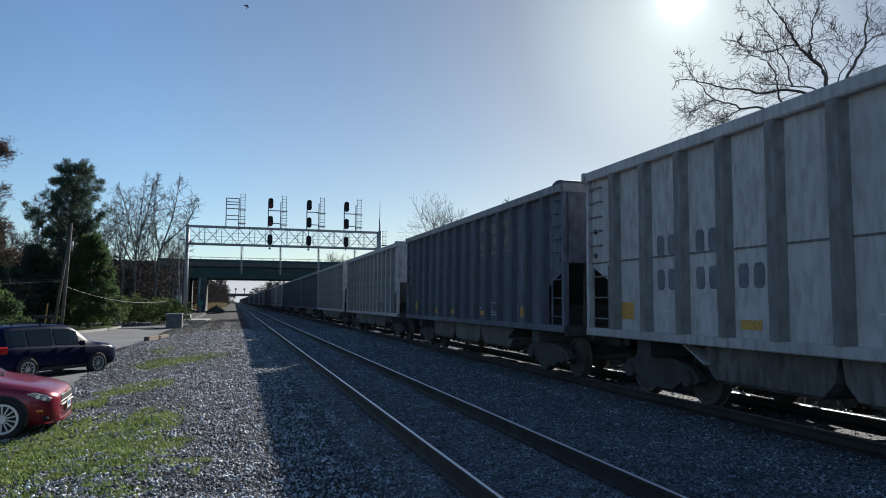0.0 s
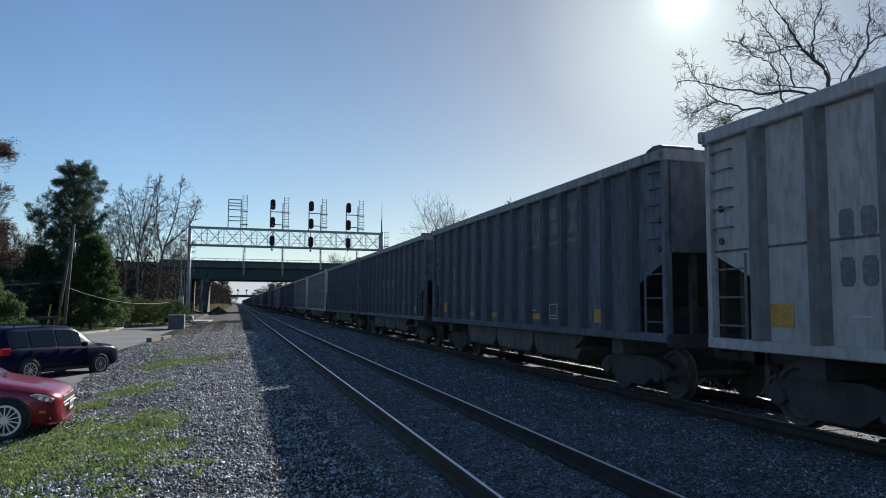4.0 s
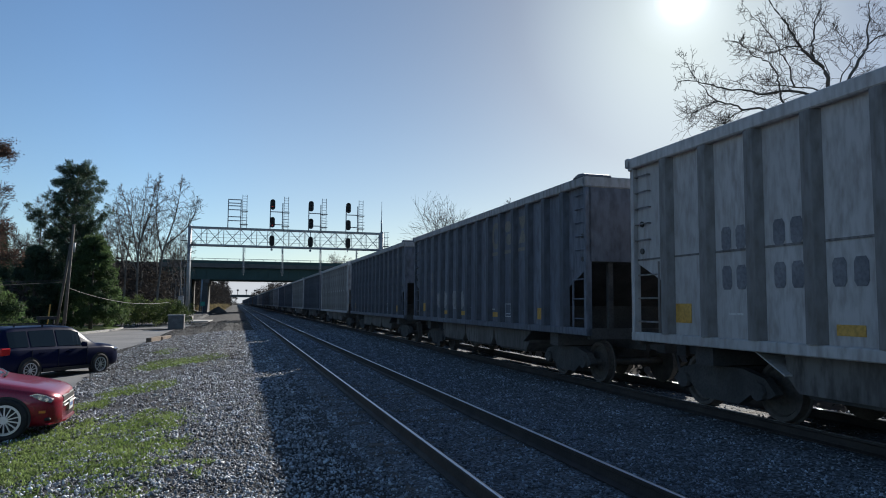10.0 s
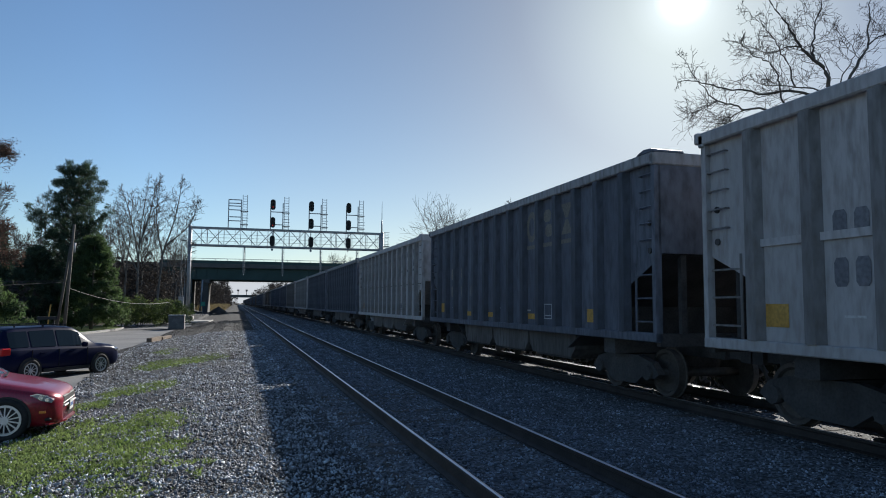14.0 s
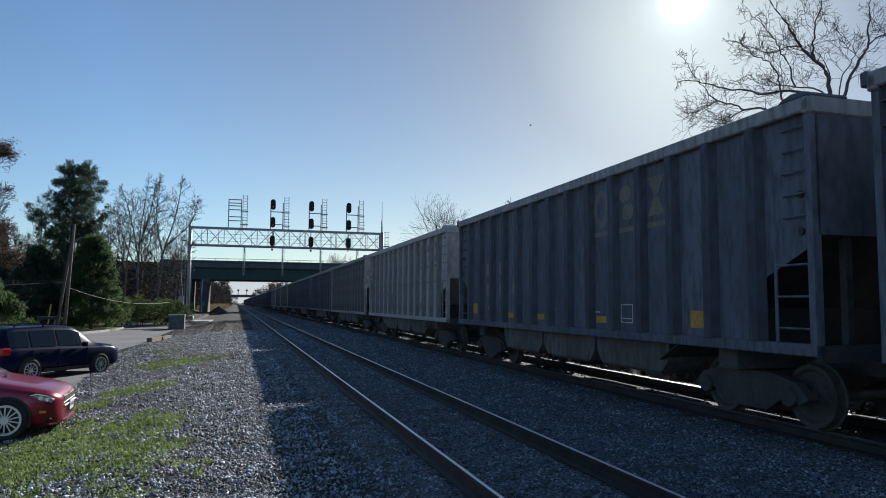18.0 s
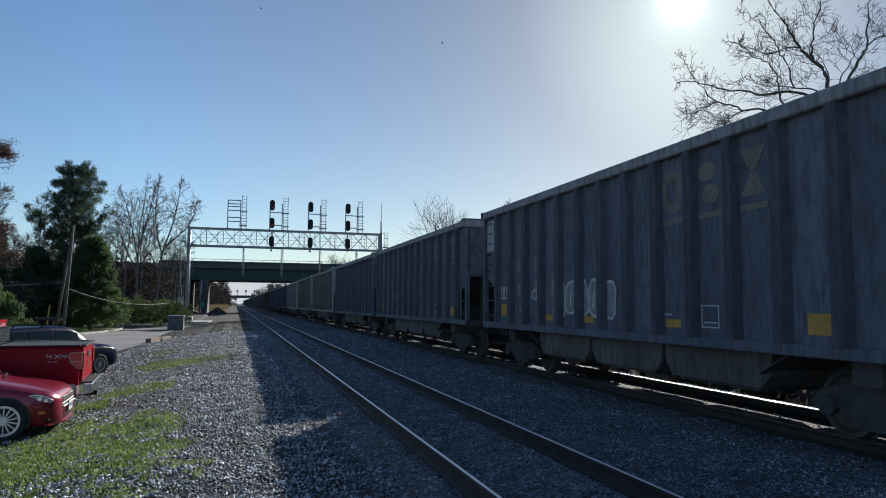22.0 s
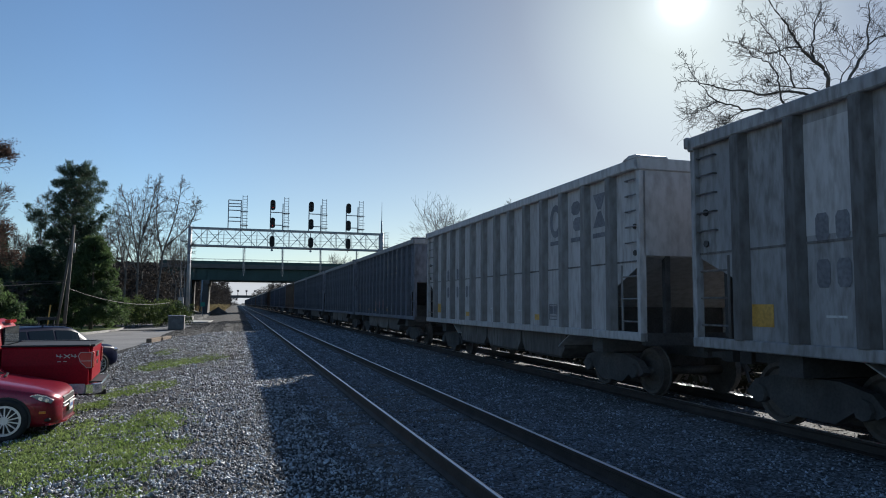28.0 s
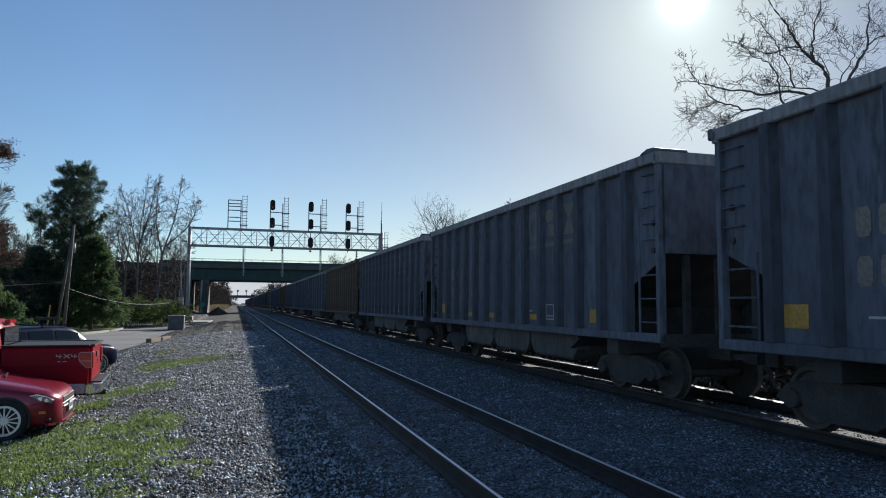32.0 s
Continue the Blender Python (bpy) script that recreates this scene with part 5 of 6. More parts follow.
    # large bare tree whose limbs hang over the train
    stem_tree("bare_tree", (21.75, 20.0, 2.0), [[(0.3, -0.4), (0.1, 3.0), (-0.4, 5.4), (-0.7, 6.6)],
              [(-0.6, 6.2), (-0.95, 7.4), (-1.15, 8.43), (-1.82, 8.9), (-2.32, 9.23), (-2.72, 9.75), (-3.13, 10.2), (-3.69, 10.8), (-4.1, 11.6)], [(-1.75, 8.85), (-1.73, 9.44), (-1.59, 10.25), (-1.3, 11.1), (-1.35, 12.0)],
              [(-0.5, 6.4), (-0.2, 7.8), (0.56, 9.12), (1.05, 9.77), (1.04, 10.51), (1.28, 11.43), (1.5, 12.4)], [(1.05, 9.75), (1.53, 10.12), (1.95, 10.3), (2.4, 10.9)],
              [(-0.65, 6.5), (-1.3, 7.4), (-2.05, 7.6), (-2.89, 7.61), (-3.81, 7.4), (-4.53, 7.5), (-5.25, 7.46), (-6.11, 7.58), (-6.87, 7.64), (-7.3, 7.53)], [(-0.9, 7.3), (-1.53, 7.75), (-2.55, 7.73), (-3.22, 7.75), (-3.96, 7.69), (-4.8, 7.95)],
              [(-0.7, 5.9), (-2.2, 6.5), (-3.03, 7.1), (-3.14, 7.67), (-3.33, 8.21), (-3.68, 8.59), (-4.25, 8.74), (-4.64, 9.04), (-5.3, 9.2)], [(-2.3, 9.2), (-2.91, 9.17), (-3.59, 8.88), (-4.48, 8.99), (-5.1, 9.15)],
              [(-2.5, 7.74), (-2.73, 8.48), (-3.09, 8.93), (-3.32, 9.4), (-3.8, 9.83), (-4.28, 10.27), (-4.67, 10.65)], [(-0.75, 5.7), (-2.4, 6.3), (-3.83, 6.84), (-4.76, 6.72), (-5.11, 6.87), (-5.82, 6.94), (-6.42, 7.42), (-6.8, 7.78), (-7.09, 8.22), (-7.31, 8.42)],
              [(-4.7, 6.72), (-5.28, 6.44), (-5.6, 6.15)], [(-5.8, 6.95), (-6.4, 6.65), (-7.1, 6.35)], [(-0.45, 6.6), (-0.4, 8.2), (0.1, 8.93), (0.27, 9.46), (-0.29, 9.97), (-1.07, 10.32)]],
              15, "large spreading bare tree behind the train", 15, 0.22, reach=1.25, wild=0.5, slims=(1, 0.40, 0.2, 0.32, 0.16, 0.28, 0.16, 0.22, 0.15, 0.15, 0.22, 0.12, 0.10, 0.13), up=0.06, turn=0.7, fine=0.007, deep=0.03)
    stem_tree("bare_tree", (36.5, 90.5, 2.0), [[(0, -0.3), (0, 8.0)], [(0, 7.8), (0.5, 11.0), (0.3, 14.4)], [(0, 7.0), (-0.6, 10.0), (-0.9, 12.6)]], 52, "thin bare tree behind the train", 12, 0.14)


def build_distance():
    """An added glowing panel for the pale sky low over the line, far beyond the second bridge."""
    m = plain("glowing_horizon_panel", (0.82, 0.87, 0.93), 1.0, glow=0.56)
    m.node_tree.nodes["Principled BSDF"].inputs["Base Color"].default_value = (0, 0, 0, 1)
    bm = B()
    box(bm, -420, 620, 2400, 2410, -4, 78)
    ob = part("backdrop", bm, m, None)
    tagged(ob, "glowing backdrop panel for the pale sky low over the end of the line", "sky", kind="structure")


def cable(bm, a, b, sag, r=0.02):
    a, b = Vector(a), Vector(b)
    pts = [a.lerp(b, i / 8) - Vector((0, 0, sag * 4 * (i / 8) * (1 - i / 8))) for i in range(9)]
    side = (b - a).cross(Vector((0, 0, 1))).normalized()
    rings = [[bm.verts.new(p + side * r * math.cos(u) + Vector((0, 0, r * math.sin(u)))) for u in (0.0, 1.571, 3.142, 4.712)] for p in pts]
    for p, q in zip(rings, rings[1:]):
        for i in range(4):
            bm.faces.new((p[i], p[(i + 1) % 4], q[(i + 1) % 4], q[i]))


def build_roadside():
    p = thing("utility_pole", pose(-11.0, 52.0, -0.4), "leaning grey wooden utility pole with a guy pole", "utility pole")
    bm = B()
    tube(bm, (0.0, 0, -0.3), (0.34, 0, 7.4), 0.115, 9, 0.085)
    part("pole", bm, M_wood_pole, p)
    bm = B()
    tube(bm, (-0.55, 0.2, -0.3), (0.18, 0.1, 6.0), 0.095, 8, 0.08)
    part("brace_pole", bm, M_wood_pole, p)
    bm = B()
    tube(bm, (0.44, -0.1, 5.5), (0.46, -0.1, 6.15), 0.07, 10)
    part("transformer", bm, M_galv, p)
    bm = B()
    tube(bm, (-0.9, -0.6, -0.2), (-0.75, -0.4, 2.0), 0.05, 6)
    part("guy_guard", bm, P_yellow, p, "yellow guy-wire guard")
    for a, b, sag in (((0.0, 0, 3.6), (-22, -8, 4.2), 0.5), ((0.0, 0, 3.5), (-20, -22, 2.2), 0.3), ((0.2, 0, 3.1), (5.5, 12.0, 2.2), 0.5)):
        bm = B()
        cable(bm, a, b, sag)
        part("wire", bm, M_wire, p, "thin sagging wire")
    c = thing("equipment_cabinet", pose(-4.75, 62.6, height(-4.75, 62.6) - 0.05), "low grey metal trackside equipment cabinet", "cabinet")
    bm = B()
    box(bm, -0.62, 0.62, -0.5, 0.5, 0.0, 1.18)
    part("body", bm, M_box, c, bevel=0.03)
    bm = B()
    box(bm, -0.66, 0.66, -0.54, 0.54, 1.18, 1.26)
    part("lid", bm, M_galv, c, bevel=0.02)
    bm = B()
    box(bm, -0.5, 0.0, -0.52, -0.505, 0.1, 1.1)
    part("door", bm, M_box, c)
    bm = B()
    box(bm, 0.03, 0.52, -0.52, -0.505, 0.1, 1.1)
    part("door", bm, M_box, c)
    q = thing("signal_case", pose(-6.55, 91.6, height(-6.55, 91.6) - 0.1), "tall pale grey steel signal equipment case by the gantry", "cabinet")
    bm = B()
    box(bm, -0.32, 0.32, -0.35, 0.35, 0.0, 2.9)
    part("body", bm, M_case, q, bevel=0.03)
    bm = B()
    box(bm, -0.36, 0.36, -0.40, 0.40, 2.9, 2.98)
    part("lid", bm, M_galv, q, bevel=0.02)
    for z0, z1 in ((0.15, 1.45), (1.5, 2.8)):
        bm = B()
        box(bm, -0.27, 0.27, -0.375, -0.352, z0, z1)
        door = part("door", bm, M_case, q, bevel=0.008)
        bm = B()
        box(bm, 0.17, 0.21, -0.40, -0.376, (z0 + z1) / 2 - 0.09, (z0 + z1) / 2 + 0.09)
        part("handle", bm, M_black, door)
    bm = B()
    slab(bm, [(-5.6, 80.0), (-2.9, 82.0), (-2.6, 88.5), (-5.5, 88.0)], -0.6, -0.25, "z")
    tagged(part("concrete_pad", bm, M_concrete, None, bevel=0.02), "sunlit pale concrete pad beside the gantry", "slab", kind="structure")
    k = thing("sleeper_edge", pose(-4.28, 44.0, height(-4.28, 44.0) - 0.02, 0, 0, -7), "old timber sleepers laid as a kerb", "timber")
    for i in range(2):
        bm = B()
        box(bm, -0.14 + 0.05 * i, 0.14 + 0.05 * i, -2.3 + 2.45 * i, 0.05 + 2.45 * i, 0, 0.27 - 0.05 * i)
        part("timber", bm, M_timber, k, bevel=0.02)
    v, f = [], []
    cx, cy, n = -11.6, 61.0, 28
    rim = [(cx + (2.3 + 0.3 * math.sin(3 * a)) * math.cos(a), cy + (8.5 + 0.6 * math.sin(2 * a)) * math.sin(a)) for a in np.linspace(0, 2 * math.pi, n, endpoint=False)]
    bm = B()
    slab(bm, rim, -0.55, -0.33, "z")
    isl = part("lawn_island", bm, M_grass, None)
    tagged(isl, "kerbed island of pale green grass in the road", "lawn", kind="structure")
    bm = B()
    for i in range(n):
        a, b = rim[i], rim[(i + 1) % n]
        ex = 0.14 / 2.3
        bar(bm, (a[0] + (a[0] - cx) * ex / 2, a[1] + (a[1] - cy) * 0.012, -0.40), (b[0] + (b[0] - cx) * ex / 2, b[1] + (b[1] - cy) * 0.012, -0.40), 0.15, 0.16)
    part("kerb", bm, M_concrete, isl)
    g = thing("gravel_heap", pose(-3.3, 141, -0.1), "dark heap of ballast under the bridge", "heap")
    w = [(0, 0, 1.2)]
    fs = []
    for i in range(18):
        a = 2 * math.pi * i / 18
        w.append((2.2 * math.cos(a) * (0.9 + 0.2 * noise.noise((i, 1, 1))), 4.0 * math.sin(a), -0.1))
    for i in range(18):
        fs.append((0, 1 + i, 1 + (i + 1) % 18))
    raw("heap", w, fs, M_dirt, g)
    s = thing("trackside_sign", pose(-4.7, 108, 0), "small green sign board on a steel post", "sign")
    bm = B()
    tube(bm, (0, 0, -0.2), (0, 0, 1.9), 0.04, 6)
    part("post", bm, M_galv, s)
    bm = B()
    box(bm, -0.3, 0.3, -0.06, -0.04, 1.3, 1.9)
    part("board", bm, plain("green_sign", (0.02, 0.25, 0.2), 0.5), s)
    s = thing("downpipe", pose(-7.3, 150.2, 0), "white drain pipe on the bridge pier", "pipe")
    bm = B()
    tube(bm, (0.3, -1.2, 0), (0.6, -1.2, 6.4), 0.17, 8)
    part("pipe", bm, M_galv, s)


build_woods()
build_distance()
build_roadside()

# ---- vehicles ----
M_navy = surf("navy_car_paint", (0.004, 0.008, 0.034), (0.006, 0.010, 0.042), 1.0, 0.30, 0.0, 0.0, 30.0, coat=0.0)
M_navy.node_tree.nodes["Principled BSDF"].inputs["Specular IOR Level"].default_value = 0.12
M_cherry = surf("cherry_red_car_paint", (0.27, 0.005, 0.026), (0.31, 0.007, 0.032), 1.0, 0.30, 0.25, 0.0, 30.0, coat=0.6)
M_red = surf("bright_red_truck_paint", (0.31, 0.003, 0.014), (0.35, 0.004, 0.017), 1.0, 0.35, 0.0, 0.0, 30.0, coat=0.0)
M_red.node_tree.nodes["Principled BSDF"].inputs["Specular IOR Level"].default_value = 0.12
M_silver = surf("silver_truck_paint", (0.50, 0.49, 0.47), (0.56, 0.55, 0.53), 1.0, 0.4, 0.0, 0.0, 30.0, coat=0.4)
M_chrome = plain("chrome", (0.75, 0.75, 0.76), 0.12, 1.0)
M_glass = plain("dark_car_glass", (0.010, 0.016, 0.020), 0.04, 0.0, 0.0, gloss=0.3)
M_tyre = surf("tyre_rubber", (0.015, 0.015, 0.016), (0.03, 0.03, 0.03), 5.0, 0.85, 0, 0.1, 40.0)
M_alloy = plain("alloy_rim", (0.66, 0.66, 0.67), 0.32, 0.5)
M_lamp_clear = plain("clear_lamp", (0.24, 0.275, 0.31), 0.10, 0.2, 0.6)
M_grille = plain("bright_chrome_bars", (0.62, 0.61, 0.58), 0.42, 0.6)
M_screen = plain("shaded_windscreen", (0.014, 0.018, 0.022), 0.6, 0.0, 0.0, gloss=0.0)
M_lens = plain("lamp_reflector", (0.7, 0.72, 0.74), 0.2, 0.9)
M_lamp_red = plain("red_lamp_cover", (0.52, 0.018, 0.016), 0.15, 0.0, 0.5)
M_amber = plain("amber_marker", (0.7, 0.22, 0.03), 0.3)
M_plate = plain("plate_white", (0.6, 0.62, 0.6), 0.5)
M_plate_ink = plain("plate_blue", (0.06, 0.12, 0.3), 0.5)


class Shell:
    """A car body given by stations along its length: y, half width, underside, waist, roof, half roof width."""

    def __init__(self, rows):
        self.r = np.array(rows, float)

    def ring(self, y):
        w, zb, zw, zr, wr = (np.interp(y, self.r[:, 0], self.r[:, i]) for i in range(1, 6))
        zm = zb + (zw - zb) * 0.5
        pts = [(0, zb), (w * 0.86, zb), (w * 0.965, zb + 0.07), (w, zm - 0.05), (w, zm + 0.08), (w * 0.985, zw - 0.07), (w * 0.955, zw - 0.015), (w * 0.93, zw)]
        side = w * 0.93
        k = min(1.0, max(0.0, (zr - zw) / 0.25))
        up = [(side + (wr - side) * 0.5, zw + (zr - zw) * 0.5), (wr + 0.02, zr - 0.06 * k), (wr - 0.04, zr - 0.015 * k), (wr * 0.6, zr + 0.012), (0, zr + 0.02)]
        return pts + up

    def glass_side(self, y0, y1, s, lo=0.06, hi=0.9, out=0.008):
        """A side window between two stations at the waist; its top edge follows the roof."""
        bm = B()
        n = 6
        rows = []
        for i in range(n + 1):
            y = y0 + (y1 - y0) * i / n
            g = self.ring(y)
            a, b = Vector((g[7][0], y, g[7][1])), Vector((g[9][0], y, g[9][1]))
            rows.append([bm.verts.new(((a.lerp(b, t).x + out) * s, y, a.lerp(b, t).z)) for t in (lo, hi)])
        for p, q in zip(rows, rows[1:]):
            bm.faces.new((p[0], p[1], q[1], q[0]))
        return bm

    def glass_top(self, y0, y1, out=0.008, narrow=0.94):
        """A windscreen or rear window laid on the sloping top."""
        bm = B()
        rows = []
        for i in range(7):
            y = y0 + (y1 - y0) * i / 6
            g = self.ring(y)
            rows.append([bm.verts.new((u * g[10][0] * narrow, y, (g[10][1] + (g[12][1] - g[10][1]) * (1 - abs(u))) + out)) for u in (-1, -0.5, 0, 0.5, 1)])
        for p, q in zip(rows, rows[1:]):
            for i in range(4):
                bm.faces.new((p[i], p[i + 1], q[i + 1], q[i]))
        return bm

    def mesh(self, ys):
        bm = B()
        rings = []
        for y in ys:
            g = self.ring(y)
            pts = g + [(-x, z) for x, z in g[-2:0:-1]]
            rings.append([bm.verts.new((x, y, z)) for x, z in pts])
        n = len(rings[0])
        for a, b in zip(rings, rings[1:]):
            for i in range(n):
                f = bm.faces.new((a[i], a[(i + 1) % n], b[(i + 1) % n], b[i]))
                f.smooth = True
        bm.faces.new(rings[0]), bm.faces.new(rings[-1][::-1])
        return bm


def wheel(parent, x, y, r, rim, spokes, s):
    """Tyre and alloy rim turning about an axle along x; s is the outer side."""
    bm = B()
    sec = [(rim, -0.10), (r - 0.03, -0.11), (r, -0.08), (r, 0.08), (r - 0.03, 0.11), (rim, 0.10)]
    n = 30
    rings = [[bm.verts.new((u, q * math.cos(2 * math.pi * i / n), q * math.sin(2 * math.pi * i / n))) for i in range(n)] for q, u in sec]
    for a in range(len(sec)):
        for i in range(n):
            f = bm.faces.new((rings[a][i], rings[a][(i + 1) % n], rings[(a + 1) % len(sec)][(i + 1) % n], rings[(a + 1) % len(sec)][i]))
            f.smooth = True
    w = part("wheel", bm, M_tyre, parent, "black tyre")
    w.matrix_basis = pose(x, y, r)
    bm = B()
    disc(bm, (0, 0), rim - 0.03, rim + 0.004, s * 0.03, s * 0.112, 28)
    for i in range(spokes):
        a = 2 * math.pi * i / spokes
        m = Matrix.Rotation(a, 4, "X")
        box(bm, min(s * 0.07, s * 0.105), max(s * 0.07, s * 0.105), -rim * 0.04, rim * 0.04, 0.03, rim - 0.01, m)
    disc(bm, (0, 0), 0.0, 0.06, s * 0.05, s * 0.115, 14)
    part("rim", bm, M_alloy, w, "spoked alloy rim")
    bm = B()
    disc(bm, (0, 0), 0.0, rim - 0.02, s * 0.0, s * 0.03, 20)
    part("brake_disc", bm, M_black, w)
    return w


# flat black plate stands in for the shade inside the wheel well
def arch(parent, x, y, r, ra, s):
    bm = B()
    n = 16
    pts = [(y + ra * math.cos(a), r + ra * math.sin(a)) for a in np.linspace(-0.35, math.pi + 0.35, n)]
    slab(bm, pts, s * x, s * (x + 0.012), "x")
    part("wheel_arch", bm, M_black, parent)


def build_suv():
    c = thing("suv", pose(-5.50, 23.9, -0.485, 0, 0, -36), "dark navy blue SUV parked on the asphalt", "car", "parked vehicles")
    c.scale = (0.92, 0.92, 0.92)
    sh = Shell([(-2.32, 0.78, 0.50, 0.98, 1.00, 0.70), (-2.25, 0.88, 0.36, 1.02, 1.32, 0.66), (-2.05, 0.92, 0.32, 1.04, 1.62, 0.63), (-1.8, 0.935, 0.30, 1.05, 1.67, 0.63), (-0.4, 0.945, 0.28, 1.03, 1.70, 0.64), (0.35, 0.945, 0.28, 1.01, 1.66, 0.63),
                (0.62, 0.945, 0.28, 1.00, 1.56, 0.63), (1.32, 0.94, 0.28, 0.98, 1.08, 0.72), (1.5, 0.935, 0.28, 0.99, 1.06, 0.78), (1.95, 0.91, 0.28, 0.94, 1.01, 0.74), (2.2, 0.84, 0.30, 0.84, 0.91, 0.66), (2.34, 0.72, 0.36, 0.70, 0.75, 0.56)])
    part("body", sh.mesh(np.concatenate([np.linspace(-2.32, -1.8, 8), np.linspace(-1.7, 1.2, 18), np.linspace(1.32, 2.34, 12)])), M_navy, c)
    for s in (-1, 1):
        for a, b in ((-2.0, -1.35), (-1.27, -0.38), (-0.30, 0.62)):
            part("window", sh.glass_side(a, b, s), M_glass, c, "dark tinted side window")
        for y, sp in ((1.35, 10), (-1.35, 10)):
            arch(c, 0.935, y, 0.36, 0.41, s)
            wheel(c, s * 0.86, y, 0.36, 0.235, sp, s)
        bm = B()
        bar(bm, (s * 0.60, -1.75, 1.745), (s * 0.60, 0.2, 1.745), 0.035, 0.03)
        for y in (-1.7, -0.7, 0.15):
            bar(bm, (s * 0.60, y, 1.68), (s * 0.60, y, 1.745), 0.05, 0.03)
        part("roof_rail", bm, M_black, c)
        bm = B()
        box(bm, min(s * 0.93, s * 1.12), max(s * 0.93, s * 1.12), 0.50, 0.66, 1.0, 1.16)
        part("mirror", bm, M_navy, c, bevel=0.04)
        bm = B()
        box(bm, min(s * 0.70, s * 0.885), max(s * 0.70, s * 0.885), 1.98, 2.24, 0.76, 0.90)
        part("headlight", bm, M_lens, c, "bright swept-back headlight", bevel=0.06)
        bm = B()
        box(bm, min(s * 0.74, s * 0.925), max(s * 0.74, s * 0.925), -2.31, -2.0, 0.86, 1.08)
        part("tail_light", bm, M_lamp_red, c, bevel=0.03)
        for y in (-0.95, 0.05):
            bm = B()
            box(bm, min(s * 0.94, s * 0.975), max(s * 0.94, s * 0.975), y - 0.1, y + 0.1, 0.86, 0.89)
            part("door_handle", bm, M_navy, c)
        for y in (-1.3, -0.33, 0.78):
            bm = B()
            box(bm, min(s * 0.93, s * 0.951), max(s * 0.93, s * 0.951), y - 0.006, y + 0.006, 0.42, 0.98)
            part("door_gap", bm, M_black, c)
        bm = B()
        box(bm, min(s * 0.88, s * 0.962), max(s * 0.88, s * 0.962), -0.9, 0.9, 0.27, 0.38)
        part("side_cladding", bm, M_black, c)
    part("windscreen", sh.glass_top(0.66, 1.30), M_screen, c)
    part("rear_window", sh.glass_top(-2.22, -2.06), M_glass, c)
    bm = B()
    box(bm, -0.5, 0.5, 2.24, 2.36, 0.42, 0.62)
    part("grille", bm, M_black, c)
    # a small trailer on the verge beyond the road
    k = thing("utility_cart", pose(-9.6, 41.5, -0.40, 0, 0, 20), "small pale trailer standing on the far side of the road", "trailer")
    bm = B()
    box(bm, -0.9, 0.9, -0.5, 0.5, 0.55, 0.72)
    part("bed", bm, M_galv, k)
    bm = B()
    for x in (-0.35, 0.35):
        tube(bm, (x, 0, 0.72), (x, 0, 1.35), 0.04, 6)
    box(bm, -0.45, 0.45, -0.2, 0.2, 1.25, 1.4)
    part("frame", bm, M_black, k)
    for x in (-0.8, 0.8):
        bm = B()
        disc(bm, (0, 0.3), 0.05, 0.3, x - 0.08, x + 0.08, 16)
        part("wheel", bm, M_tyre, k)


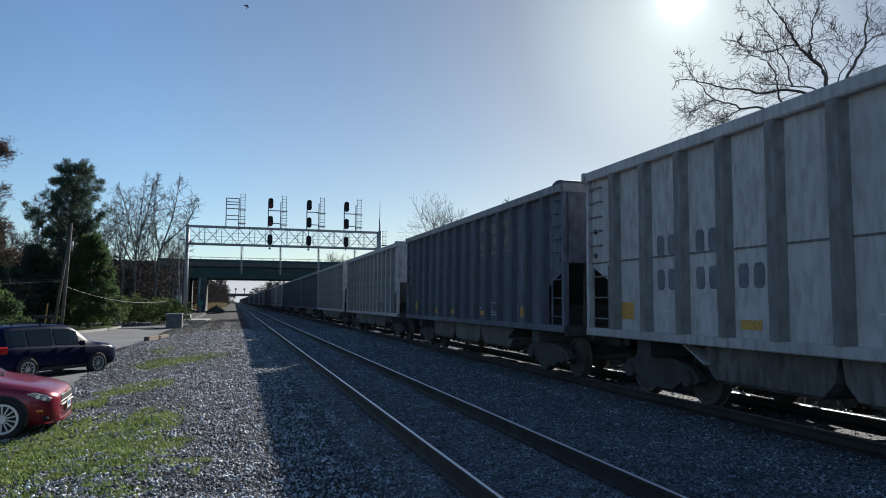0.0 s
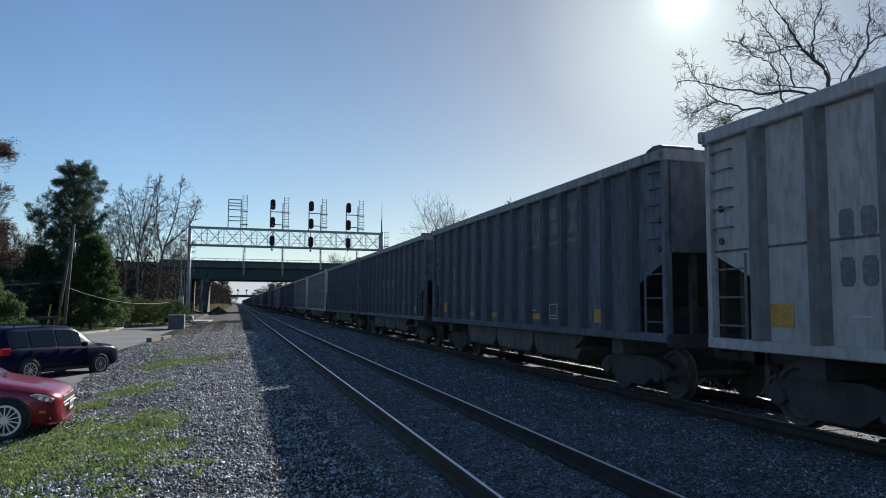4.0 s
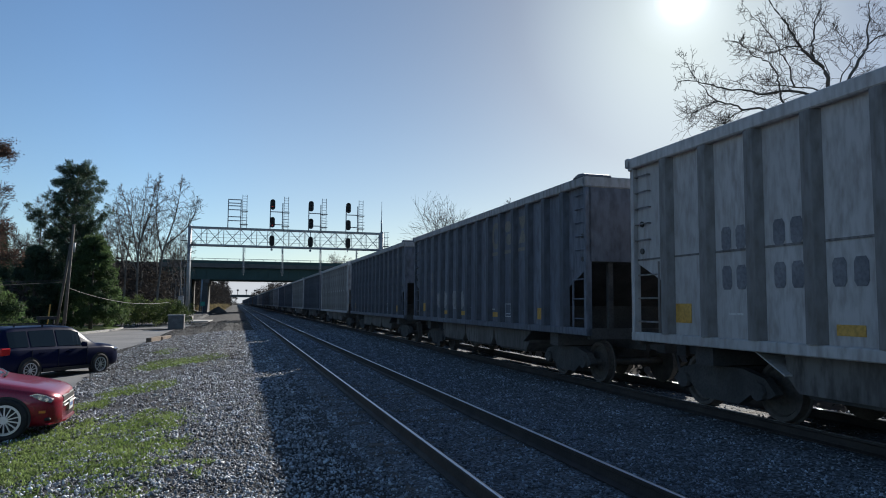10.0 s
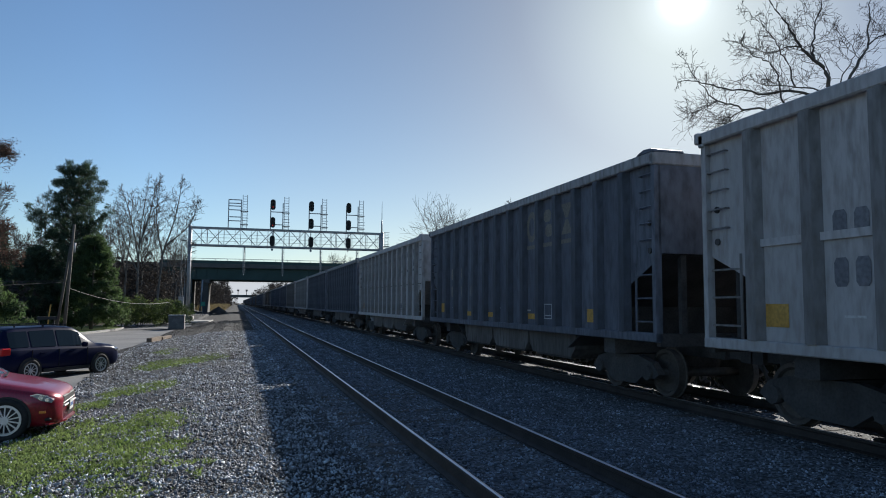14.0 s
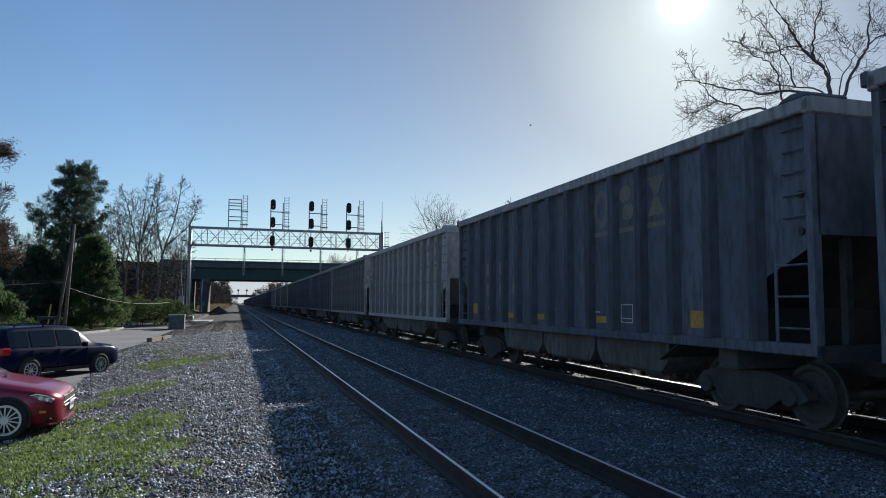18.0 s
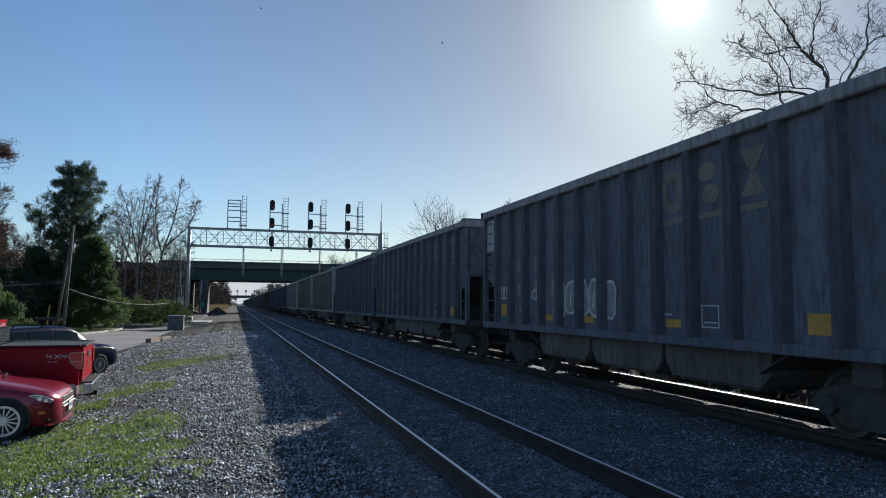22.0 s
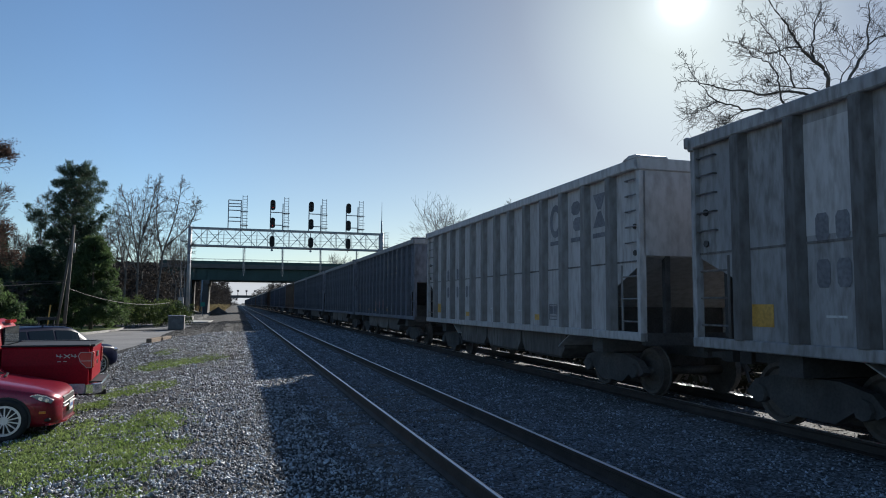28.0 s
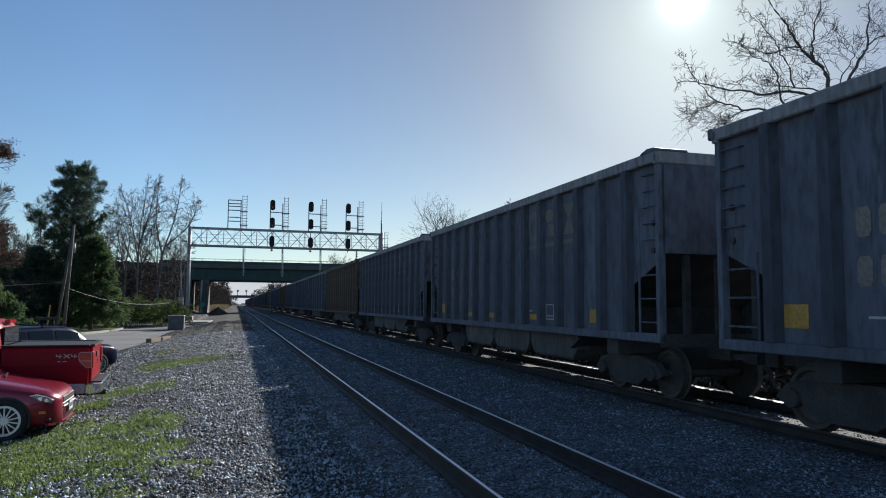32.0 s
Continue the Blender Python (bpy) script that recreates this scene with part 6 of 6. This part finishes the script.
def build_sedan():
    c = thing("sedan_car", pose(-4.80, 13.53, -0.41, 0, 0, -87.5), "cherry red sedan parked nose towards the tracks", "car", "parked vehicles")
    sh = Shell([(-2.44, 0.70, 0.42, 0.82, 0.90, 0.66), (-2.3, 0.82, 0.30, 0.93, 1.02, 0.72), (-1.75, 0.90, 0.24, 0.97, 1.06, 0.70), (-0.95, 0.92, 0.20, 0.96, 1.42, 0.56), (-0.2, 0.92, 0.19, 0.95, 1.47, 0.56), (0.25, 0.92, 0.19, 0.93, 1.42, 0.56),
                (1.02, 0.915, 0.19, 0.86, 0.94, 0.72), (1.35, 0.915, 0.19, 0.815, 0.88, 0.74), (1.66, 0.90, 0.19, 0.76, 0.82, 0.72), (1.87, 0.855, 0.20, 0.715, 0.765, 0.70), (1.97, 0.78, 0.21, 0.675, 0.715, 0.62), (2.03, 0.68, 0.22, 0.63, 0.665, 0.56), (2.06, 0.58, 0.24, 0.58, 0.61, 0.48)])
    part("body", sh.mesh(np.concatenate([np.linspace(-2.44, -1.75, 8), np.linspace(-1.6, 1.0, 18), np.linspace(1.1, 2.06, 18)])), M_cherry, c)
    for s in (-1, 1):
        for a, b in ((-1.25, -0.42), (-0.36, 0.55)):
            part("window", sh.glass_side(a, b, s), M_glass, c, "dark side window")
        for y in (1.31, -1.385):
            arch(c, 0.91, y, 0.335, 0.368, s)
            wheel(c, s * 0.845, y, 0.335, 0.235, 14, s)
        bm = B()
        slab(bm, [(1.62, 0.705), (1.80, 0.615), (1.95, 0.575), (1.975, 0.625), (1.86, 0.695), (1.74, 0.728)], s * 0.56, s * 0.885, "x")
        lamp = part("headlight", bm, M_lamp_clear, c, "clear swept-back headlight", bevel=0.01)
        for y, z, r in ((1.79, 0.66, 0.034), (1.885, 0.63, 0.030)):
            bm = B()
            disc(bm, (y, z), 0.0, r, s * 0.87, s * 0.892, 14)
            part("lens", bm, M_lens, lamp, "bright round reflector")
        bm = B()
        bar(bm, (s * 0.885, 1.64, 0.703), (s * 0.885, 1.74, 0.724), 0.01, 0.016)
        bar(bm, (s * 0.885, 1.74, 0.724), (s * 0.885, 1.86, 0.692), 0.01, 0.016)
        part("lamp_bezel", bm, M_lens, lamp)
        bm = B()
        box(bm, min(s * 0.86, s * 0.902), max(s * 0.86, s * 0.902), 1.78, 1.87, 0.42, 0.455)
        part("marker_lamp", bm, M_amber, c, "amber side marker")
        bm = B()
        box(bm, min(s * 0.92, s * 1.1), max(s * 0.92, s * 1.1), 0.55, 0.70, 0.90, 1.04)
        part("mirror", bm, M_cherry, c, bevel=0.04)
        bm = B()
        box(bm, min(s * 0.70, s * 0.845), max(s * 0.70, s * 0.845), 1.84, 1.94, 0.28, 0.34)
        part("fog_lamp_recess", bm, M_black, c, bevel=0.02)
        bm = B()
        box(bm, min(s * 0.6, s * 0.84), max(s * 0.6, s * 0.84), -2.44, -2.2, 0.68, 0.84)
        part("tail_light", bm, M_lamp_red, c, bevel=0.02)
    part("windscreen", sh.glass_top(0.30, 1.0), M_glass, c)
    part("rear_window", sh.glass_top(-1.65, -1.0), M_glass, c)
    bm = B()
    box(bm, -0.50, 0.50, 2.00, 2.065, 0.46, 0.645)
    grille = part("grille", bm, M_black, c, "dark grille behind bright bars", bevel=0.02)
    for q in range(4):
        bm = B()
        box(bm, -0.52, 0.52, 2.03 - 0.022 * q, 2.092 - 0.022 * q, 0.466 + 0.05 * q, 0.490 + 0.05 * q)
        part("grille_bar", bm, M_grille, grille, "bright chrome grille bar", bevel=0.008)
    bm = B()
    box(bm, -0.50, 0.50, 2.0, 2.06, 0.26, 0.40)
    part("lower_grille", bm, M_black, c)
    bm = B()
    for u, v in ((-0.82, -0.4), (-0.4, 0.4), (0.4, 0.82)):
        bar(bm, (u, 2.07 - 0.18 * (abs(u) > 0.6), 0.235), (v, 2.07 - 0.18 * (abs(v) > 0.6), 0.235), 0.06, 0.03)
    part("bumper_lip", bm, M_cherry, c)
    bm = B()
    box(bm, -0.16, 0.16, 2.095, 2.105, 0.37, 0.53)
    pl = part("number_plate", bm, M_plate, c)
    bm = B()
    box(bm, -0.12, 0.12, 2.105, 2.108, 0.42, 0.48)
    part("plate_bar", bm, M_plate_ink, pl)
    for s in (-0.25, 0.25):
        bm = B()
        bar(bm, (s, 1.06, 0.985), (s + 0.42, 1.12, 0.955), 0.03, 0.012)
        part("wiper", bm, M_black, c)


def build_pickup():
    c = thing("pickup_truck", pose(-14, 15.5, -0.48, 0, 0, -266), "bright red pick-up truck with silver lower panels backing in", "pick-up truck", "parked vehicles")
    cab = Shell([(-1.37, 0.99, 0.72, 1.28, 1.30, 0.74), (-1.31, 0.995, 0.66, 1.30, 1.86, 0.72), (-1.15, 1.0, 0.64, 1.30, 1.93, 0.71), (0.9, 1.0, 0.62, 1.28, 1.95, 0.71), (1.15, 1.0, 0.62, 1.27, 1.88, 0.70), (1.85, 1.0, 0.62, 1.24, 1.32, 0.80), (2.1, 1.0, 0.62, 1.22, 1.28, 0.84), (2.75, 0.97, 0.64, 1.16, 1.22, 0.80), (2.95, 0.90, 0.70, 1.08, 1.12, 0.74)])
    part("cab", cab.mesh(np.concatenate([np.concatenate([np.linspace(-1.37, -1.15, 5), np.linspace(-1.0, 1.1, 12)]), np.linspace(1.2, 2.95, 16)])), M_red, c)
    bm = B()
    # the bed: two sides, a front wall, a floor and rounded outer corners
    for s in (-1, 1):
        sec = [(0.99, 0.72), (1.0, 0.78), (1.005, 1.10), (0.985, 1.40), (0.96, 1.44), (0.86, 1.44), (0.84, 1.38), (0.84, 0.90), (0.90, 0.72)]
        slab(bm, [(s * u, v) for u, v in sec], -2.85, -1.41, "y")
    box(bm, -0.84, 0.84, -2.78, -1.41, 0.86, 0.92)
    box(bm, -0.84, 0.84, -1.47, -1.41, 0.92, 1.40)
    part("bed", bm, M_red, c)
    for s in (-1, 1):
        bm = B()
        box(bm, min(s * 0.82, s * 1.0), max(s * 0.82, s * 1.0), -2.86, -1.39, 1.44, 1.475)
        part("bed_rail_cap", bm, M_black, c, "black plastic bed rail cap", bevel=0.01)
        bm = B()
        slab(bm, [(-2.80, 0.56), (-2.0, 0.56), (-2.0, 0.76), (-2.80, 0.74)], s * 0.96, s * 1.006, "x")
        part("lower_panel", bm, M_silver, c, "silver two-tone lower panel")
        bm = B()
        slab(bm, [(-1.24, 0.54), (1.5, 0.54), (1.5, 0.70), (-1.24, 0.74)], s * 0.96, s * 1.004, "x")
        part("lower_panel", bm, M_silver, c, "silver two-tone lower panel")
        bm = B()
        slab(bm, [(-2.905, 1.03), (-2.905, 1.34), (-2.70, 1.34), (-2.66, 1.27), (-2.70, 1.15), (-2.82, 1.03)], s * 0.90, s * 1.012, "x")
        part("tail_light", bm, M_lamp_red, c, "large red tail light", bevel=0.012)
        rim = [(-2.90, 1.04), (-2.90, 1.33), (-2.705, 1.33), (-2.67, 1.27), (-2.705, 1.155), (-2.82, 1.04)]
        bm = B()
        for a, b in zip(rim, rim[1:] + rim[:1]):
            bar(bm, (s * 1.013, *a), (s * 1.013, *b), 0.006, 0.009)
        bar(bm, (s * 1.013, -2.90, 1.17), (s * 1.013, -2.71, 1.17), 0.006, 0.009)
        part("lamp_trim", bm, M_silver, c, "pale outline round the tail light")
        # the off-road badge: four characters drawn as bars on the bed side
        y = -2.30
        for k, ch in enumerate("4X4"):
            bm = B()
            a = y - k * 0.125
            if ch == "4":
                for p, q in (((a, 1.30), (a - 0.02, 1.262)), ((a + 0.0, 1.262), (a - 0.10, 1.262)), ((a - 0.065, 1.30), (a - 0.065, 1.228))):
                    bar(bm, (s * 1.006, *p), (s * 1.006, *q), 0.006, 0.016)
            else:
                for p, q in (((a, 1.30), (a - 0.105, 1.228)), ((a - 0.105, 1.30), (a, 1.228))):
                    bar(bm, (s * 1.006, *p), (s * 1.006, *q), 0.006, 0.016)
            part("badge_character", bm, M_silver, c, "silver badge character on the bed side")
        for a in (-2.32, -2.42):
            bm = B()
            bar(bm, (s * 1.006, a, 1.165), (s * 1.006, a - 0.06, 1.165), 0.006, 0.014)
            part("badge_bar", bm, M_silver, c)
        for a, b in ((-1.10, 0.0), (0.08, 1.25)):
            part("window", cab.glass_side(a, b, s), M_glass, c, "dark cab window")
        bm = B()
        box(bm, min(s * 1.0, s * 1.25), max(s * 1.0, s * 1.25), 1.2, 1.38, 1.25, 1.5)
        part("mirror", bm, M_black, c, bevel=0.03)
        for y in (-1.72, 1.95):
            arch(c, 1.0, y, 0.40, 0.47, s)
            wheel(c, s * 0.90, y, 0.40, 0.24, 6, s)
        bm = B()
        box(bm, min(s * 0.7, s * 0.95), max(s * 0.7, s * 0.95), 2.7, 2.97, 0.95, 1.15)
        part("headlight", bm, M_lamp_clear, c, bevel=0.02)
    part("windscreen", cab.glass_top(1.18, 1.82), M_glass, c)
    bm = B()
    box(bm, -0.83, 0.83, -2.83, -1.42, 1.435, 1.46)
    part("bed_cover", bm, M_black, c, "flat black cover over the bed", bevel=0.008)
    for s in (-1, 1):
        bm = B()
        box(bm, min(s * 0.76, s * 0.99), max(s * 0.76, s * 0.99), -2.925, -2.902, 1.03, 1.34)
        part("tail_light", bm, M_lamp_red, c, "red tail light wrapped round the corner", bevel=0.01)
    bm = B()
    box(bm, -0.66, 0.66, -1.385, -1.355, 1.36, 1.80)
    part("rear_window", bm, M_glass, c)
    bm = B()
    box(bm, -0.30, 0.30, -1.39, -1.31, 1.87, 1.93)
    part("brake_lamp", bm, M_lamp_red, c)
    bm = B()
    box(bm, -0.89, 0.89, -2.90, -2.83, 0.78, 1.44)
    gate = part("tailgate", bm, M_red, c, "red tailgate", bevel=0.012)
    bm = B()
    box(bm, -0.13, 0.13, -2.92, -2.90, 1.20, 1.30)
    part("latch", bm, M_black, gate)
    bm = B()
    box(bm, -0.09, 0.09, -2.915, -2.90, 1.05, 1.13)
    part("badge_plate", bm, M_chrome, gate)
    bm = B()
    box(bm, -0.89, 0.89, -2.94, -2.82, 1.44, 1.475)
    part("gate_cap", bm, M_black, gate)
    bm = B()
    slab(bm, [(-0.99, -2.80), (-0.98, -2.96), (-0.80, -3.08), (0.80, -3.08), (0.98, -2.96), (0.99, -2.80)], 0.54, 0.74, "z")
    bumper = part("rear_bumper", bm, M_chrome, c, "chrome step bumper", bevel=0.02)
    bm = B()
    box(bm, -0.7, 0.7, -3.07, -2.82, 0.74, 0.755)
    part("step_pad", bm, M_black, bumper)
    bm = B()
    box(bm, -0.06, 0.06, -3.1, -2.6, 0.42, 0.52)
    part("tow_hitch", bm, M_black, c)
    bm = B()
    box(bm, -0.45, 0.45, -2.6, 2.6, 0.45, 0.68)
    part("chassis", bm, M_black, c)
    bm = B()
    box(bm, -0.8, 0.8, 2.9, 3.02, 0.62, 0.86)
    part("front_bumper", bm, M_chrome, c, bevel=0.02)
    return c




def build_van():
    """A long dark wagon that crosses the road bridge once."""
    c = thing("passing_van", pose(-80, 154.5, 9.76, 0, 0, -90), "long dark passenger van crossing the road bridge", "van")
    sh = Shell([(-3.25, 0.9, 0.55, 1.3, 1.4, 0.85), (-3.15, 1.02, 0.45, 1.45, 2.45, 0.85), (-2.8, 1.05, 0.4, 1.45, 2.55, 0.86), (0.9, 1.05, 0.4, 1.42, 2.55, 0.86), (1.9, 1.04, 0.4, 1.36, 1.5, 0.9), (2.9, 1.0, 0.4, 1.2, 1.3, 0.85), (3.25, 0.85, 0.5, 0.9, 0.95, 0.7)])
    part("body", sh.mesh(np.linspace(-3.25, 3.25, 40)), M_black, c)
    for s in (-1, 1):
        for a, b in ((-2.9, -1.6), (-1.5, -0.2), (-0.1, 1.1)):
            part("window", sh.glass_side(a, b, s), M_glass, c)
        for y in (-2.0, 2.05):
            wheel(c, s * 0.95, y, 0.42, 0.24, 6, s)
    part("windscreen", sh.glass_top(0.95, 1.85), M_glass, c)
    return c


build_suv()
build_sedan()
VAN = build_van()
PICKUP = build_pickup()


def build_bird(name):
    """A small dark bird, wings half spread."""
    b = thing(name, pose(0, 0, 0), "small dark bird flying across the sky", "bird", "birds")
    bm = B()
    rings = []
    for y, r in ((-0.16, 0.012), (-0.08, 0.035), (0.02, 0.045), (0.09, 0.03), (0.13, 0.022), (0.16, 0.004)):
        rings.append([bm.verts.new((r * math.cos(a), y, r * math.sin(a))) for a in np.linspace(0, 2 * math.pi, 7)[:-1]])
    for p, q in zip(rings, rings[1:]):
        for i in range(6):
            bm.faces.new((p[i], p[(i + 1) % 6], q[(i + 1) % 6], q[i]))
    part("body", bm, M_black, b)
    for s in (-1, 1):
        bm = B()
        slab(bm, [(s * 0.03, -0.05), (s * 0.16, -0.06), (s * 0.34, -0.10), (s * 0.18, 0.05), (s * 0.03, 0.07)], 0.01, 0.02, "z")
        for v in bm.verts:
            v.co.z += abs(v.co.x) * 0.25
        part("wing", bm, M_black, b)
    bm = B()
    slab(bm, [(-0.015, -0.14), (0.015, -0.14), (0.04, -0.25), (-0.04, -0.25)], -0.004, 0.004, "z")
    part("tail", bm, M_black, b)
    return b


BIRDS = [build_bird("bird") for _ in range(3)]


def motions():
    """All that moves: the train and its wheels, the pick-up truck and the birds."""
    stops = [i * 2.0 for i in range(17)]
    for n, car in CARS:
        y = car_middle(n)
        walk(car, [(t, pose(TRACK_2, y - train_shift(t), RAIL_TOP)) for t in stops])
    # every wheelset of the train turns alike: four are keyed, the rest share their turning
    first = [o for o in by_number[0].children if o.name.startswith("wheelset")]
    for w in first:
        y = w.location.y
        walk(w, [(k / FPS, pose(0, y, 0.43, math.degrees(train_shift(k / FPS) / 0.43) % 360.0)) for k in range(32 * FPS + 1)])
    for n, car in CARS:
        mates = [o for o in car.children if o.name.startswith("wheelset")]
        if n == 0 or not mates:
            continue
        for w in mates:
            src = min(first, key=lambda q: abs(q.location.y - w.location.y))
            w.rotation_mode = "QUATERNION"
            keys = w.animation_data_create()
            keys.action = src.animation_data.action
            keys.action_slot = src.animation_data.action_slot
    # the pick-up backs in from the road, straightens and stops: seconds, metres still to go, turn still to come
    way = [(0.0, 9.5, 24), (13.0, 9.5, 24), (14.0, 9.0, 24), (15.0, 7.2, 22), (16.0, 5.2, 19), (17.0, 3.45, 14), (18.0, 2.12, 9.5), (18.4, 1.80, 8), (18.8, 1.53, 6), (19.2, 1.28, 2.5), (19.6, 1.06, 1), (20.0, 0.83, 0.8), (20.4, 0.62, 0.4),
           (20.8, 0.43, 0), (21.2, 0.29, 0), (21.6, 0.21, 0), (22.0, 0.15, 0), (22.4, 0.085, 0), (22.8, 0.02, 0), (23.2, 0.0, 0), (32.0, 0.0, 0)]
    rear = radians(86.0)
    goal = Vector((-5.58, 15.50, -0.48))
    rows = []
    for t, s, turn in way:
        p = goal - Vector((math.sin(rear), math.cos(rear), 0)) * s
        rows.append((t, pose(p.x, p.y + 0.02 * turn, p.z, 0, 0, -265.2 - turn)))
    walk(PICKUP, rows)
    for w in [o for o in PICKUP.children if o.name.startswith("wheel") and not o.name.startswith("wheel_arch")]:
        at = w.location.copy()
        turns, last = [], None
        for (ta, sa, _), (tb, sb, _) in zip(way, way[1:]):
            k = max(1, math.ceil(abs(sa - sb) / 0.5))
            turns += [(ta + (tb - ta) * i / k, sa + (sb - sa) * i / k) for i in range(k)]
        turns.append((32.0, 0.0))
        walk(w, [(t, pose(at.x, at.y, at.z, math.degrees((s - 9.5) / 0.40 * -1.0) * -1.0)) for t, s in turns])
    speed, mid = 29.0, 8.1
    walk(VAN, [(t, pose(mid + speed * (t - 3.0), 154.5, 9.76, 0, 0, -90)) for t in (0.0, 2.0, 3.0, 4.0, 5.0)] + [(t, pose(mid + speed * 2.0 + 4.0 * (t - 5.0) / 27.0, 154.5, 9.76, 0, 0, -90)) for t in (5.6, 10.0, 32.0)])
    paths = [[(0.0, (0.34, 60.6, 27.1)), (0.3, (0.55, 60.4, 27.8)), (2.0, (2.0, 59.0, 34.0)), (32.0, (30.0, 20.0, 95.0))],
             [(0.0, (130.0, 60.0, 40.0)), (16.0, (53.0, 77.0, 24.0)), (18.2, (33.9, 82.2, 25.15)), (19.4, (23.5, 84.95, 29.15)), (22.0, (2.0, 91.0, 40.0)), (32.0, (-80.0, 112.0, 70.0))],
             [(0.0, (190.0, 50.0, 60.0)), (20.0, (55.0, 77.0, 37.0)), (22.8, (12.4, 87.7, 35.4)), (23.2, (6.4, 89.4, 36.1)), (25.0, (-20.0, 97.0, 40.0)), (32.0, (-120.0, 125.0, 55.0))]]
    for b, rows in zip(BIRDS, paths):
        out = []
        for i, (t, p) in enumerate(rows):
            a, c = Vector(rows[max(0, i - 1)][1]), Vector(rows[min(len(rows) - 1, i + 1)][1])
            out.append((t, Matrix.Translation(p) @ (c - a).to_track_quat("Y", "Z").to_matrix().to_4x4()))
        walk(b, out)


build_tracks()
build_gravel()
build_grass()
motions()
